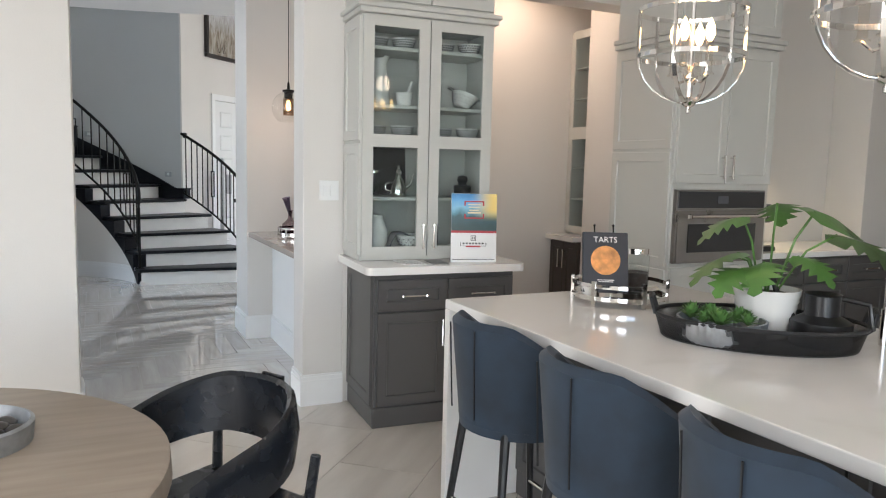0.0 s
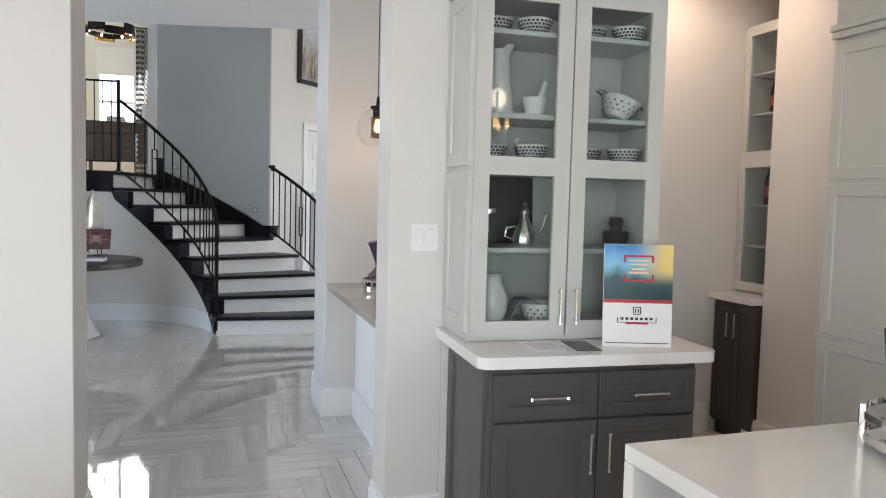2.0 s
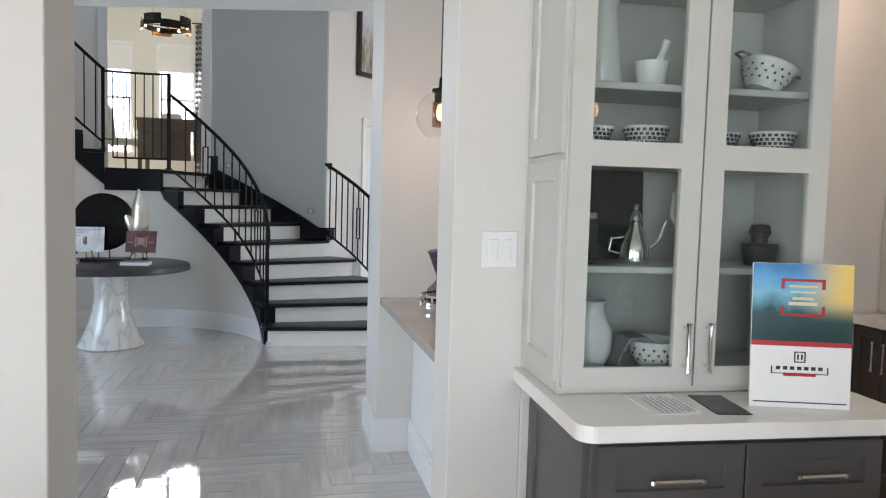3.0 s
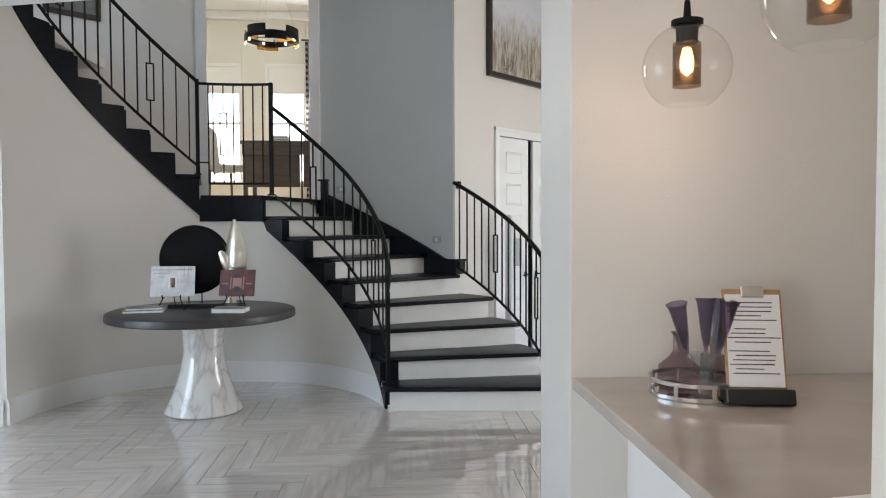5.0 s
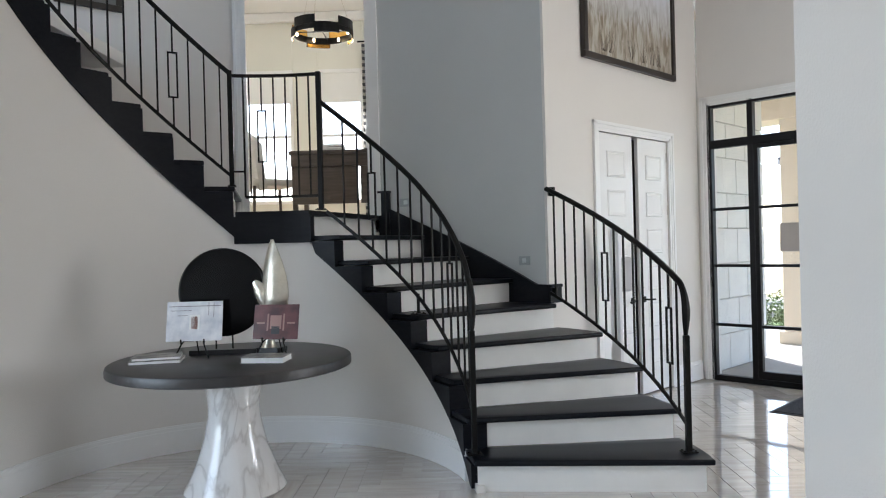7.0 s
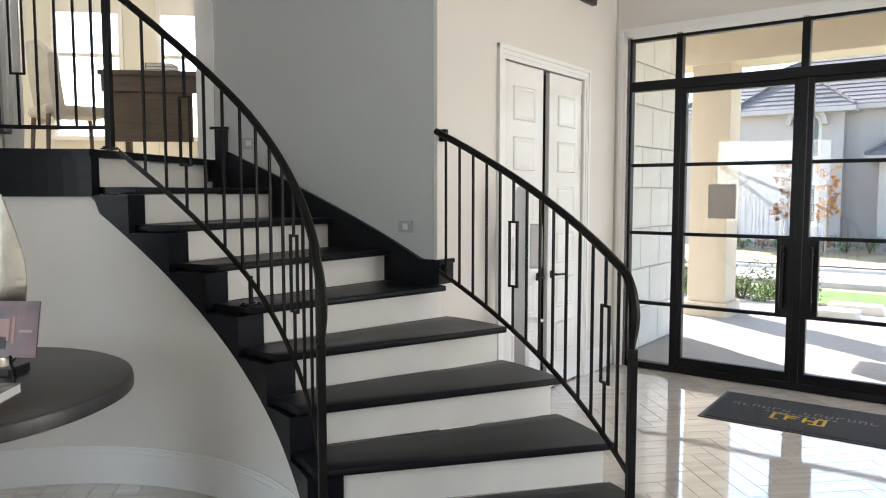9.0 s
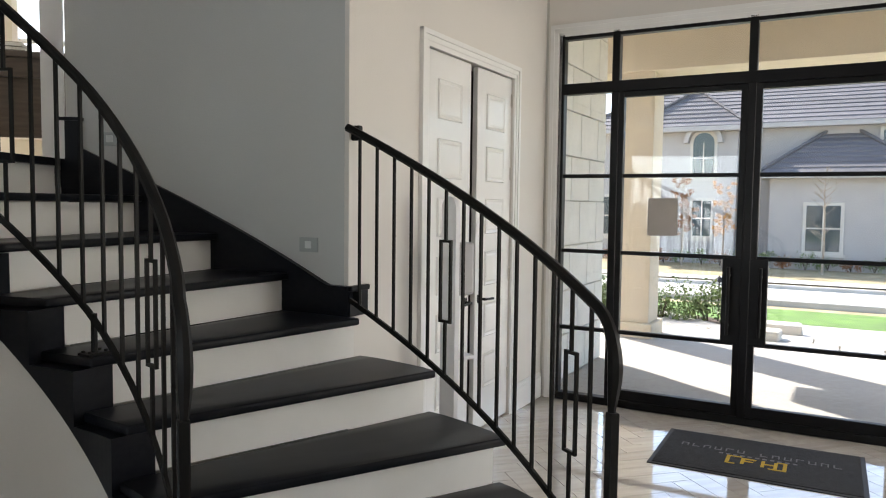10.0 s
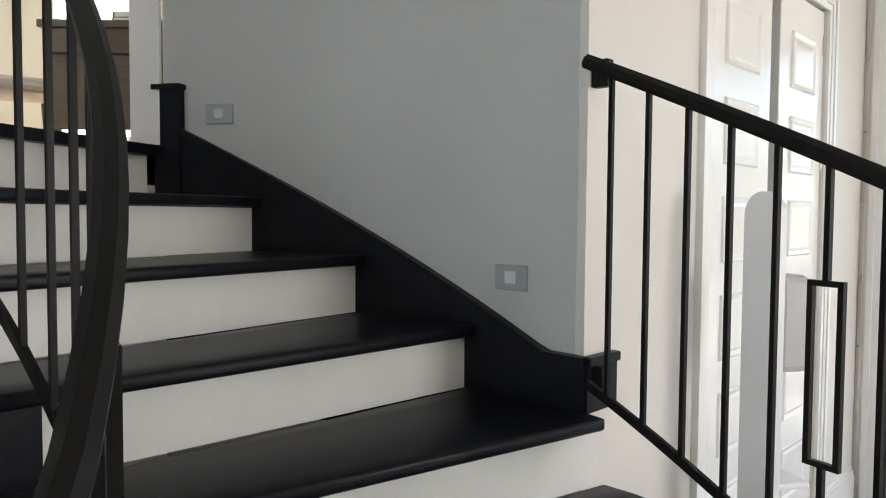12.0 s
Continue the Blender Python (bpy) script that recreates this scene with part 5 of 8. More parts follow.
part("stand", box((-0.085, -0.03, 0.0), (0.085, 0.035, 0.04), bevel=0.004), BLACK_PLASTIC, cb)
lf = thing("leaflet", "white framed leaflet on the bar counter", "paper", at=Matrix.Translation((1.42, 4.92, 0.89)) @ Matrix.Rotation(radians(8), 4, "Z"))
part("sheet", box((-0.09, -0.07, 0.0005), (0.09, 0.07, 0.004)), PAPER, lf)

# ---- kitchen beyond the island ----
tall = thing("oven_cabinet", "tall pale grey shaker cabinet with a built-in wall oven", "cabinet")
TX0, TX1, TY = 3.22, 4.06, 3.56
part("carcass", box((TX0, TY, 0), (TX1, 4.148, 2.262), bevel=0.003, seg=1), GREY_CAB, tall)
for x0, x1 in ((TX0 + 0.008, 3.637), (3.643, TX1 - 0.008)):
    d = shaker("door", x0, x1, 1.39, 2.243, TY - 0.021, GREY_CAB, tall)
    hx = x1 - 0.035 if x0 < 3.5 else x0 + 0.035
    pull(d, (hx, TY - 0.021, 1.425), (hx, TY - 0.021, 1.565))
    d = shaker("drawer_front", x0, x1, 0.12, 0.86, TY - 0.021, GREY_CAB, tall)
side = Matrix.Translation((TX0, 0, 0)) @ Matrix.Rotation(radians(-90), 4, "Z")
for z0, z1 in ((0.12, 0.84), (0.86, 1.58), (1.60, 2.243)):
    shaker("side_panel", -4.14, -3.58, z0, z1, -0.014, GREY_CAB, tall, m=side, t=0.014)
bm = box((TX0 - 0.03, TY - 0.03, 2.262), (TX1 + 0.03, 4.148, 2.295), bevel=0.006)
box((TX0 - 0.045, TY - 0.045, 2.295), (TX1 + 0.045, 4.148, 2.325), bm, bevel=0.006)
part("crown_moulding", bm, GREY_CAB, tall)
part("upper_box", box((TX0, TY, 2.327), (TX1, 4.148, 2.94)), GREY_CAB, tall)
for x0, x1 in ((TX0 + 0.008, 3.637), (3.643, TX1 - 0.008)):
    d = shaker("door", x0, x1, 2.345, 2.93, TY - 0.021, GREY_CAB, tall)
    hx = x1 - 0.035 if x0 < 3.5 else x0 + 0.035
    pull(d, (hx, TY - 0.021, 2.375), (hx, TY - 0.021, 2.51))
oven = thing("wall_oven", "stainless steel built-in oven with a dark glass door", "oven")
OX, OW = 3.236, 0.768
part("body", box((OX, TY - 0.03, 0.885), (OX + OW, TY + 0.02, 1.35), bevel=0.004), STEEL, oven)
part("control_panel", box((OX + 0.012, TY - 0.036, 1.235), (OX + OW - 0.012, TY - 0.028, 1.338), bevel=0.002, seg=1), mat("black_glass", (0.008, 0.008, 0.01), 0.06, coat=0.5), oven)
part("display", box((OX + 0.34, TY - 0.039, 1.262), (OX + 0.43, TY - 0.034, 1.312)), mat("display_grey", (0.10, 0.10, 0.11), 0.2), oven)
d = part("door", box((OX + 0.008, TY - 0.045, 0.893), (OX + OW - 0.008, TY - 0.028, 1.22), bevel=0.004), STEEL, oven)
part("window", box((OX + 0.09, TY - 0.049, 0.955), (OX + OW - 0.09, TY - 0.043, 1.135), bevel=0.002, seg=1), bpy.data.materials["black_glass"], d)
pull(d, (OX + 0.06, TY - 0.045, 1.185), (OX + OW - 0.06, TY - 0.045, 1.185), off=(0, -0.045, 0), r=0.011)
kb = thing("base_cabinet", "charcoal base cabinets under the coffee counter", "cabinet")
part("carcass", box((TX1 + 0.002, 3.62, 0), (5.48, 4.198, 0.879)), DARK_CAB_AND_SHADE, kb)
for i in range(3):
    x = TX1 + 0.01 + i * 0.47
    shaker("door", x, x + 0.46, 0.11, 0.68, 3.60, DARK_CAB_AND_SHADE, kb)
    d = shaker("drawer_front", x, x + 0.46, 0.69, 0.865, 3.60, DARK_CAB_AND_SHADE, kb)
    pull(d, (x + 0.16, 3.60, 0.777), (x + 0.30, 3.60, 0.777))
kc = thing("countertop", "white quartz counter beside the wall oven", "countertop")
part("slab", box((TX1 + 0.002, 3.575, 0.88), (5.48, 4.198, 0.92), bevel=0.004), QUARTZ, kc)
wall("wall_kitchen_pier", (5.49, 3.86, 0), (6.0, 4.2, CEIL_Z))
BROWN = streaked("taupe_stained_wood", (0.19, 0.13, 0.085), (0.12, 0.08, 0.05), 3, (8, 8, 1), 0.45, rand=0.0)
dd = tagged(thing("door_3", "taupe wooden door in the far kitchen wall", "door"), kind="structure")
part("leaf", box((5.955, 2.75, 0), (5.999, 3.80, 2.4), bevel=0.004), BROWN, dd)
part("handle", box((5.92, 3.68, 1.0), (5.955, 3.72, 1.05), bevel=0.005), BLACK_FRAME, dd)
part("safety_label", box((5.945, 3.15, 1.90), (5.954, 3.36, 1.99)), [RED], dd)
cof = thing("coffee_maker", "black single-cup coffee maker with a steel front on the counter", "coffee maker", at=Matrix.Translation((4.22, 3.82, 0.92)))
part("base", box((-0.09, -0.15, 0), (0.09, 0.13, 0.035), bevel=0.01), BLACK_PLASTIC, cof)
part("tower", box((-0.085, 0.0, 0.035), (0.085, 0.13, 0.30), bevel=0.02), BLACK_PLASTIC, cof)
part("head", box((-0.085, -0.14, 0.20), (0.085, 0.02, 0.33), bevel=0.03), BLACK_PLASTIC, cof)
part("steel_front", box((-0.05, -0.145, 0.24), (0.05, -0.135, 0.31), bevel=0.003), STEEL, cof)
part("drip_grid", box((-0.06, -0.14, 0.035), (0.06, -0.03, 0.042)), STEEL, cof)
# Small warm area lamp over the coffee counter, without cabinet or fitting.
uc = area_lamp("coffee_counter_lamp", (4.35, 3.95, 1.42), (4.35, 3.95, 0), 0.4, 0.05, 1.2, (1.0, 0.75, 0.45))

# pantry cabinets seen through the opening
pb = thing("base_cabinet", "dark brown pantry base cabinet with two narrow doors", "cabinet")
PM = Matrix.Translation((3.475, 5.245, 0)) @ Matrix.Rotation(radians(-90), 4, "Z")   # local x runs along the front, local -y to the aisle
UMBER = mat("umber_cabinet_paint", (0.055, 0.046, 0.040), 0.4, noise_scale=3, vary=0.05)
part("carcass", box((0.002, 0.02, 0.09), (0.388, 0.60, 0.879), m=PM), UMBER, pb)
part("plinth", box((0.002, 0.05, 0), (0.388, 0.60, 0.09), m=PM), UMBER, pb)
for x in (0.006, 0.198):
    d = shaker("door", x, x + 0.186, 0.11, 0.865, 0.0, UMBER, pb, m=PM, rim=0.045)
    hx = x + 0.155 if x < 0.1 else x + 0.03
    pull(d, PM @ Vector((hx, 0, 0.66)), PM @ Vector((hx, 0, 0.80)), off=PM.to_3x3() @ Vector((0, -0.03, 0)))
pc = thing("countertop", "white quartz counter in the pantry", "countertop")
part("slab", box((0.002, -0.05, 0.88), (0.388, 0.60, 0.92), m=PM), QUARTZ, pc)
pu = thing("display_cabinet", "pale glazed pantry cabinet holding wine bottles and glasses", "cabinet")
PU = PM @ Matrix.Translation((0.0, 0.16, 0))
for nm, lo, hi in (("side", (0.002, 0, 0.922), (0.02, 0.42, 2.60)), ("side", (0.37, 0, 0.922), (0.388, 0.42, 2.60)), ("back", (0.02, 0.40, 0.922), (0.37, 0.42, 2.60)), ("top", (0.02, 0, 2.57), (0.37, 0.40, 2.60)), ("bottom", (0.02, 0, 0.922), (0.37, 0.40, 0.96)), ("rail", (0.02, 0, 1.72), (0.37, 0.40, 1.80))):
    part(nm, box(lo, hi, m=PU), GREY_CAB, pu)
for z in (1.22, 1.48, 2.05, 2.30):
    part("shelf", box((0.02, 0.02, z - 0.012), (0.37, 0.40, z), m=PU), GREY_CAB, pu)
for x0, x1 in ((0.005, 0.385),):
    bm = lattice((x0, x0 + 0.05, x1 - 0.05, x1), (0.94, 0.99, 1.71, 1.81, 2.53, 2.58), DOOR_CELLS, -0.022, -0.002)
    bmesh.ops.transform(bm, matrix=PU, verts=bm.verts)
    d = part("glass_door", bm, GREY_CAB, pu)
    for z0, z1 in ((0.985, 1.715), (1.805, 2.535)):
        part("pane", box((x0 + 0.045, -0.014, z0), (x1 - 0.045, -0.010, z1), m=PU), CAB_GLASS, d).visible_shadow = False
WINE = glass("wine_glass_green", (0.10, 0.05, 0.03))


def bottle(x, y, z):
    b = thing("wine_bottle", "dark wine bottle with a paper label in the pantry cabinet", "bottle", "wine bottles", PU @ Matrix.Translation((x, y, z)))
    part("body", lathe([(0, 0), (0.034, 0), (0.036, 0.01), (0.036, 0.16), (0.015, 0.215), (0.014, 0.26), (0, 0.26)], 18), mat("bottle_brown", (0.025, 0.012, 0.008), 0.1, coat=0.4) if not bpy.data.materials.get("bottle_brown") else bpy.data.materials["bottle_brown"], b, smooth=True)
    part("paper_label", lathe([(0.0368, 0.05), (0.0368, 0.12)], 18), bpy.data.materials.get("red_print"), b, smooth=True)
    return b


B0_ = bottle(0.10, 0.14, 1.48)
for x, y, z in ((0.20, 0.16, 1.48), (0.30, 0.13, 1.48), (0.10, 0.15, 2.05), (0.22, 0.14, 2.05), (0.31, 0.18, 2.05)):
    copy_thing(B0_, PU @ Matrix.Translation((x, y, z)))
pl = thing("silver_plate", "round polished plate standing in the pantry cabinet", "plate", at=PU @ Matrix.Translation((0.16, 0.30, 1.34)) @ Matrix.Rotation(radians(80), 4, "X"))
part("dish", lathe([(0, 0), (0.09, 0), (0.115, 0.012), (0.115, 0.015), (0.088, 0.005), (0, 0.005)], 28), CHROME, pl, smooth=True)
sh = thing("cocktail_shaker", "steel cocktail shaker on a pantry shelf", "shaker", at=PU @ Matrix.Translation((0.13, 0.13, 1.802)))
part("body", lathe([(0, 0), (0.032, 0), (0.04, 0.09), (0.03, 0.12), (0.018, 0.135), (0.018, 0.16), (0, 0.165)], 20), CHROME, sh, smooth=True)
area_lamp("pantry_lamp", (2.95, 4.85, 2.92), (2.95, 4.85, 0), 0.3, 0.15, 2.2, (1.0, 0.70, 0.48))

# ---- island ----
IM = Matrix.Translation((1.303, 2.80, 0)) @ Matrix.Rotation(radians(0.9), 4, "Z")
isl = thing("kitchen_island", "large kitchen island with a white waterfall quartz top and charcoal base", "kitchen island", at=IM)
bm = box((0, -2.75, 0.86), (1.25, 0, 0.90), bevel=0.004)
part("countertop", bm, QUARTZ, isl, "white veined quartz slab")
part("waterfall_end", box((0.0, -0.04, 0), (1.25, -0.001, 0.859), bevel=0.002, seg=1), QUARTZ, isl)
part("base", box((0.36, -2.65, 0), (1.20, -0.042, 0.859)), DARK_CAB_AND_SHADE, isl)
islr = Matrix.Rotation(radians(-90), 4, "Z")
for i in range(5):
    shaker("base_panel", 0.05 + i * 0.51, 0.55 + i * 0.51, 0.12, 0.84, -0.014, DARK_CAB_AND_SHADE, isl, m=Matrix.Translation((0.36, 0, 0)) @ islr, t=0.014)
VELVET = mat("dark_blue_velvet", (0.013, 0.024, 0.040), 0.8, noise_scale=7, vary=0.4, sheen=0.12)


def stool_shell(w, z0, z1, r, t=0.045):
    """The curved stool back, lower at its arms."""
    bm = bmesh.new()
    cols = []
    for i in range(25):
        u = i / 24 * 2 - 1
        a = u * 1.75
        y = math.sin(a) * w
        x = -math.cos(a) * r if abs(a) < math.pi / 2 else r * 0.9 * (abs(a) - math.pi / 2)
        top = z1 - 0.16 * max(0.0, abs(u) - 0.45) ** 1.3 * 1.9
        n = Vector((-math.cos(a), math.sin(a), 0)).normalized()
        p = Vector((x, y, 0))
        q = p - n * t
        col = []
        for k in range(6):
            f = k / 5
            col.append(p * (0.86 + 0.14 * f) + Vector((0, 0, z0 + (top - 0.02 - z0) * f)))
        col.append((p + q) / 2 + Vector((0, 0, top)))
        for k in range(6):
            f = 1 - k / 5
            col.append(q * (0.86 + 0.14 * f) + Vector((0, 0, z0 + (top - 0.02 - z0) * f)))
        cols.append([bm.verts.new(c) for c in col])
    for a, b in zip(cols, cols[1:]):
        for k in range(len(a)):
            j = (k + 1) % len(a)
            bm.faces.new((a[k], a[j], b[j], b[k]))
    bm.faces.new(cols[0][::-1])
    bm.faces.new(cols[-1])
    return bm


def stool(m):
    s = thing("bar_stool", "dark blue velvet bar stool with curved back at the island", "bar stool", "stools at the island", m)
    part("seat", lathe([(0, 0.66), (0.19, 0.66), (0.215, 0.64), (0.215, 0.59), (0.19, 0.575), (0, 0.575)], 28, m=Matrix.Scale(1.0, 4)), VELVET, s, smooth=True)
    part("backrest", stool_shell(0.245, 0.56, 0.945, 0.245), VELVET, s, smooth=True)
    for sgn in (-1, 1):
        part("seam", tube([(-0.225 - 0.002, 0.08 * sgn + 0.0, 0.62), (-0.238, 0.085 * sgn, 0.92)], 0.003, 5), BLACK_PLASTIC, s)
    for sx in (-1, 1):
        for sy in (-1, 1):
            part("leg", tube([(0.14 * sx, 0.14 * sy, 0.58), (0.20 * sx, 0.20 * sy, 0.0)], 0.014, 8, taper=[1.2, 0.75]), BLACK_PLASTIC, s, smooth=True)
    part("footrest", tube([(0.172, -0.172, 0.24), (0.172, 0.172, 0.24)], 0.008, 8), CHROME, s, smooth=True)
    part("footrest", tube([(-0.172, -0.172, 0.24), (-0.172, 0.172, 0.24)], 0.008, 8), CHROME, s, smooth=True)
    return s


ST = stool(IM @ Matrix.Translation((0.01, -0.58, 0)))
for x, y in ((-0.01, -1.15), (-0.035, -1.72), (-0.05, -2.29)):
    copy_thing(ST, IM @ Matrix.Translation((x, y, 0)) @ Matrix.Rotation(radians(y * 3), 4, "Z"))

t2 = thing("mirror_tray", "round two-tier mirrored tray with nickel rails on the island", "tray", "", Matrix.Translation((1.99, 2.52, 0.90)))
part("base", lathe([(0, 0.03), (0.19, 0.03), (0.195, 0.022), (0, 0.022)], 36), MIRROR, t2, smooth=True)
for z in (0.035, 0.085):
    part("rim", tube([(0.195 * math.cos(a * math.pi / 18), 0.195 * math.sin(a * math.pi / 18), z) for a in range(36)], 0, closed=True, flat=(0.008, 0.016)), CHROME, t2)
for k in range(6):
    a = k * math.pi / 3 + 0.35
    part("post", box((-0.009, -0.006, 0), (0.009, 0.006, 0.105), m=Matrix.Translation((0.197 * math.cos(a), 0.197 * math.sin(a), 0)) @ Matrix.Rotation(a + math.pi / 2, 4, "Z")), CHROME, t2)
bk = thing("recipe_book", "dark recipe book with a round orange tart on its cover", "book", "", Matrix.Translation((1.90, 2.50, 0.945)) @ Matrix.Rotation(radians(-27), 4, "Z") @ Matrix.Rotation(radians(-16), 4, "X"))
part("cover", box((-0.095, -0.012, 0), (0.095, 0.012, 0.255), bevel=0.002, seg=1), mat("slate_cover", (0.022, 0.025, 0.034), 0.35, noise_scale=8, vary=0.1), bk)
part("tart", lathe([(0, 0.0015), (0.062, 0.0015), (0.062, 0)], 32, m=Matrix.Translation((0, -0.012, 0.135)) @ Matrix.Rotation(radians(90), 4, "X")), mat("tart_print", (0.62, 0.27, 0.08), 0.5, noise_scale=26, vary=0.45), bk)
curve = bpy.data.curves.new("title", "FONT")
curve.body, curve.size, curve.align_x, curve.extrude = "TARTS", 0.034, "CENTER", 0.0006
ob = new("title", curve)
me = bpy.data.meshes.new_from_object(ob)
bpy.data.objects.remove(ob)
me.materials.append(PAPER)
ob = new("title", me)
ob.parent = bk
ob.matrix_basis = Matrix.Translation((0, -0.0128, 0.212)) @ Matrix.Rotation(radians(90), 4, "X")
bm = bmesh.new()
for z, w in ((0.05, 0.035), (0.043, 0.03), (0.022, 0.012)):
    box((-w, -0.0135, z), (w, -0.012, z + 0.003), bm)
part("text_bars", bm, PAPER, bk)
es = thing("easel", "black wire book easel with round tips", "easel", "", bk.matrix_basis.copy())
for sx in (-0.04, 0.04):
    part("upright", tube([(sx, 0.018, 0.0), (sx, 0.018, 0.275), (sx, 0.018, 0.285)], 0.0035, 6), IRON, es)
    part("finial", lathe([(0, -0.008), (0.007, 0), (0, 0.008)], 8, m=Matrix.Translation((sx, 0.018, 0.29))), IRON, es, smooth=True)
    part("hook", tube([(sx, 0.018, 0.0), (sx, -0.03, -0.004), (sx, -0.03, 0.03)], 0.003, 6), IRON, es)
COFFEE = mat("coffee_beans", (0.035, 0.018, 0.010), 0.5, noise_scale=60, vary=0.5, bump=1.0, bump_scale=120)
jar(2.11, 2.56, 0.931, 0.055, 0.19, COFFEE, "coffee_jar", "glass jar of coffee beans with a polished lid")
cu = thing("cup", "small white cup in the island tray", "cup", "", Matrix.Translation((1.84, 2.54, 0.931)))
part("body", lathe([(0, 0), (0.022, 0), (0.03, 0.05), (0.027, 0.05), (0.018, 0.006), (0, 0.006)], 18), CERAMIC, cu, smooth=True)

tm = Matrix.Translation((1.957, 1.775, 0.90)) @ Matrix.Rotation(radians(-44), 4, "Z")
bt = thing("wire_tray", "large oval black wire-mesh tray with end handles on the island", "tray", "", tm)
MESH_BLACK = mat("black_mesh", (0.012, 0.012, 0.013), 0.5, 0.0, noise_scale=120, vary=0.4, bump=0.8, bump_scale=500)


def woven_wire():
    """Fine black wire cloth: half of it is gaps."""
    m = mat("wire_cloth", (0.012, 0.012, 0.013), 0.5)
    m.node_tree.nodes["Principled BSDF"].inputs["Alpha"].default_value = 0.62
    return m


WIRE_CLOTH = woven_wire()


def oval(rx, ry, z, n=40):
    return [(rx * math.cos(2 * math.pi * i / n), ry * math.sin(2 * math.pi * i / n), z) for i in range(n)]


bm = bmesh.new()
lo_, hi_, hi2, lo2 = [[bm.verts.new(p) for p in oval(a, b, z)] for a, b, z in ((0.305, 0.20, 0.0), (0.328, 0.225, 0.075), (0.324, 0.221, 0.075), (0.30, 0.195, 0.004))]
for a, b in ((lo_, hi_), (hi_, hi2), (hi2, lo2)):
    for i in range(40):
        bm.faces.new((a[i], a[(i + 1) % 40], b[(i + 1) % 40], b[i]))
bm.faces.new(lo_[::-1])
bm.faces.new(lo2)
part("mesh_wall", bm, WIRE_CLOTH, bt, smooth=True)
part("rim", tube(oval(0.328, 0.225, 0.077), 0.007, 6, closed=True), MESH_BLACK, bt, smooth=True)
for s in (-1, 1):
    part("handle", tube([(0.323 * s, -0.05, 0.075), (0.338 * s, -0.05, 0.125), (0.343 * s, 0, 0.135), (0.338 * s, 0.05, 0.125), (0.323 * s, 0.05, 0.075)], 0.008, 8), MESH_BLACK, bt, smooth=True)
LEAF = mat("monstera_leaf", (0.075, 0.17, 0.035), 0.35, noise_scale=9, vary=0.3, coat=0.2)
LEAF2 = mat("succulent_leaf", (0.11, 0.23, 0.06), 0.45, noise_scale=14, vary=0.3)
GALV = mat("galvanised_steel", (0.42, 0.44, 0.46), 0.45, 0.8, noise_scale=16, vary=0.25)
su = thing("succulent_bowl", "ribbed galvanised bowl of green succulents in the wire tray", "potted plant", "", tm @ Matrix.Translation((-0.115, -0.07, 0.006)))
bm = lathe([(0, 0), (0.115, 0), (0.135, 0.02), (0.14, 0.075), (0.134, 0.075), (0.128, 0.02), (0, 0.05)], 72)
for v in bm.verts:
    a = math.atan2(v.co.y, v.co.x)
    k = 1 + 0.018 * math.cos(36 * a)
    v.co.x *= k
    v.co.y *= k
part("bowl", bm, GALV, su, smooth=True)
rng = random.Random(3)


def blade(bm, base, tip, w, bend=0.0, n=4):
    """A thick pointed leaf."""
    base, tip = Vector(base), Vector(tip)
    d = tip - base
    s = d.cross(Vector((0, 0, 1)))
    s = s.normalized() if s.length > 1e-4 else Vector((1, 0, 0))
    rows = []
    for i in range(n + 1):
        f = i / n
        c = base + d * f + Vector((0, 0, bend * math.sin(f * math.pi)))
        ww = w * (math.sin(math.pi * (0.15 + 0.85 * f)) ** 0.8) if i < n else 0.0005
        rows.append([bm.verts.new(c + s * ww), bm.verts.new(c + Vector((0, 0, -ww * 0.35))), bm.verts.new(c - s * ww), bm.verts.new(c + Vector((0, 0, ww * 0.12)))])
    for a, b in zip(rows, rows[1:]):
        for j in range(4):
            bm.faces.new((a[j], a[(j + 1) % 4], b[(j + 1) % 4], b[j]))


bm = bmesh.new()
for r in range(16):
    rr, aa = 0.105 * math.sqrt(rng.random()), rng.uniform(0, 6.28)
    c = Vector((rr * math.cos(aa), rr * math.sin(aa), 0.065))
    size = rng.uniform(0.035, 0.06)
    for k in range(16):
        a = k * 2.4
        el = 0.25 + 1.1 * k / 16
        blade(bm, c, c + Vector((math.cos(a) * math.cos(el), math.sin(a) * math.cos(el), math.sin(el))) * size, 0.0075, 0.004, 3)
tagged(part("succulent_leaves", bm, LEAF2, su, "clustered green rosettes", smooth=True), kind="stuff")
mp_ = thing("monstera_plant", "young monstera plant in a ribbed white ceramic pot", "potted plant", "", tm @ Matrix.Translation((0.03, 0.075, 0.006)) @ Matrix.Scale(1.18, 4))
bm = bmesh.new()
prof = [(0, 0), (0.062, 0)]
for i in range(7):
    z = 0.008 + i * 0.018
    prof += [(0.066 + 0.0035 * i, z), (0.070 + 0.0035 * i, z + 0.009)]
prof += [(0.092, 0.14), (0.086, 0.14), (0.08, 0.12), (0, 0.118)]
part("pot", lathe(prof, 32), CERAMIC, mp_, smooth=True)
part("soil", lathe([(0, 0.124), (0.082, 0.122)], 20), mat("soil", (0.03, 0.022, 0.016), 0.95), mp_)


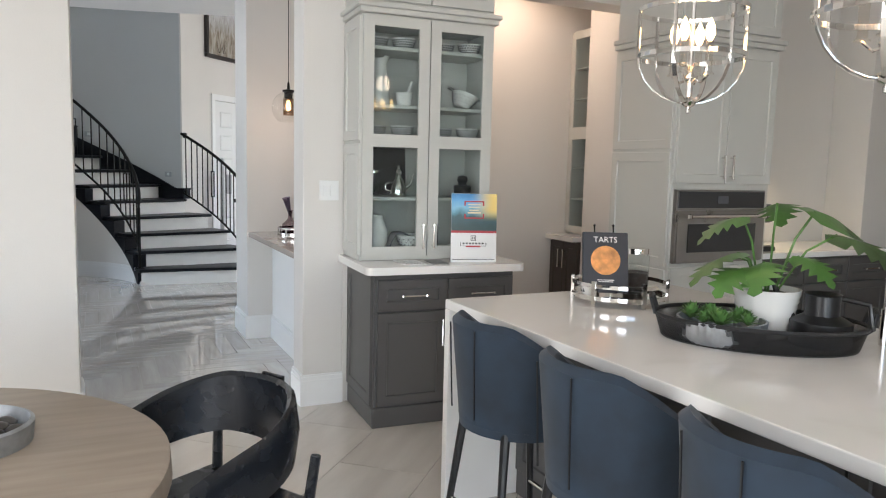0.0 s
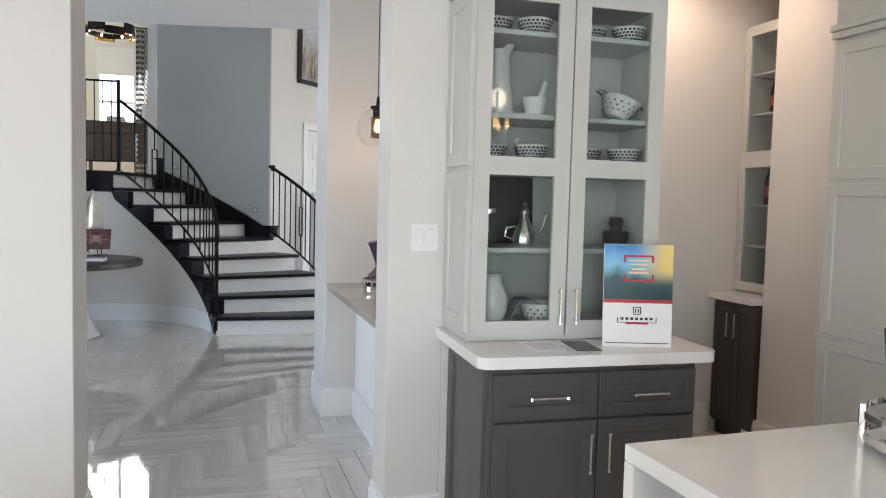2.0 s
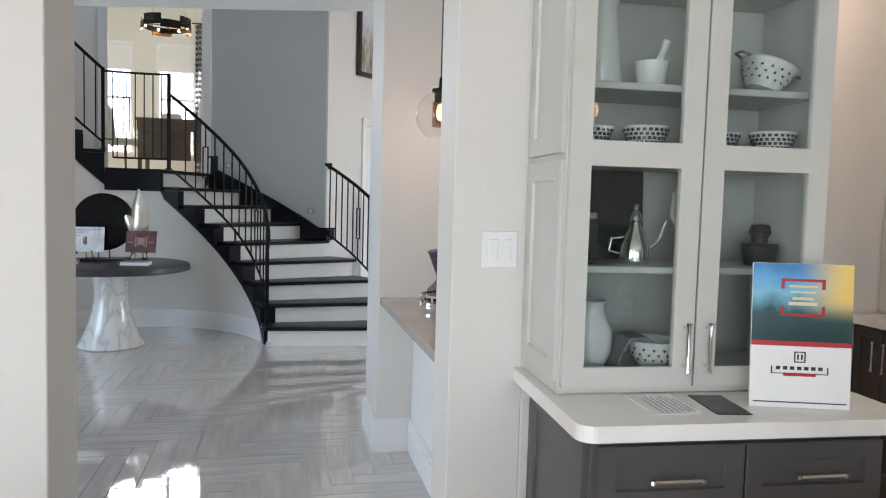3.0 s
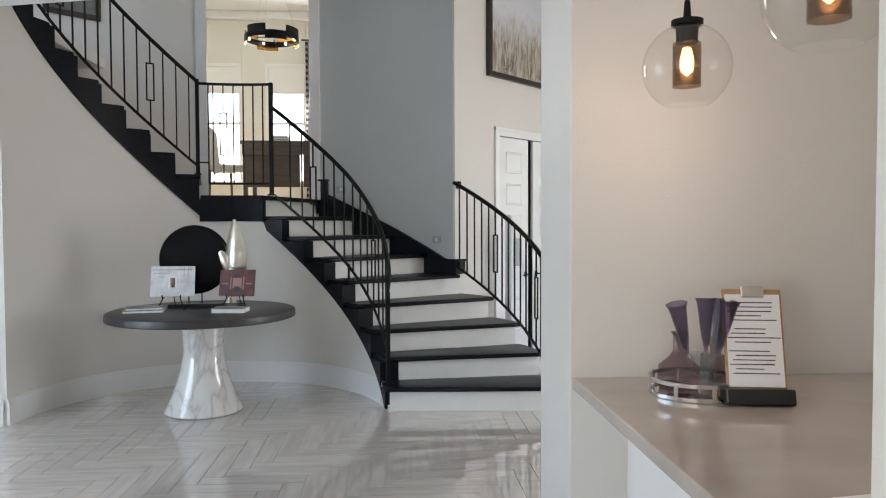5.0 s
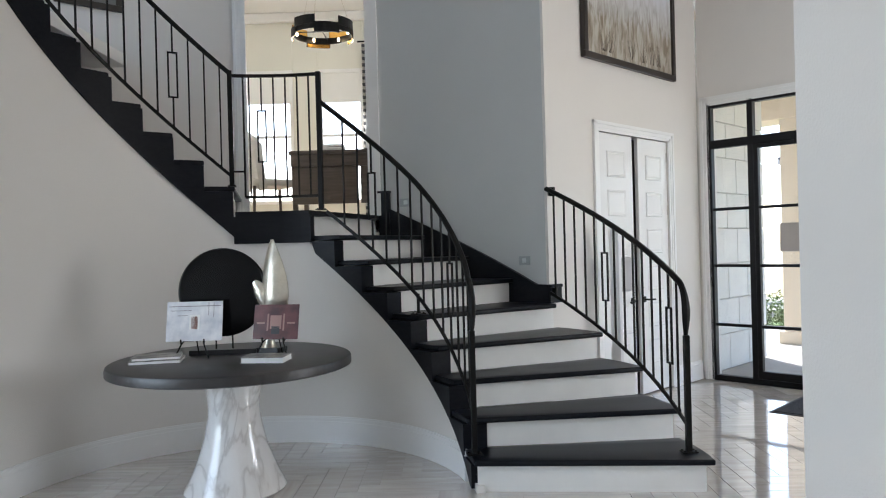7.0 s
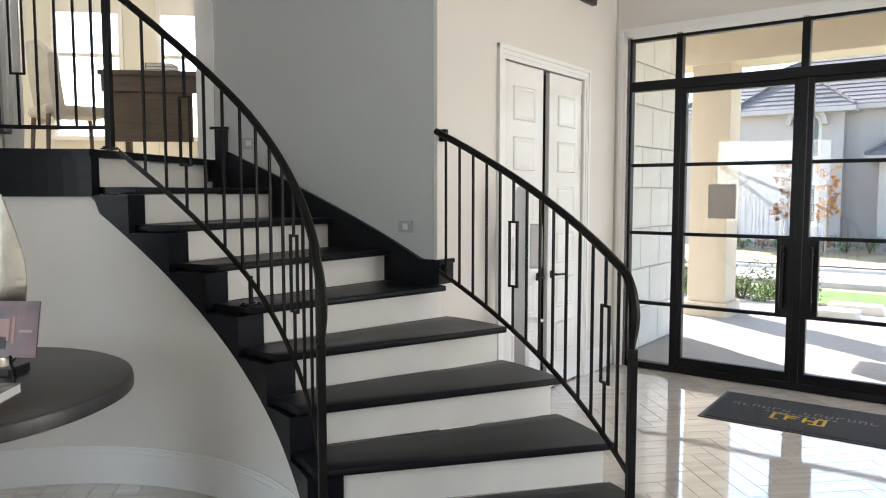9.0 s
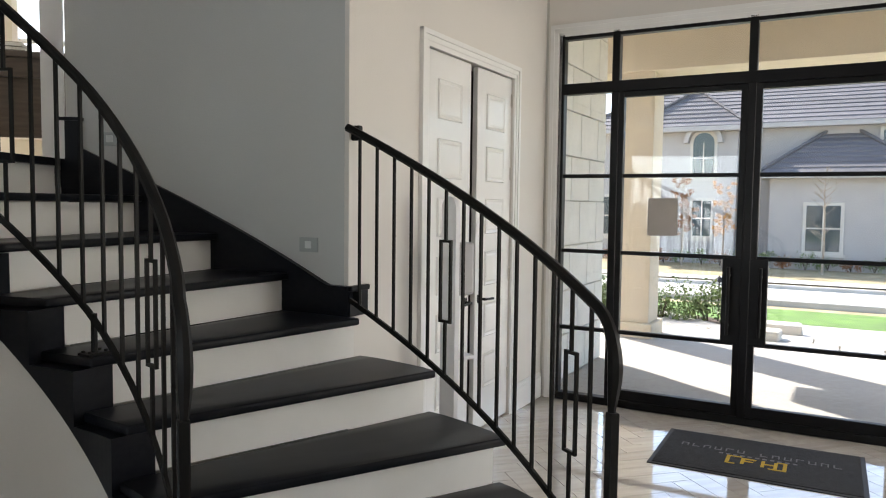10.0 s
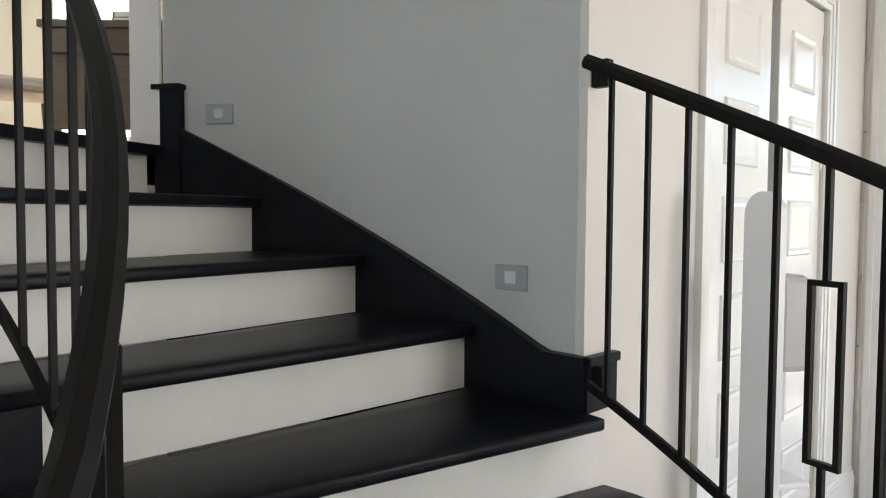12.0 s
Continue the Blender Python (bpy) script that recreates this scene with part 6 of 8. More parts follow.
def monstera_leaf(base, tip, size, roll):
    """A stalk and a broad split leaf."""
    base, tip = Vector(base), Vector(tip)
    mid = (base + tip) / 2 + Vector((0, 0, 0.04))
    part("stalk", tube([base, mid, tip], 0.0035, 6), LEAF, mp_, smooth=True)
    out = (tip - base)
    out.z = 0
    out = out.normalized()
    sd = Vector((-out.y, out.x, 0))
    bm = bmesh.new()
    spine = []
    n = 12
    for i in range(n + 1):
        f = i / n
        spine.append(tip + out * (f - 0.15) * size * 0.95 + Vector((0, 0, 0.14 * math.sin(f * 2.2) * size - (0.25 * f + 0.45 * f * f) * size)))
    for sgn in (-1, 1):
        edge = []
        for i in range(n + 1):
            f = i / n
            w = size * 0.52 * math.sin(math.pi * min(1.0, 0.12 + f * 0.90)) ** 0.75
            if i in (4, 6, 8, 10):
                w *= 0.45
            edge.append(spine[i] + sd * sgn * w + out * w * 0.25 + Vector((0, 0, -0.25 * w + sgn * roll * w)))
        for i in range(n):
            q = [bm.verts.new(p) for p in (spine[i], spine[i + 1], edge[i + 1], edge[i])]
            bm.faces.new(q)
    part("leaf", bm, LEAF, mp_, smooth=True)


for a, rad, h, size, roll in ((208, 0.10, 0.24, 0.17, 0.2), (190, 0.08, 0.34, 0.15, -0.1), (25, 0.13, 0.36, 0.22, 0.35), (2, 0.17, 0.30, 0.22, -0.2), (255, 0.08, 0.22, 0.14, 0.2), (75, 0.07, 0.38, 0.13, -0.2), (320, 0.09, 0.24, 0.13, 0.1), (150, 0.10, 0.22, 0.14, 0.0), (230, 0.12, 0.20, 0.13, -0.2)):
    a = radians(a)
    monstera_leaf((0.02 * math.cos(a), 0.02 * math.sin(a), 0.12), (rad * math.cos(a), rad * math.sin(a), h), size, roll)
jg2 = thing("watering_can", "matt black metal watering can with a long spout", "watering can", "", tm @ Matrix.Translation((0.19, 0.0, 0.006)) @ Matrix.Scale(1.05, 4))
part("body", lathe([(0, 0), (0.085, 0), (0.09, 0.01), (0.088, 0.075), (0.05, 0.095), (0.05, 0.155), (0.054, 0.16), (0.045, 0.155), (0, 0.10)], 28), BLACK_PLASTIC, jg2, smooth=True)
part("spout", tube([(-0.07, 0.02, 0.06), (-0.12, 0.05, 0.13), (-0.14, 0.06, 0.20)], 0.012, 8, taper=[1.3, 0.9, 0.7]), BLACK_PLASTIC, jg2, smooth=True)
part("handle", tube([(0.05, -0.02, 0.15), (0.12, -0.04, 0.14), (0.13, -0.05, 0.07), (0.085, -0.03, 0.03)], 0.009, 8), BLACK_PLASTIC, jg2, smooth=True)
fa = thing("kitchen_tap", "slim chrome kitchen tap at the island sink", "tap", "", Matrix.Translation((2.32, 1.58, 0.90)))
part("body", tube([(0, 0, 0), (0, 0, 0.12)], 0.014, 12), CHROME, fa, smooth=True)
part("spout", tube([(0, 0, 0.10), (0, 0, 0.30), (0.03, -0.05, 0.36), (0.08, -0.11, 0.34), (0.09, -0.13, 0.28)], 0.008, 10), CHROME, fa, smooth=True)


def lantern(x, y, z):
    """Nickel cage pendant with candle bulbs; z is the finial's tip."""
    p = thing("lantern_pendant", "polished nickel cage lantern with glowing candle bulbs over the island", "pendant lamp", "island pendants", Matrix.Translation((x, y, z)))
    r = 0.185
    for zz in (0.20, 0.36):
        part("ring", tube([(r * math.cos(a * math.pi / 20), r * math.sin(a * math.pi / 20), zz) for a in range(40)], 0, closed=True, flat=(0.006, 0.016)), CHROME, p)
    for k in range(3):
        a = k * math.pi / 3 + 0.5
        c, s = math.cos(a), math.sin(a)
        pts = []
        for i in range(13):
            q = -90 + 180 * i / 12
            rr = r * math.sin(radians(q))
            zz = 0.035 + 0.165 * (1 - math.cos(radians(q)) ** 1.0)
            pts.append((rr * c, rr * s, zz))
        pts = [(-r * c, -r * s, 0.37)] + pts + [(r * c, r * s, 0.37)]
        part("cage_band", tube(pts, 0, flat=(0.014, 0.004)), CHROME, p)
    part("stem", lathe([(0, 0), (0.008, 0.004), (0.010, 0.015), (0.006, 0.022), (0.022, 0.03), (0.03, 0.045), (0.012, 0.06), (0.012, 0.11), (0.028, 0.125), (0.012, 0.14), (0.008, 0.2), (0.008, 0.50), (0, 0.50)], 16), CHROME, p, smooth=True)
    part("rod", tube([(0, 0, 0.5), (0, 0, CEIL_Z - z)], 0.006, 8), CHROME, p, smooth=True)
    part("canopy", lathe([(0, 0), (0.07, 0), (0.07, -0.02), (0, -0.03)], 20, m=Matrix.Translation((0, 0, CEIL_Z - z))), CHROME, p, smooth=True)
    for k in range(4):
        a = k * math.pi / 2 + 0.4
        x1, y1 = 0.065 * math.cos(a), 0.065 * math.sin(a)
        part("arm", tube([(0, 0, 0.125), (x1 * 0.6, y1 * 0.6, 0.11), (x1, y1, 0.135)], 0.005, 6), CHROME, p, smooth=True)
        part("candle_sleeve", lathe([(0.02, 0.0), (0.021, 0.004), (0.013, 0.008), (0.013, 0.115), (0, 0.115)], 12, m=Matrix.Translation((x1, y1, 0.135))), glass("crystal", (0.95, 0.93, 0.9)) if k == 0 and "crystal" not in bpy.data.materials else bpy.data.materials["crystal"], p, smooth=True)
        part("bulb", lathe([(0.008, 0), (0.018, 0.025), (0.015, 0.05), (0.004, 0.075), (0, 0.08)], 12, m=Matrix.Translation((x1, y1, 0.25))), BULB, p, smooth=True)
    lamp = new("lantern_light", bpy.data.lights.new("lantern_light", "POINT"))
    lamp.data.energy, lamp.data.color, lamp.data.shadow_soft_size = 0.45, (1.0, 0.72, 0.5), 0.06
    lamp.location = (x, y, z + 0.45)


lantern(1.91, 2.10, 1.66)
lantern(1.80, 1.30, 1.66)
lantern(1.74, 0.50, 1.66)

# ---- dining corner ----
OAK = streaked("washed_oak", (0.40, 0.335, 0.265), (0.32, 0.262, 0.20), 3.0, (1, 9, 1), 0.4, rand=0.0)
dt = thing("dining_table", "round washed-oak dining table on a pedestal", "table", at=Matrix.Translation((-0.575, 1.965, 0)))
part("tabletop", lathe([(0, 0.75), (0.70, 0.75), (0.712, 0.744), (0.715, 0.69), (0.705, 0.684), (0, 0.684)], 72), OAK, dt, smooth=True)
part("pedestal", lathe([(0, 0.684), (0.16, 0.684), (0.12, 0.45), (0.14, 0.2), (0.30, 0.03), (0.30, 0), (0, 0)], 32), OAK, dt, smooth=True)
bwl = thing("centrepiece_bowl", "round silver-rimmed tray of dark stones on the dining table", "bowl", at=Matrix.Translation((-0.32, 2.115, 0.75)))
part("dish", lathe([(0, 0), (0.15, 0), (0.155, 0.05), (0.145, 0.055), (0.14, 0.012), (0, 0.012)], 40), GALV, bwl, smooth=True)
rng = random.Random(11)
STONE = mat("dark_stone", (0.05, 0.045, 0.04), 0.3, noise_scale=20, vary=0.5)
for k in range(14):
    a, rr = rng.uniform(0, 6.28), 0.115 * math.sqrt(rng.random())
    bm = bmesh.new()
    bmesh.ops.create_icosphere(bm, subdivisions=2, radius=0.024)
    for v in bm.verts:
        v.co *= 1 + 0.25 * noise.noise(v.co * 40 + Vector((k, 0, 0)))
        v.co.z *= 0.7
    ob = part("stone", bm, STONE, bwl, smooth=True)
    ob.location = (rr * math.cos(a), rr * math.sin(a), 0.028)
LEATHER = mat("black_leather", (0.010, 0.012, 0.016), 0.26, noise_scale=14, vary=0.08, bump=0.15, bump_scale=220)
ch = thing("dining_chair", "black saddle-leather armchair with a wrapped barrel back at the round table", "chair", at=Matrix.Translation((0.225, 2.15, 0)) @ Matrix.Rotation(radians(211), 4, "Z"))
bm = bmesh.new()
cols = []
for i in range(33):
    u = i / 32 * 2 - 1
    a = u * 2.25
    rx, ry = 0.275, 0.265
    x, y = -rx * math.cos(a) * (1.0 if abs(a) < 1.57 else 1.25), ry * math.sin(a) if abs(a) < 1.57 else ry * math.copysign(1, a) * (1 - 0.10 * (abs(a) - 1.57))
    zt = 0.80 - 0.13 * max(0, abs(u) - 0.25) ** 1.2 * 1.4
    hgt = 0.205 - 0.06 * abs(u)
    n = Vector((math.cos(a), -math.sin(a), 0))
    p = Vector((x, y, 0))
    cols.append([bm.verts.new(c) for c in (p + Vector((0, 0, zt - hgt)), p - n * 0.012 + Vector((0, 0, zt - hgt * 0.5)), p + Vector((0, 0, zt - 0.012)), p + n * 0.012 + Vector((0, 0, zt)), p + n * 0.024 + Vector((0, 0, zt - 0.012)), p + n * 0.018 + Vector((0, 0, zt - hgt * 0.5)), p + n * 0.02 + Vector((0, 0, zt - hgt)))])
for a, b in zip(cols, cols[1:]):
    for j in range(7):
        bm.faces.new((a[j], a[(j + 1) % 7], b[(j + 1) % 7], b[j]))
bm.faces.new(cols[0][::-1])
bm.faces.new(cols[-1])
part("backrest", bm, LEATHER, ch, smooth=True)
part("back_strap", box((-0.292, -0.045, 0.46), (-0.278, 0.045, 0.80), bevel=0.004), LEATHER, ch)
part("back_seam", tube([(-0.262, 0, 0.61), (-0.262, 0, 0.79)], 0.0025, 5), mat("pale_stitch", (0.25, 0.26, 0.28), 0.7), ch)
part("seat", box((-0.25, -0.24, 0.43), (0.24, 0.24, 0.47), bevel=0.018), LEATHER, ch)
for sx, sy in ((-0.23, -0.2), (-0.23, 0.2), (0.21, -0.23), (0.21, 0.23)):
    zt = 0.60 if sx < 0 else 0.62
    part("leg", tube([(sx * 1.08, sy * 1.08, zt), (sx, sy, 0.43), (sx * 1.1, sy * 1.1, 0)], 0.017, 8, taper=[0.9, 1.0, 0.7]), LEATHER, ch, smooth=True)

# ---- nook: pedestal table and its things ----


def veined(name, light, dark, scale, stretch, rough):
    """Polished stone: thin veins where a bent noise crosses its middle, over broad pale clouds."""
    m = mat(name, light, rough, coat=0.5)
    nt = m.node_tree
    tc = nt.nodes.new("ShaderNodeTexCoord")
    mp = nt.nodes.new("ShaderNodeMapping")
    mp.inputs["Scale"].default_value = stretch
    mp.inputs["Rotation"].default_value = (0.5, 0.7, 0.2)
    nt.links.new(tc.outputs["Object"], mp.inputs["Vector"])
    n = nt.nodes.new("ShaderNodeTexNoise")
    n.inputs["Scale"].default_value, n.inputs["Detail"].default_value, n.inputs["Distortion"].default_value = scale, 4, 0.9
    nt.links.new(mp.outputs[0], n.inputs["Vector"])
    sub = nt.nodes.new("ShaderNodeMath")
    sub.operation = "SUBTRACT"
    sub.inputs[1].default_value = 0.5
    ab = nt.nodes.new("ShaderNodeMath")
    ab.operation = "ABSOLUTE"
    nt.links.new(n.outputs["Fac"], sub.inputs[0])
    nt.links.new(sub.outputs[0], ab.inputs[0])
    cr = nt.nodes.new("ShaderNodeValToRGB")
    el = cr.color_ramp.elements
    el[0].position, el[0].color = 0.0, (*dark, 1)
    el[1].position, el[1].color = 0.10, (*light, 1)
    mid = el.new(0.03)
    mid.color = (*[d * 0.25 + c * 0.75 for d, c in zip(dark, light)], 1)
    nt.links.new(ab.outputs[0], cr.inputs[0])
    nt.links.new(cr.outputs[0], nt.nodes["Principled BSDF"].inputs["Base Color"])
    return m


MARBLE = veined("white_marble", (0.80, 0.79, 0.77), (0.58, 0.56, 0.54), 2.2, (1.6, 1.0, 0.7), 0.1)
nt_ = thing("pedestal_table", "round black wooden table on a flared white marble pedestal", "table", at=Matrix.Translation((-0.965, 9.31, 0.0)) @ Matrix.Diagonal((0.965, 0.965, 1.02, 1)))
part("tabletop", lathe([(0, 0.765), (0.70, 0.765), (0.715, 0.758), (0.72, 0.742), (0.72, 0.712), (0.705, 0.705), (0, 0.705)], 72), streaked("charcoal_wood", (0.022, 0.021, 0.022), (0.04, 0.038, 0.038), 4, (1, 9, 1), 0.38, rand=0.0), nt_, smooth=True)
prof = [(0, 0.704), (0.175, 0.704)]
for i in range(17):
    f = i / 16
    prof.append((0.15 + 0.028 * (1 - min(1, f * 3)) + 0.155 * max(0.0, (f - 0.25) / 0.75) ** 1.9, 0.70 - 0.685 * f))
prof += [(0.302, 0.008), (0.29, 0.0), (0, 0.0)]
part("pedestal", lathe(prof, 56), MARBLE, nt_, smooth=True)
TZ = 0.7805
ds = thing("disc_sculpture", "large black polished disc on two rods and a block", "sculpture", at=Matrix.Translation((-1.06, 9.46, TZ)) @ Matrix.Rotation(radians(4), 4, "Z"))
bm = lathe([(0, 0.016), (0.24, 0.016), (0.262, 0.012), (0.27, 0.0), (0.262, -0.012), (0.24, -0.016), (0, -0.016)], 64, m=Matrix.Translation((0, 0, 0.375)) @ Matrix.Rotation(radians(90), 4, "X"))
part("disc", bm, mat("black_lacquer", (0.004, 0.004, 0.0045), 0.12, noise_scale=5, vary=0.3), ds, smooth=True)
bpy.data.materials["black_lacquer"].node_tree.nodes["Principled BSDF"].inputs["Specular IOR Level"].default_value = 0.2
part("block", box((-0.20, -0.055, 0), (0.20, 0.055, 0.03), bevel=0.003), BLACK_PLASTIC, ds)
for x in (-0.05, 0.05):
    part("rod", tube([(x, 0, 0.03), (x, 0, 0.13)], 0.005, 8), IRON, ds)
sl = thing("leaf_sculpture", "hammered silver leaf-shaped metal sculpture on a black block", "sculpture", at=Matrix.Translation((-0.79, 9.48, TZ)) @ Matrix.Rotation(radians(-15), 4, "Z"))
SILVER = mat("hammered_silver", (0.66, 0.62, 0.53), 0.33, 1.0, noise_scale=10, vary=0.15, bump=0.8, bump_scale=35)


def curl(bm, base, h, w, lean, twist, belly):
    rows = []
    n = 14
    for i in range(n + 1):
        f = i / n
        z = base + h * f
        ww = w * math.sin(math.pi * (0.10 + 0.88 * f)) ** 0.8
        cx = lean * f + 0.02 * math.sin(4 * f)
        row = []
        for k in range(7):
            u = k / 6 * 2 - 1
            a = twist * f
            x, y = u * ww, belly * (1 - u * u) * math.sin(math.pi * f)
            row.append(Vector((cx + x * math.cos(a) - y * math.sin(a), x * math.sin(a) + y * math.cos(a), z)))
        rows.append(row)
    front = [[bm.verts.new(p) for p in r] for r in rows]
    back = [[bm.verts.new(p + Vector((0, 0.006, 0))) for p in r] for r in rows]
    for g, flip in ((front, 1), (back, -1)):
        for a, b in zip(g, g[1:]):
            for k in range(6):
                q = (a[k], a[k + 1], b[k + 1], b[k])
                bm.faces.new(q[::flip])
    for a, b, c, d in zip(front, front[1:], back, back[1:]):
        bm.faces.new((a[0], b[0], d[0], c[0]))
        bm.faces.new((a[6], c[6], d[6], b[6]))


bm = bmesh.new()
curl(bm, 0.09, 0.60, 0.105, 0.05, -0.35, -0.06)
part("tall_leaf", bm, SILVER, sl, smooth=True)
bm = bmesh.new()
curl(bm, 0.20, 0.36, 0.078, -0.12, 0.4, -0.05)
part("short_leaf", bm, SILVER, sl, smooth=True)
part("stem", lathe([(0, 0.03), (0.05, 0.03), (0.035, 0.06), (0.03, 0.12), (0, 0.13)], 16), SILVER, sl, smooth=True)
part("block", box((-0.09, -0.06, 0), (0.09, 0.06, 0.032), bevel=0.003), BLACK_PLASTIC, sl)


def photo_mat(name, c0, c1, scale):
    m = mat(name, c0, 0.3)
    nt = m.node_tree
    tc = nt.nodes.new("ShaderNodeTexCoord")
    v = nt.nodes.new("ShaderNodeTexNoise")
    v.inputs["Scale"].default_value, v.inputs["Detail"].default_value = scale, 8
    nt.links.new(tc.outputs["Object"], v.inputs["Vector"])
    cr = nt.nodes.new("ShaderNodeValToRGB")
    cr.color_ramp.elements[0].position, cr.color_ramp.elements[1].position = 0.35, 0.65
    cr.color_ramp.elements[0].color, cr.color_ramp.elements[1].color = (*c0, 1), (*c1, 1)
    nt.links.new(v.outputs["Fac"], cr.inputs[0])
    nt.links.new(cr.outputs[0], nt.nodes["Principled BSDF"].inputs["Base Color"])
    return m


def card(x, y, w, h, turn, label, base_mat, bits):
    m = Matrix.Translation((x, y, TZ)) @ Matrix.Rotation(radians(turn), 4, "Z")
    tilt = m @ Matrix.Translation((0, 0, 0.10)) @ Matrix.Rotation(radians(-13), 4, "X")
    c = thing("photo_card", label, "photo", "photo cards", tilt)
    part("print", box((-w / 2, -0.003, 0), (w / 2, 0.003, h)), base_mat, c)
    for (x0, z0, x1, z1), mm_ in bits:
        part("printed_shape", box((x0, -0.0045, z0), (x1, -0.003, z1)), mm_, c)
    e = thing("easel", "small black wire easel holding a photo card", "easel", "card easels", m)
    for s in (-1, 1):
        part("front_leg", tube([(s * 0.10, -0.06, 0.003), (s * 0.065, -0.03, 0.085), (s * 0.06, 0.012, 0.10), (s * 0.05, 0.03, 0.17)], 0.0045, 6), IRON, e, smooth=True)
        part("hook", tube([(s * 0.065, -0.03, 0.085), (s * 0.067, -0.034, 0.115)], 0.005, 6), IRON, e)
    part("back_leg", tube([(0, 0.03, 0.16), (0, 0.10, 0.003)], 0.004, 6), IRON, e)
    part("cross_bar", tube([(-0.06, 0.012, 0.10), (0.06, 0.012, 0.10)], 0.004, 6), IRON, e)


SNOW = photo_mat("snow_print", (0.55, 0.57, 0.62), (0.78, 0.78, 0.80), 14)
TWIG = mat("branch_print", (0.22, 0.20, 0.22), 0.4)
RUST = mat("doorway_print", (0.25, 0.07, 0.03), 0.4)
card(-1.19, 9.30, 0.325, 0.235, 4, "photo card of a snowy porch doorway on an easel", SNOW, [((-0.03, 0.07, 0.03, 0.155), PAPER), ((-0.018, 0.07, 0.018, 0.145), RUST), ((-0.15, 0.205, 0.15, 0.209), TWIG), ((-0.14, 0.18, -0.02, 0.183), TWIG), ((0.08, 0.15, 0.083, 0.23), TWIG), ((0.11, 0.14, 0.113, 0.23), TWIG), ((-0.10, 0.15, -0.04, 0.153), TWIG)])
WINEP = photo_mat("red_room_print", (0.05, 0.014, 0.016), (0.16, 0.05, 0.05), 9)
GLOWP = mat("lamp_print", (0.36, 0.20, 0.17), 0.4)
card(-0.71, 9.30, 0.28, 0.205, -10, "photo card of a dim red hotel bar on an easel", WINEP, [((-0.035, 0.06, 0.035, 0.14), GLOWP), ((-0.025, 0.03, 0.025, 0.075), INK), ((-0.055, 0.05, -0.045, 0.15), GLOWP), ((0.045, 0.05, 0.055, 0.15), GLOWP), ((-0.12, 0.09, -0.07, 0.10), GLOWP), ((0.07, 0.09, 0.12, 0.10), GLOWP)])


def book(x, y, z, w, d, h, turn, label, cover):
    b = thing("book", label, "book", "", Matrix.Translation((x, y, z)) @ Matrix.Rotation(radians(turn), 4, "Z"))
    part("page_block", box((-w / 2 + 0.004, -d / 2 + 0.004, 0.003), (w / 2 - 0.002, d / 2 - 0.004, h - 0.003)), PAPER, b)
    part("cover", box((-w / 2, -d / 2, h - 0.003), (w / 2, d / 2, h), bevel=0.001, seg=1), cover, b)
    part("back_cover", box((-w / 2, -d / 2, 0), (w / 2, d / 2, 0.003)), cover, b)
    part("spine", box((-w / 2 - 0.003, -d / 2, 0), (-w / 2, d / 2, h)), cover, b)


MONO = photo_mat("mono_cover", (0.02, 0.02, 0.02), (0.34, 0.33, 0.31), 16)
book(-1.36, 9.18, TZ, 0.28, 0.20, 0.02, 12, "black and white photo book on the pedestal table", MONO)
book(-1.36, 9.185, TZ + 0.02, 0.26, 0.19, 0.018, 16, "second photo book stacked on the first", MONO)
book(-0.71, 9.10, TZ, 0.24, 0.17, 0.035, -4, "thick grey photo book on the pedestal table", MONO)

# framed mirror on the upper stair wall; mottled grey stands for its reflection
p = on_circle(CC, RO, 130.5, 3.44)
fm = thing("framed_picture", "dark framed mirror high on the curved stair wall", "picture", "", Matrix.Translation(p) @ Matrix.Rotation(radians(40.5), 4, "Z"))
for lo, hi in (((-0.26, 0), (0.26, 0.05)), ((-0.26, 0.60), (0.26, 0.65)), ((-0.26, 0.05), (-0.21, 0.60)), ((0.21, 0.05), (0.26, 0.60))):
    part("frame_bar", box((lo[0], -0.045, lo[1]), (hi[0], -0.012, hi[1]), bevel=0.004), FRAME_BROWN, fm)
part("print", box((-0.215, -0.03, 0.045), (0.215, -0.014, 0.605)), mat("mirror_grey", (0.13, 0.13, 0.13), 0.3, noise_scale=6, vary=0.4), fm)
# sanitiser stand before the closet
sm = Matrix.Translation((1.66, 10.92, 0)) @ Matrix.Rotation(radians(104), 4, "Z")
ss = thing("dispenser_stand", "white floor stand with a grey soap dispenser by the closet door", "dispenser", "", sm)
WHITE_PL = mat("white_plastic", (0.74, 0.75, 0.77), 0.35, noise_scale=4, vary=0.02)
bm = rounded_slab(-0.075, 0.075, 0.10, 1.52, -0.012, 0.012, 0.07, (0, 0, 1, 1))
bmesh.ops.transform(bm, matrix=Matrix.Rotation(radians(90), 4, "X"), verts=bm.verts)
part("panel", bm, WHITE_PL, ss)
part("foot", box((-0.15, -0.16, 0), (0.15, 0.16, 0.02), bevel=0.006), WHITE_PL, ss)
part("neck", box((-0.05, -0.016, 0.02), (0.05, 0.016, 0.12)), WHITE_PL, ss)
part("dispenser", box((-0.06, -0.12, 1.0), (0.06, -0.012, 1.28), bevel=0.02), mat("grey_plastic", (0.42, 0.42, 0.43), 0.4), ss)
part("drip_tray", box((-0.06, -0.13, 0.66), (0.06, -0.012, 0.68), bevel=0.006), WHITE_PL, ss)

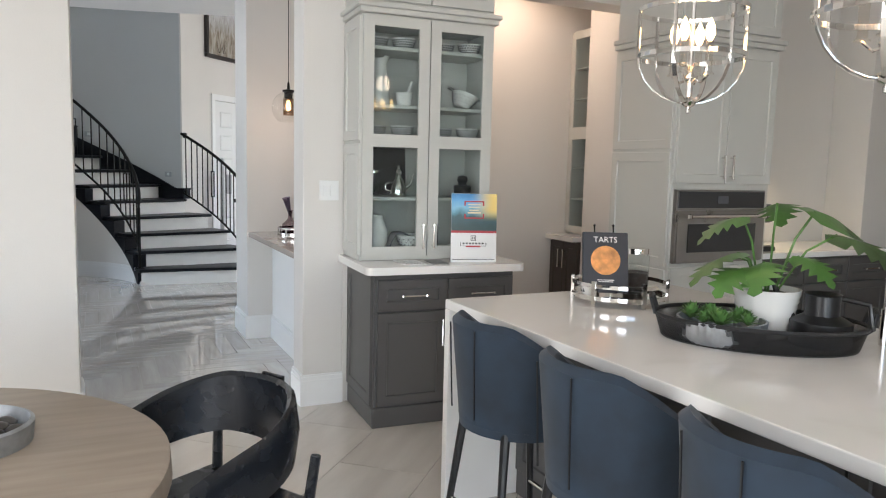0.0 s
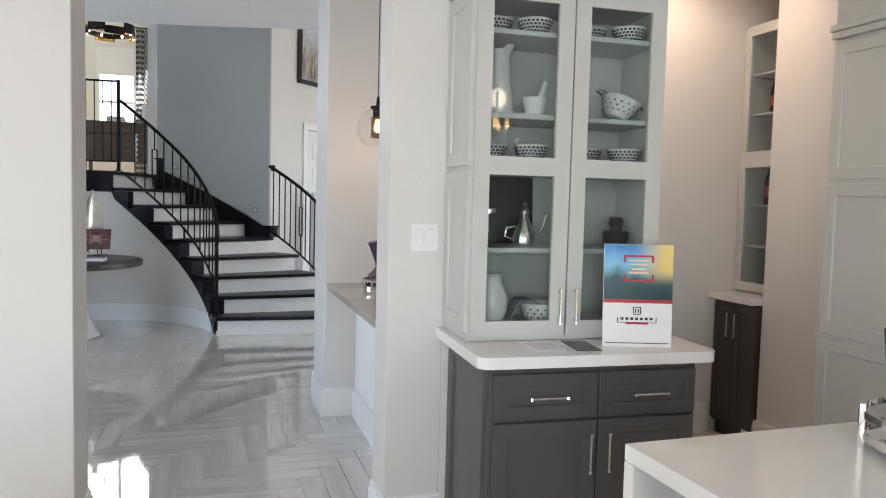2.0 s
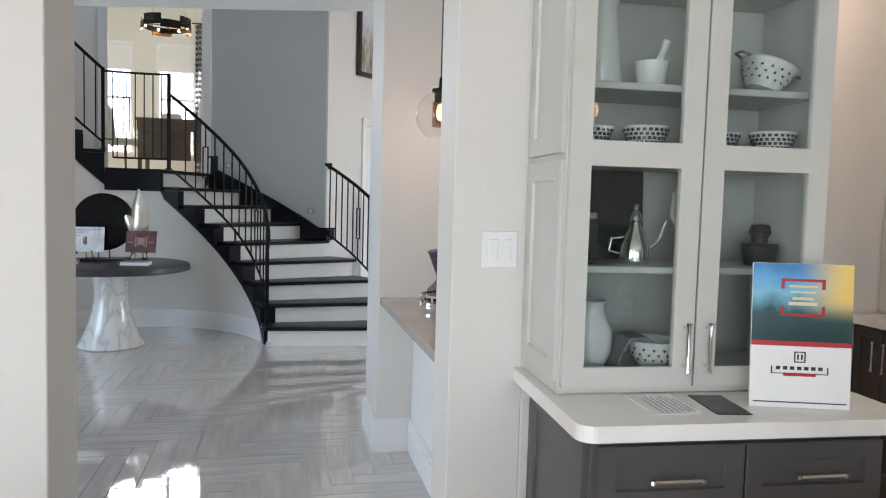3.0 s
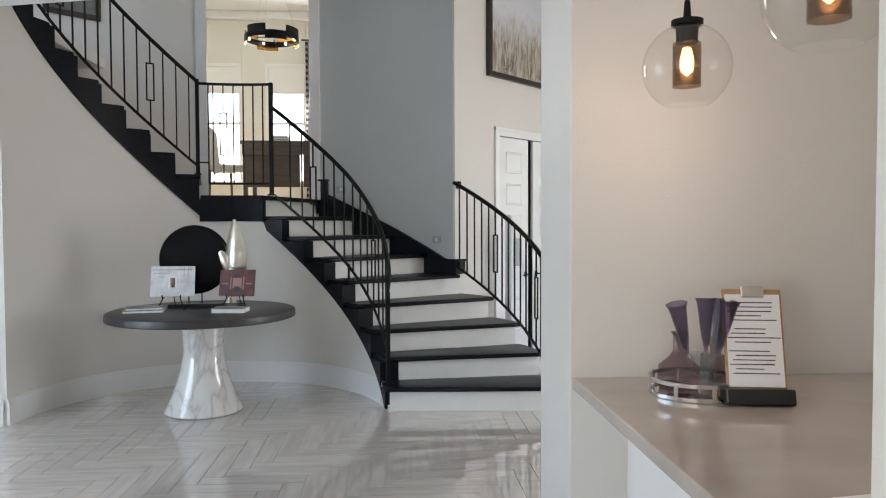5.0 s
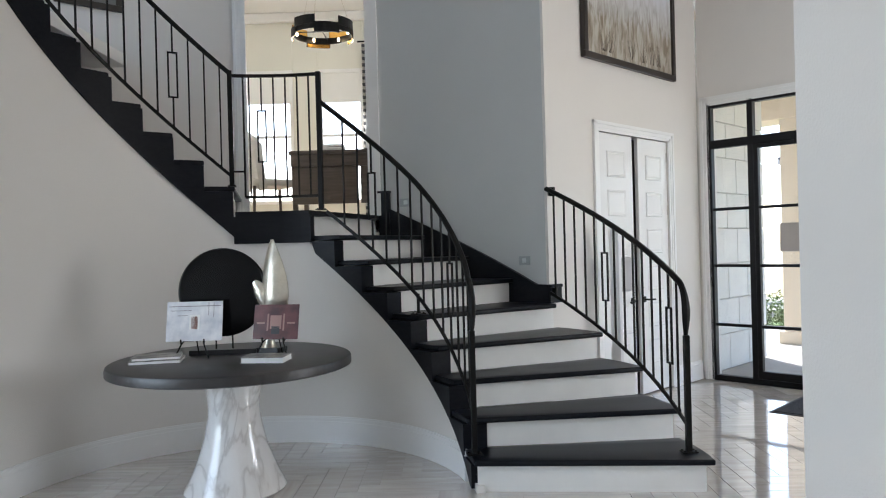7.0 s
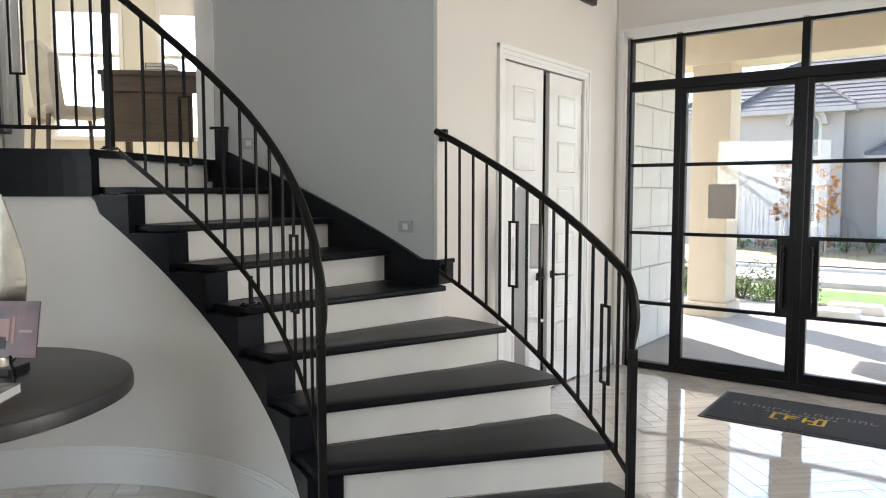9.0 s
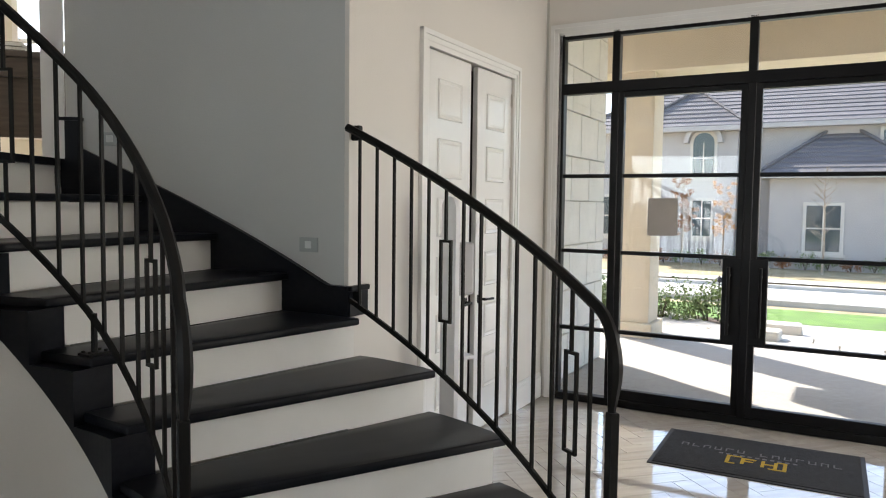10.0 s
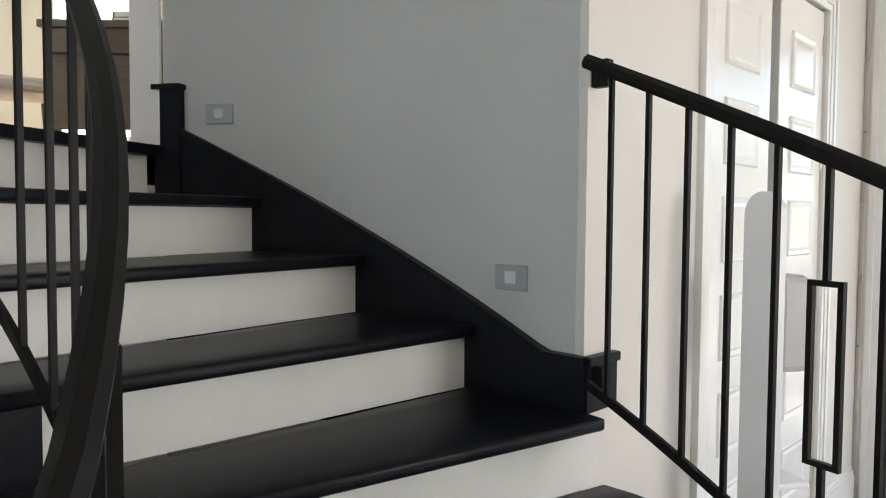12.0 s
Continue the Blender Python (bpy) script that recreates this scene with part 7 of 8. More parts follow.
# study behind the west doorway
st = thing("bookcase", "dark wooden bookcase with white-edged shelves in the study", "bookcase", "", Matrix.Translation((-3.2, 10.6, 0)))
for x in (-0.7, 0.7):
    part("side", box((x - 0.02, -0.28, 0), (x + 0.02, 0.28, 2.3)), BROWN, st)
for z in (0.05, 0.5, 0.95, 1.4, 1.85, 2.28):
    part("shelf", box((-0.68, -0.28, z - 0.02), (0.68, 0.28, z + 0.02)), TRIM, st)
part("back", box((-0.68, 0.26, 0.07), (0.68, 0.28, 2.26)), BROWN, st)
# Unseen area lamp added at the study ceiling to bring out the shelves.
area_lamp("study_fill_light", (-3.2, 9.8, 2.9), (-3.2, 9.8, 0), 0.4, 0.4, 4.5, (1.0, 0.75, 0.55))
wall("wall_study_west", (-4.6, 9.12, 0), (-4.4, 11.0, CEIL_Z))
wall("ceiling_study", (-4.6, 8.97, CEIL_Z), (-2.3, 11.0, CEIL_Z + 0.1), CEIL, "white ceiling of the study")

# ---- office behind the landing ----
FZ0 = RISE * 9
OFY = 15.3
wall("floor_office", (-4.0, OY + 0.15, FZ0 - 0.15), (1.52, OFY, FZ0 - 0.004), streaked("office_oak", (0.42, 0.32, 0.22), (0.30, 0.22, 0.15), 2, (1, 8, 1), 0.35), "pale oak office floor")
wall("floor_office_sill", (OX0 + 0.01, OY, FZ0 - 0.15), (OX1 - 0.01, OY + 0.15, FZ0 - 0.002), EBONY, "dark threshold at the office opening")
OFFICE_WALL = mat("office_paint", (0.72, 0.71, 0.64), 0.6, noise_scale=1.2, vary=0.02)
wall("wall_office_west", (-4.0, OY + 0.15, FZ0), (-3.85, OFY, 4.9), OFFICE_WALL)
wall("wall_office_east", (1.40, OY + 0.15, FZ0), (1.52, OFY, 4.9), OFFICE_WALL)
wall("wall_office_front_w", (-3.85, OY + 0.15, FZ0), (OX0, OY + 0.25, 4.9), OFFICE_WALL)
wall("wall_office_front_e", (OX1, OY + 0.15, FZ0), (1.40, OY + 0.25, 4.9), OFFICE_WALL)
wall("ceiling_office", (-4.0, OY + 0.10, 4.75), (1.52, OFY + 0.15, 4.9), CEIL, "white office ceiling")
OWX = ((-2.62, -1.86), (-1.50, -0.86))
OW0, OW1 = FZ0 + 0.40, 3.95
xs = [-4.0, OWX[0][0], OWX[0][1], OWX[1][0], OWX[1][1], 1.52]
for i in range(0, 6, 2):
    wall(f"wall_office_back_{i}", (xs[i], OFY, FZ0), (xs[i + 1], OFY + 0.15, 4.9), OFFICE_WALL)
for i, (a, b) in enumerate(OWX):
    wall(f"wall_office_sill_{i}", (a, OFY, FZ0), (b, OFY + 0.15, OW0), OFFICE_WALL)
    wall(f"wall_office_lintel_{i}", (a, OFY, OW1), (b, OFY + 0.15, 4.9), OFFICE_WALL)
    w = tagged(thing(f"window_{i + 1}", "white office window with a half-drawn roller shade", "window"), kind="structure")
    part("frame_side", box((a, OFY - 0.02, OW0), (a + 0.05, OFY + 0.08, OW1), bevel=0.003, seg=1), TRIM, w)
    part("frame_side", box((b - 0.05, OFY - 0.02, OW0), (b, OFY + 0.08, OW1), bevel=0.003, seg=1), TRIM, w)
    part("frame_head", box((a + 0.05, OFY - 0.02, OW1 - 0.05), (b - 0.05, OFY + 0.08, OW1)), TRIM, w)
    part("window_sill", box((a - 0.04, OFY - 0.06, OW0 - 0.03), (b + 0.04, OFY + 0.08, OW0 + 0.02), bevel=0.004), TRIM, w)
    part("meeting_rail", box((a + 0.05, OFY + 0.02, 3.0), (b - 0.05, OFY + 0.06, 3.04)), TRIM, w)
    part("pane", box((a + 0.04, OFY + 0.04, OW0), (b - 0.04, OFY + 0.044, OW1)), GLASS, w).visible_shadow = False
    part("roller_shade", box((a + 0.05, OFY + 0.0, 3.48), (b - 0.05, OFY + 0.004, OW1 - 0.05)), mat("shade_cloth", (0.80, 0.80, 0.78), 0.8), w)
cr_ = structure("trim_office_crown", box((-3.85, OFY - 0.09, 4.62), (1.40, OFY - 0.001, 4.75), bevel=0.02), TRIM, "white crown moulding in the office", "trim")
chd = thing("ring_chandelier", "black and gold ring chandelier of overlapping plates with lit lamps", "chandelier", "", Matrix.Translation((-0.98, 12.75, 3.72)))
GILT = mat("gilt_inside", (0.75, 0.42, 0.10), 0.25, 1.0)
for k in range(8):
    a0 = k * 45
    part("band", ring_wall((0, 0), 0.306, 0.312, a0, a0 + 44.6, -0.05, 0.02, n=6), BLACK_FRAME, chd)
    dz = 0.04 if k % 2 else -0.045
    part("plate", ring_wall((0, 0), 0.322, 0.328, a0 - 5, a0 + 42, -0.045 + dz, 0.05 + dz, n=6), BLACK_FRAME, chd)
    part("gilt_lining", ring_wall((0, 0), 0.316, 0.3215, a0 - 4, a0 + 41, -0.043 + dz, 0.048 + dz, n=6), GILT, chd)
for k in range(6):
    a = radians(60 * k)
    part("bulb", lathe([(0, 0.02), (0.012, 0.01), (0.012, -0.01), (0, -0.02)], 10, m=Matrix.Translation((0.27 * math.cos(a), 0.27 * math.sin(a), -0.02))), glow("chandelier_bulb", (1.0, 0.7, 0.35), 7) if k == 0 else bpy.data.materials["chandelier_bulb"], chd)
part("arm", tube([(-0.31, 0, 0), (0.31, 0, 0)], 0.006, 6), BLACK_FRAME, chd)
part("arm", tube([(0, -0.31, 0), (0, 0.31, 0)], 0.006, 6), BLACK_FRAME, chd)
for k in range(3):
    a = radians(120 * k)
    part("wire", tube([(0.3 * math.cos(a), 0.3 * math.sin(a), 0.04), (0, 0, 1.02)], 0.002, 5), CHROME, chd)
DESK = streaked("grey_brown_oak", (0.11, 0.085, 0.068), (0.065, 0.05, 0.04), 4, (1, 9, 9), 0.4, rand=0.0)
dk = thing("desk", "grey-brown wooden desk with a stepped front on splayed legs", "desk", "", Matrix.Translation((-1.38, 12.75, FZ0)))
part("desktop", box((0, 0, 0.73), (1.55, 0.75, 0.77), bevel=0.004), DESK, dk)
part("ledge", box((0.02, 0.02, 0.60), (1.53, 0.10, 0.73), bevel=0.003), DESK, dk)
part("modesty_panel", box((0.06, 0.05, 0.20), (0.72, 0.08, 0.60), bevel=0.003), DESK, dk)
part("modesty_panel", box((0.76, 0.05, 0.20), (1.49, 0.08, 0.60), bevel=0.003), DESK, dk)
for x in (0.05, 1.45):
    for y in (0.08, 0.67):
        part("leg", tube([(x, y, 0.73), (x, y, 0.0)], 0, flat=(0.05, 0.05)), DESK, dk)
for i, (w, h) in enumerate(((0.26, 0.03), (0.24, 0.025), (0.22, 0.03))):
    book(-0.93, 13.0, FZ0 + 0.77 + (0, 0.03, 0.055)[i], w, 0.19, h, 8 - 6 * i, "hardback book in a stack on the desk", MONO)
mo_ = thing("monitor", "slim white-edged computer screen on the desk", "monitor", "", Matrix.Translation((-0.42, 13.1, FZ0 + 0.77)))
part("screen", box((-0.17, -0.01, 0.06), (0.17, 0.01, 0.29), bevel=0.004), WHITE_PL, mo_)
part("foot", box((-0.08, -0.06, 0), (0.08, 0.06, 0.012), bevel=0.004), WHITE_PL, mo_)
part("neck", box((-0.02, 0.0, 0.012), (0.02, 0.016, 0.10)), WHITE_PL, mo_)
oc = thing("office_chair", "pale upholstered side chair with wooden legs beside the desk", "chair", "", Matrix.Translation((-1.66, 12.95, FZ0)) @ Matrix.Rotation(radians(35), 4, "Z"))
UPH = mat("pale_upholstery", (0.55, 0.53, 0.50), 0.9, noise_scale=12, vary=0.08, bump=0.4, bump_scale=200)
part("seat", box((-0.26, -0.25, 0.40), (0.26, 0.25, 0.48), bevel=0.03), UPH, oc)
bm = bmesh.new()
prof = [(-0.25, 0.46), (-0.29, 0.75), (-0.30, 0.98), (-0.27, 1.0), (-0.22, 0.96), (-0.20, 0.72), (-0.17, 0.50)]
rows = [[bm.verts.new((x + 0.05 * (j / 4 - 1) ** 2 * 1.5, -0.25 + 0.0625 * j, z - 0.12 * abs(j / 4 - 1) ** 3)) for x, z in prof] for j in range(9)]
for a, b in zip(rows, rows[1:]):
    for j in range(7):
        bm.faces.new((a[j], a[(j + 1) % 7], b[(j + 1) % 7], b[j]))
bm.faces.new(rows[0][::-1])
bm.faces.new(rows[-1])
part("backrest", bm, UPH, oc, smooth=True)
for x in (-0.22, 0.22):
    for y in (-0.21, 0.21):
        part("leg", tube([(x, y, 0.40), (x * 1.1, y * 1.1, 0)], 0.02, 8, taper=[1, 0.7]), DESK, oc, smooth=True)


def weave():
    m = mat("woven_curtain", (0.5, 0.5, 0.5), 0.9)
    nt = m.node_tree
    tc = nt.nodes.new("ShaderNodeTexCoord")
    ck = nt.nodes.new("ShaderNodeTexChecker")
    ck.inputs["Scale"].default_value = 22
    ck.inputs["Color1"].default_value, ck.inputs["Color2"].default_value = (0.55, 0.53, 0.50, 1), (0.11, 0.11, 0.12, 1)
    nt.links.new(tc.outputs["Object"], ck.inputs["Vector"])
    nt.links.new(ck.outputs["Color"], nt.nodes["Principled BSDF"].inputs["Base Color"])
    return m


cu_ = thing("curtain", "grey and white woven curtain hanging beside the office window", "curtain")
bm = bmesh.new()
n = 60
top, bot = [], []
for i in range(n + 1):
    f = i / n
    x = -0.86 + 0.50 * f
    y = OFY - 0.11 + 0.03 * math.sin(f * 2 * math.pi * 5)
    top.append(bm.verts.new((x, y, 4.28)))
    bot.append(bm.verts.new((x - 0.02 * math.sin(f * 9), y, FZ0 + 0.02)))
for i in range(n):
    bm.faces.new((top[i], top[i + 1], bot[i + 1], bot[i]))
bmesh.ops.solidify(bm, geom=bm.faces[:], thickness=0.006)
part("fabric", bm, weave(), cu_, smooth=True)
part("curtain_rod", tube([(-0.92, OFY - 0.11, 4.30), (0.2, OFY - 0.11, 4.30)], 0.012, 8), IRON, cu_, smooth=True)

# ---- outdoors: FOYER's local frame, x along the front wall, y away from the house ----
def out(name, label, cat, group="", at=Matrix.Identity(4)):
    return thing(name, label, cat, group, FOYER @ at)


GRASS = mat("lawn_green", (0.10, 0.19, 0.03), 0.9, noise_scale=3, vary=0.35, bump=1.0, bump_scale=60)
DRY = mat("dormant_grass", (0.36, 0.29, 0.16), 0.95, noise_scale=2, vary=0.25, bump=1.0, bump_scale=60)
CONCRETE = mat("pale_concrete", (0.50, 0.48, 0.44), 0.85, noise_scale=1.5, vary=0.1, bump=0.4, bump_scale=50)
STONE_PALE = streaked("limestone_slab", (0.66, 0.62, 0.56), (0.52, 0.48, 0.42), 3, (1, 1.5, 1), 0.6, rand=0.12)
STUCCO = mat("cream_stucco", (0.62, 0.53, 0.41), 0.85, noise_scale=2, vary=0.05, bump=0.6, bump_scale=160)
STUCCO_GREY = mat("grey_stucco", (0.44, 0.41, 0.39), 0.9, noise_scale=2, vary=0.05, bump=0.5, bump_scale=120)
BLOCK = mat("white_cast_stone", (0.70, 0.68, 0.64), 0.8, noise_scale=4, vary=0.06, rand=0.04)
MULCH = mat("mulch", (0.07, 0.045, 0.03), 0.95, noise_scale=18, vary=0.5, bump=1.0, bump_scale=60)


def land(y):
    """Height of the ground: level by the porch, falling to the street, then level."""
    if y < 4.5:
        return -0.10
    if y < 17:
        return -0.10 - 0.62 * (y - 4.5) / 12.5
    return -0.72


def strip(y0, y1, x0, x1, lift, n=8):
    bm = bmesh.new()
    rows = []
    for i in range(n + 1):
        y = y0 + (y1 - y0) * i / n
        rows.append([bm.verts.new((x0, y, land(y) + lift)), bm.verts.new((x1, y, land(y) + lift))])
    for a, b in zip(rows, rows[1:]):
        bm.faces.new((a[0], a[1], b[1], b[0]))
    return bm


bm = bmesh.new()
ys = [0.3, 2, 4.5, 8, 12, 17, 25, 60, 400]
rows = [[bm.verts.new((x, y, land(y) - 0.03)) for x in (-400, -60, 0, 60, 400)] for y in ys]
for a, b in zip(rows, rows[1:]):
    for k in range(4):
        bm.faces.new((a[k], a[k + 1], b[k + 1], b[k]))
g = structure("ground", bm, DRY, "dry winter grass reaching away from the house", "ground")
g.matrix_world = FOYER
o = structure("lawn", strip(4.9, 9.0, -12, 14, 0.0), GRASS, "bright green front lawn", "lawn")
o.matrix_world = FOYER
o = structure("road", strip(10.2, 16.4, -60, 60, -0.015, 12), CONCRETE, "pale concrete residential street", "road")
o.matrix_world = FOYER
for y in (10.05, 16.4):
    bm = bmesh.new()
    box((-60, y, land(y) - 0.05), (60, y + 0.16, land(y) + 0.09), bm, bevel=0.02)
    o = structure("kerb", bm, CONCRETE, "rounded concrete kerb of the street", "kerb")
    o.matrix_world = FOYER
o = structure("pavement", strip(18.2, 19.4, -60, 60, 0.012, 4), CONCRETE, "concrete pavement across the street", "pavement")
o.matrix_world = FOYER
# porch slabs
porch = structure("porch_floor", box((-1.2, 0.22, -0.14), (6.0, 4.2, -0.042)), CONCRETE, "mortar bed of the stone porch", "porch")
porch.matrix_world = FOYER
rng = random.Random(8)
y = 0.24
SLAB = {}
while y < 4.1:
    d = 0.58
    x = -1.15 + rng.uniform(-0.4, 0)
    while x < 5.9:
        w = rng.choice((0.42, 0.62, 0.85))
        key = w
        if key not in SLAB:
            ob = part("slab", box((0, 0, -0.04), (w - 0.018, d - 0.018, 0), bevel=0.006, seg=1), STONE_PALE, porch)
            SLAB[key] = ob.data
        else:
            ob = new("slab", SLAB[key])
            ob.parent = porch
        ob.location = (x, y, -0.012 + rng.uniform(-0.002, 0.002))
        x += w
    y += d
for y0, y1, x1 in ((4.2, 5.1, 3.35), (5.1, 6.0, 9.0)):
    o = structure("path", strip(y0, y1, 1.45, x1, 0.03, 3), STONE_PALE, "pale stone garden path turning along the lawn", "path")
    o.matrix_world = FOYER
# porch side wall of cast stone blocks
pw = structure("wall_porch_side", box((-1.0, 0.22, -0.05), (-0.08, 1.7, 4.2)), CONCRETE, "white cast stone side wall of the porch", "wall")
pw.matrix_world = FOYER
BL = {}
z, row = 0.0, 0
while z < 4.0:
    for k in range(-1, 4):
        y0 = 0.25 + k * 0.48 + (0.24 if row % 2 else 0)
        a, b = max(0.24, y0), min(1.70, y0 + 0.474)
        if b - a > 0.05:
            key = round(b - a, 3)
            if key not in BL:
                ob = part("block", box((0, 0, 0), (0.03, b - a, 0.372), bevel=0.006, seg=1), BLOCK, pw)
                BL[key] = ob.data
            else:
                ob = new("block", BL[key])
                ob.parent = pw
            ob.location = (-0.082, a, z + 0.004)
    z += 0.38
    row += 1
col = out("porch_column", "square cream stucco porch column on a stepped base", "column")
part("shaft", box((-0.35, 3.0, 0.16), (0.10, 3.45, 3.3), bevel=0.01), STUCCO, col)
part("base", box((-0.40, 2.95, -0.10), (0.15, 3.50, 0.16), bevel=0.015), STUCCO, col)
o = structure("porch_beam", box((-1.3, 2.95, 2.98), (6.0, 3.5, 3.7), bevel=0.01), STUCCO, "cream stucco beam across the porch", "beam")
o.matrix_world = FOYER
o = structure("porch_ceiling", box((-1.3, 0.22, 3.7), (6.0, 3.5, 3.8)), STUCCO, "cream porch ceiling", "ceiling")
o.matrix_world = FOYER
bed = structure("planting_bed", prism([(-2.4, 3.7), (1.3, 3.75), (1.35, 5.0), (0.4, 5.3), (-2.4, 5.3)], -0.16, -0.04), MULCH, "brown mulch planting bed by the porch", "planting bed")
bed.matrix_world = FOYER
rng = random.Random(21)
ROCK = mat("river_rock", (0.40, 0.36, 0.31), 0.8, noise_scale=9, vary=0.25, rand=0.3)
bm = bmesh.new()
for k in range(150):
    c = Vector((rng.uniform(-1.6, 1.25), rng.uniform(3.72, 4.3), -0.03))
    r = rng.uniform(0.025, 0.06)
    res = bmesh.ops.create_icosphere(bm, subdivisions=1, radius=r)
    for v in res["verts"]:
        v.co = Vector((v.co.x * 1.3, v.co.y, v.co.z * 0.7)) * (1 + 0.2 * noise.noise(v.co * 30)) + c
o = tagged(part("river_rocks", bm, ROCK), "scattered pale river rocks in the planting bed", "rocks", kind="stuff")
o.matrix_world = FOYER
for k, (x, y, w) in enumerate(((1.15, 3.75, 0.55), (1.30, 4.35, 0.6), (3.55, 4.1, 0.5), (3.7, 4.6, 0.5))):
    e = out("edging_stone", "rough pale limestone edging block", "stone", "edging stones", Matrix.Translation((x, y, -0.10)))
    bm = box((-w / 2, -0.16, 0), (w / 2, 0.16, 0.20), bevel=0.03)
    for v in bm.verts:
        v.co += Vector((noise.noise(v.co * 5 + Vector((k, 0, 0))), noise.noise(v.co * 5 + Vector((0, k, 3))), 0)) * 0.04
    part("block", bm, STONE_PALE, e)


def leaf_cloud(bm, pts, size, rng, k):
    """Many small leaves strewn round points."""
    for c, rad in pts:
        for _ in range(k):
            d = Vector((rng.gauss(0, 1), rng.gauss(0, 1), rng.gauss(0, 1)))
            p = Vector(c) + d.normalized() * rad * rng.uniform(0.45, 1.05)
            s = size * rng.uniform(0.6, 1.3)
            u = Vector((rng.uniform(-1, 1), rng.uniform(-1, 1), rng.uniform(-1, 1))).normalized()
            w = u.cross(Vector((rng.uniform(-1, 1), rng.uniform(-1, 1), rng.uniform(-1, 1)))).normalized()
            bm.faces.new([bm.verts.new(p + u * s), bm.verts.new(p + w * s * 0.45), bm.verts.new(p - u * s), bm.verts.new(p - w * s * 0.45)])


HEDGE = mat("hedge_leaf", (0.12, 0.17, 0.045), 0.6, noise_scale=6, vary=0.3, rand=0.35)


def shrub(x, y, w, h, material, label, seed, size=0.028, count=60):
    r = random.Random(seed)
    s = out("shrub", label, "shrub", "shrubs", Matrix.Translation((x, y, land(y))))
    bm = bmesh.new()
    pts = [((r.uniform(-w, w), r.uniform(-w * 0.6, w * 0.6), r.uniform(0.25, 0.8) * h), 0.30 * h * r.uniform(0.7, 1.2)) for _ in range(12)]
    leaf_cloud(bm, pts, size, r, count)
    part("leaves", bm, material, s)
    for k in range(5):
        a = r.uniform(0, 6.28)
        part("stem", tube([(0, 0, 0), (w * 0.5 * math.cos(a), w * 0.4 * math.sin(a), h * 0.6)], 0.012, 5), MULCH, s)


for i, x in enumerate((-1.35, -0.75, -0.15, 0.45)):
    shrub(x, 4.75 + 0.1 * (i % 2), 0.30, 0.62, HEDGE, "rounded green hedge shrub by the porch", 30 + i, count=110)
shrub(5.0, 7.6, 0.5, 0.6, HEDGE, "green shrub in the lawn's planting bed", 41, count=80)
pl_ = out("path_light", "small black garden path light with a cone hat", "garden light", "path lights", Matrix.Translation((0.55, 5.0, land(5.0))))
part("post", tube([(0, 0, 0), (0, 0, 0.62)], 0.009, 6), IRON, pl_)
part("hat", lathe([(0, 0.70), (0.02, 0.68), (0.09, 0.63), (0.085, 0.62), (0, 0.64)], 16), IRON, pl_, smooth=True)
copy_thing(pl_, FOYER @ Matrix.Translation((3.55, 7.8, land(7.8))))


def young_tree(x, y, h, crown, material, label, seed, leaves=26, size=0.045):
    r = random.Random(seed)
    t = out("tree", label, "tree", "street trees", Matrix.Translation((x, y, land(y))))
    bark = BARK
    part("trunk", tube([(0, 0, 0), (0.02, 0.02, h * 0.4), (-0.02, 0.01, h * 0.75), (0, 0, h)], 0.045, 8, taper=[1, 0.75, 0.4, 0.12]), bark, t, smooth=True)
    tips = []
    bm = bmesh.new()
    for k in range(26):
        z = h * r.uniform(0.32, 0.95)
        a = r.uniform(0, 6.28)
        ln = crown * (1.05 - 0.6 * abs(z / h - 0.55)) * r.uniform(0.6, 1.1)
        p0 = Vector((0, 0, z))
        p1 = p0 + Vector((math.cos(a) * ln * 0.5, math.sin(a) * ln * 0.5, ln * 0.35))
        p2 = p0 + Vector((math.cos(a) * ln, math.sin(a) * ln, ln * 0.8))
        tube([p0, p1, p2], 0.014, 5, bm, taper=[1, 0.6, 0.2])
        for q in range(5):
            p3 = p1.lerp(p2, r.random()) + Vector((r.gauss(0, 1), r.gauss(0, 1), r.uniform(0, 1.2))) * ln * 0.22
            tube([p1.lerp(p2, r.random() * 0.6), p3], 0.006, 4, bm, taper=[1, 0.3])
            tips.append((p3, crown * 0.16))
        tips.append((p2, crown * 0.18))
    part("limbs", bm, bark, t)
    if leaves:
        bm = bmesh.new()
        leaf_cloud(bm, tips, size, r, leaves)
        part("crown", bm, material, t)


BARK = mat("pale_bark", (0.33, 0.27, 0.21), 0.9, noise_scale=12, vary=0.25)
AUTUMN = mat("autumn_leaf", (0.50, 0.24, 0.06), 0.8, noise_scale=3, vary=0.3, rand=0.3)
RUSSET = mat("russet_leaf", (0.26, 0.11, 0.04), 0.8, noise_scale=3, vary=0.3, rand=0.3)
BARE = BARK
young_tree(-3.5, 23.3, 3.1, 0.42, RUSSET, "small russet-leaved street tree", 51, 14)
young_tree(-1.9, 22.3, 3.0, 0.36, AUTUMN, "young tree with orange autumn leaves", 52, 14)
young_tree(1.3, 22.0, 3.6, 0.5, BARE, "bare young street tree", 53, 0)
young_tree(4.3, 22.0, 3.2, 0.40, AUTUMN, "young tree with orange autumn leaves", 54, 14)
young_tree(-4.6, 20.5, 4.6, 0.9, BARE, "bare winter tree with thin twigs", 55, 0)

# house across the street
HY = 26.0
hs = out("house", "two-storey grey stucco house with a dark tiled hip roof", "house")
HZ = land(HY) - 0.05
part("wall", box((-8.5, HY, HZ), (6.6, HY + 9, 4.75)), STUCCO_GREY, hs)
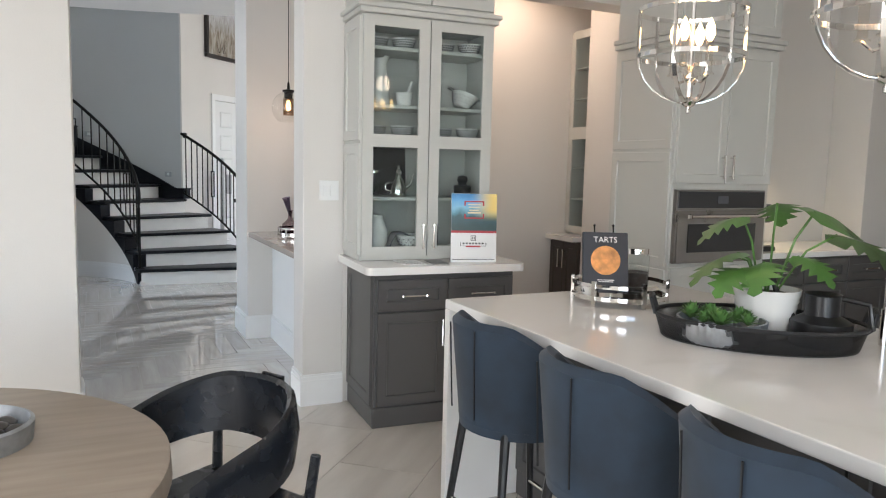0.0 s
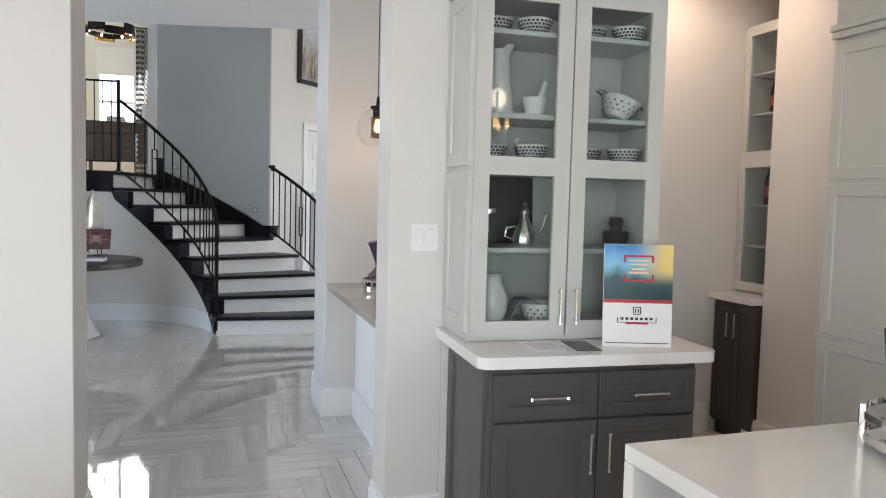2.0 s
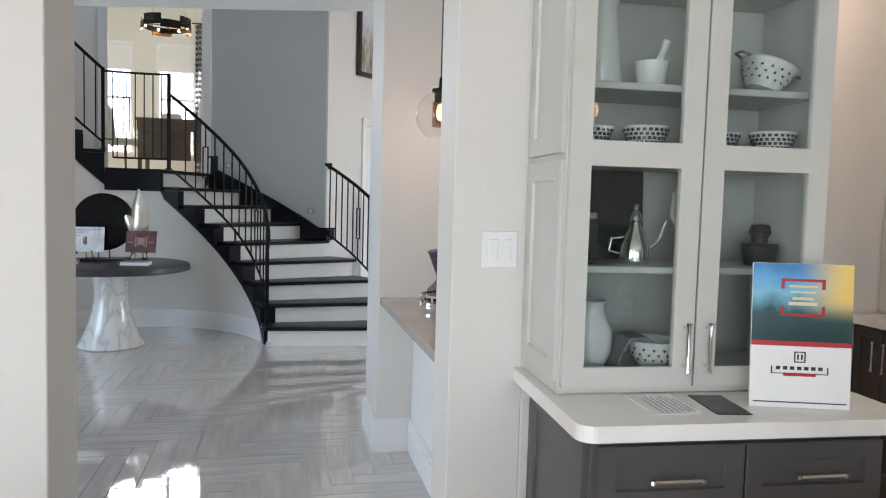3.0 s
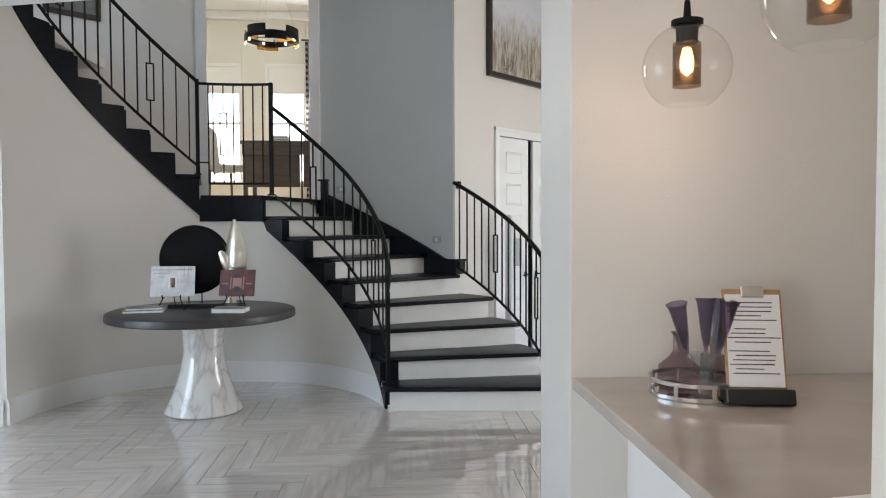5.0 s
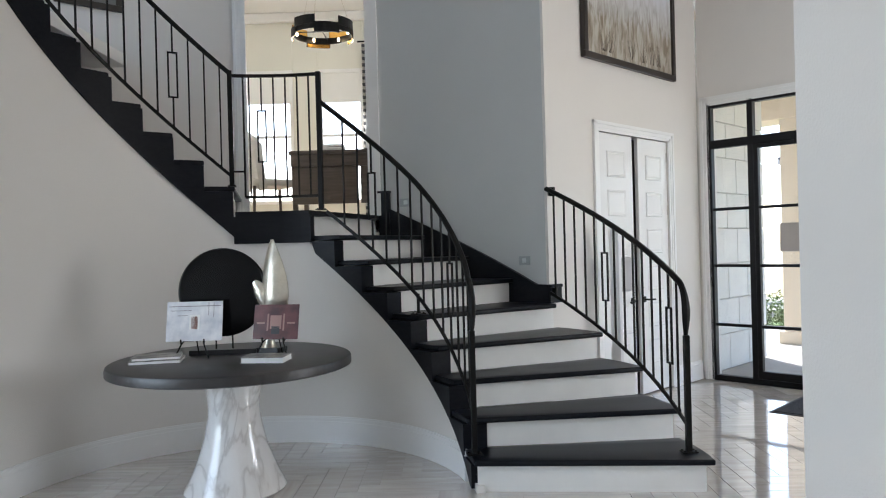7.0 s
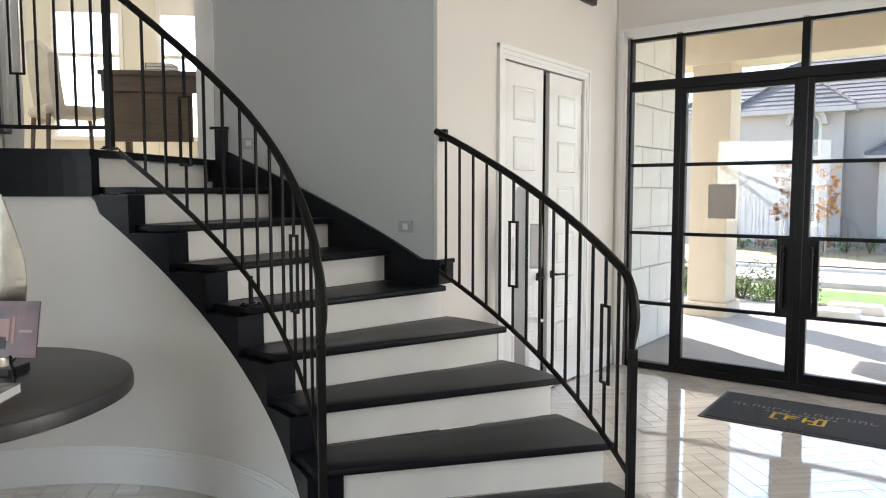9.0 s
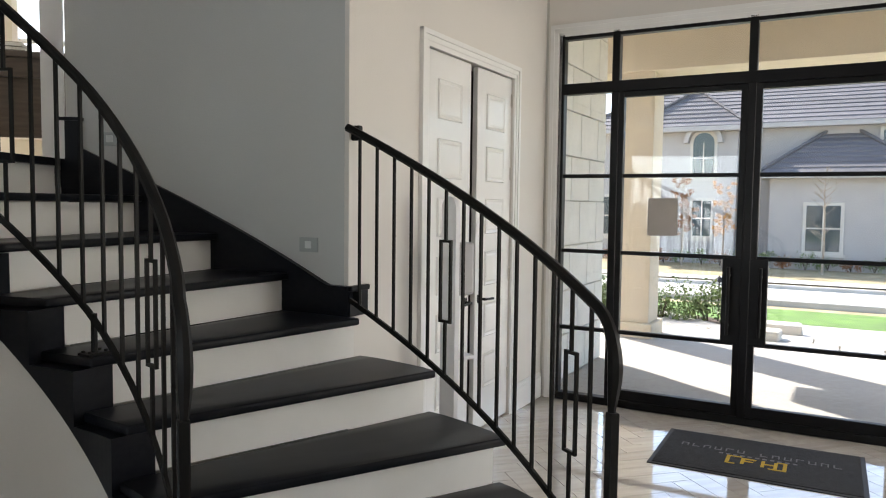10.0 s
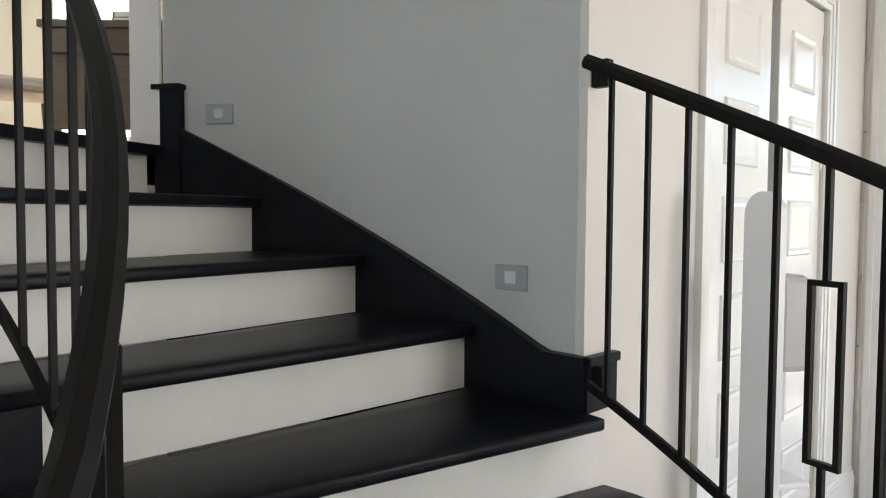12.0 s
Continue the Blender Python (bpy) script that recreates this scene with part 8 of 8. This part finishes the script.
ROOF = mat("grey_roof_tile", (0.13, 0.12, 0.125), 0.8, noise_scale=5, vary=0.2, rand=0.12)


def hip(x0, x1, y0, y1, z, h, name="roof"):
    """A hip roof laid in overlapping courses of tile."""
    d = min(x1 - x0, y1 - y0) / 2
    n = max(5, int(h / 0.19))
    bm = bmesh.new()
    for i in range(n):
        f0, f1 = i / n, (i + 1) / n
        e0, e1 = d * f0, d * f1 + 0.05
        za, zb = z + h * f0 + 0.05, z + h * f1 + 0.03
        lo = [(x0 + e0, y0 + e0, za), (x1 - e0, y0 + e0, za), (x1 - e0, y1 - e0, za), (x0 + e0, y1 - e0, za)]
        e1 = min(e1, d - 0.01)
        hi = [(x0 + e1, y0 + e1, zb), (x1 - e1, y0 + e1, zb), (x1 - e1, y1 - e1, zb), (x0 + e1, y1 - e1, zb)]
        un = [(a, b, c - 0.05) for a, b, c in lo]
        L, Hh, U = [[bm.verts.new(q) for q in s] for s in (lo, hi, un)]
        for j in range(4):
            k = (j + 1) % 4
            bm.faces.new((L[j], L[k], Hh[k], Hh[j]))
            bm.faces.new((U[j], U[k], L[k], L[j]))
    part(name, bm, ROOF, hs)
    bm = bmesh.new()
    corners = [((x0, y0), (x0 + d, y0 + d)), ((x1, y0), (x1 - d, y0 + d))]
    for a, b in corners:
        for i in range(n):
            f = i / n
            p = Vector((a[0] + (b[0] - a[0]) * f, a[1] + (b[1] - a[1]) * f, z + h * f + 0.09))
            q = Vector((a[0] + (b[0] - a[0]) * (f + 1 / n), a[1] + (b[1] - a[1]) * (f + 1 / n), z + h * (f + 1 / n) + 0.07))
            tube([p, q], 0.07, 6, bm)
    part("hip_tiles", bm, ROOF, hs)
    part("eave", box((x0 - 0.02, y0 - 0.02, z - 0.16), (x1 + 0.02, y1 + 0.02, z + 0.02)), STUCCO_GREY, hs)


hip(-9.0, 7.1, HY - 0.5, HY + 9.5, 4.75, 2.6)
part("bay", box((-0.6, HY - 1.6, HZ), (4.0, HY, 2.75)), STUCCO_GREY, hs)
hip(-1.0, 4.4, HY - 2.1, HY + 3.4, 2.75, 2.0, "bay_roof")
part("side_wing", box((-5.6, HY - 0.7, HZ), (-1.9, HY, 4.6)), STUCCO_GREY, hs)
hip(-6.0, -1.5, HY - 1.2, HY + 3.5, 4.65, 1.75, "wing_roof")
DARKGLASS = mat("dark_window_glass", (0.05, 0.07, 0.08), 0.08, coat=0.4)
CREAM = mat("cream_surround", (0.58, 0.54, 0.48), 0.8)
for x0, x1, z0, z1, y, arch in ((-3.55, -2.75, 2.85, 4.05, HY - 0.7, True), (-3.5, -2.8, 0.35, 1.75, HY - 0.7, False), (0.65, 1.75, -0.05, 1.6, HY - 1.6, False), (3.0, 4.2, 3.2, 4.4, HY, False), (5.0, 6.0, 3.2, 4.4, HY, False), (-7.6, -6.6, 0.3, 1.9, HY, False)):
    w = part("window", box((x0 - 0.12, y - 0.06, z0 - 0.12), (x1 + 0.12, y - 0.005, z1 + 0.12), bevel=0.01), CREAM, hs)
    part("pane", box((x0, y - 0.075, z0), (x1, y - 0.055, z1)), DARKGLASS, w)
    part("glazing_bar", box(((x0 + x1) / 2 - 0.02, y - 0.09, z0), ((x0 + x1) / 2 + 0.02, y - 0.06, z1)), CREAM, w)
    part("glazing_bar", box((x0, y - 0.09, (z0 + z1) / 2 - 0.025), (x1, y - 0.06, (z0 + z1) / 2 + 0.025)), CREAM, w)
    part("sill", box((x0 - 0.18, y - 0.14, z0 - 0.2), (x1 + 0.18, y, z0 - 0.10)), CREAM, w)
    if arch:
        m = Matrix.Translation(((x0 + x1) / 2, y - 0.06, z1)) @ Matrix.Rotation(radians(90), 4, "X")
        for nm, r0, r1, d0, d1, mt in (("arch_pane", 0.01, 0.40, -0.005, 0.012, DARKGLASS), ("arch_surround", 0.40, 0.52, -0.06, 0.02, CREAM), ("eyebrow", 0.56, 0.74, -0.3, 0.30, STUCCO_GREY)):
            bm = ring_wall((0, 0), r0, r1, 0, 180, d0, d1, n=20)
            bmesh.ops.transform(bm, matrix=m, verts=bm.verts)
            part(nm, bm, mt, w)
hb2 = random.Random(77)
for i in range(16):
    shrub(-6.5 + i * 0.72, 24.0 + hb2.uniform(-0.2, 0.3), 0.3, hb2.uniform(0.4, 0.7), HEDGE if i % 3 else RUSSET, "low shrub along the opposite house", 60 + i, 0.05, 22)
nb = out("house", "second grey house farther along the street", "house", "", Matrix.Translation((19, 4, 0)))
part("wall", box((-6, HY, HZ), (6, HY + 9, 4.5)), STUCCO_GREY, nb)
part("roof", prism([(-6.6, HY - 0.6), (6.6, HY - 0.6), (6.6, HY + 9.6), (-6.6, HY + 9.6)], 4.5, 4.6), ROOF, nb)

# ---- floor tiles ----
hall = structure("floor_hall", box((-4.2, 4.4, -0.0055), (5.9, 4.41, -0.005)), GROUT, "glossy greige porcelain planks laid in herringbone", "floor")
W, L, G = 0.118, 0.59, 0.0035
plank = bmesh.new()
box((-L / 2 + G / 2, -W / 2 + G / 2, -0.006), (L / 2 - G / 2, W / 2 - G / 2, 0.0), plank)
me = bpy.data.meshes.new("tile")
plank.to_mesh(me)
plank.free()
me.materials.append(TILE)
rest_v, rest_f = [], []


def inside(x, y):
    if y < 4.42 or y > 12.35 or x < -4.1 or x > 5.8 or x + y > 15.2:
        return False
    if y > 8.9 and math.hypot(x - CC[0], y - CC[1]) > RO + 0.1 and x < 1.0:
        return False
    if 4.1 < y < 6.7 and x > 1.5:
        return False
    return True


near_count = 0
rng = random.Random(2)
for nrow in range(-90, 110):
    for j in range(-14, 22):
        for kind in (0, 1):
            ox = nrow * W
            oy = nrow * W + j * 2 * L
            if kind == 0:
                cx, cy = ox + L / 2, oy + W / 2
            else:
                cx, cy = ox + W / 2, oy + W + L / 2
            if not inside(cx, cy):
                continue
            near = -1.1 < cx < 1.2 and 4.4 < cy < 9.2 and near_count < 300
            m = Matrix.Translation((cx, cy, 0)) @ Matrix.Rotation(radians(90 * kind), 4, "Z") @ Matrix.Rotation(rng.uniform(-0.0006, 0.0006), 4, "X") @ Matrix.Rotation(rng.uniform(-0.0004, 0.0004), 4, "Y")
            if near:
                near_count += 1
                ob = new("tile", me)
                ob.parent = hall
                ob.matrix_basis = m
            else:
                b0 = len(rest_v)
                for dx, dy, dz in ((-1, -1, -0.006), (1, -1, -0.006), (1, 1, -0.006), (-1, 1, -0.006), (-1, -1, 0), (1, -1, 0), (1, 1, 0), (-1, 1, 0)):
                    rest_v.append(m @ Vector((dx * (L - G) / 2, dy * (W - G) / 2, dz)))
                rest_f += [tuple(b0 + q for q in f) for f in ((4, 5, 6, 7), (0, 1, 5, 4), (1, 2, 6, 5), (2, 3, 7, 6), (3, 0, 4, 7))]
rm = bpy.data.meshes.new("tile_rest")
rm.from_pydata(rest_v, [], rest_f)
rm.materials.append(TILE)
ob = new("tile_rest", rm)
ob.parent = hall
tagged(ob, kind="stuff")
kf = structure("floor_kitchen", box((-3.2, 4.395, -0.0055), (5.9, 4.398, -0.005)), GROUT, "large pale beige porcelain slabs laid diagonally", "floor")
KW, KL = 0.45, 0.90
slab = bmesh.new()
box((-KL / 2 + G / 2, -KW / 2 + G / 2, -0.006), (KL / 2 - G / 2, KW / 2 - G / 2, 0.0), slab)
me2 = bpy.data.meshes.new("kitchen_tile")
slab.to_mesh(me2)
slab.free()
me2.materials.append(TILE_BIG)
R45 = Matrix.Rotation(radians(48), 4, "Z")
for i in range(-14, 15):
    for j in range(-24, 25):
        p = R45 @ Vector((i * KL + (KL / 2 if j % 2 else 0), j * KW, 0))
        p += Vector((1.0, 1.0, 0))
        if -3.1 < p.x < 5.8 and -3.9 < p.y < 4.25 or (2.4 < p.x < 4.3 and 4.2 < p.y < 5.1):
            ob = new("tile", me2)
            ob.parent = kf
            ob.matrix_basis = Matrix.Translation(p) @ R45
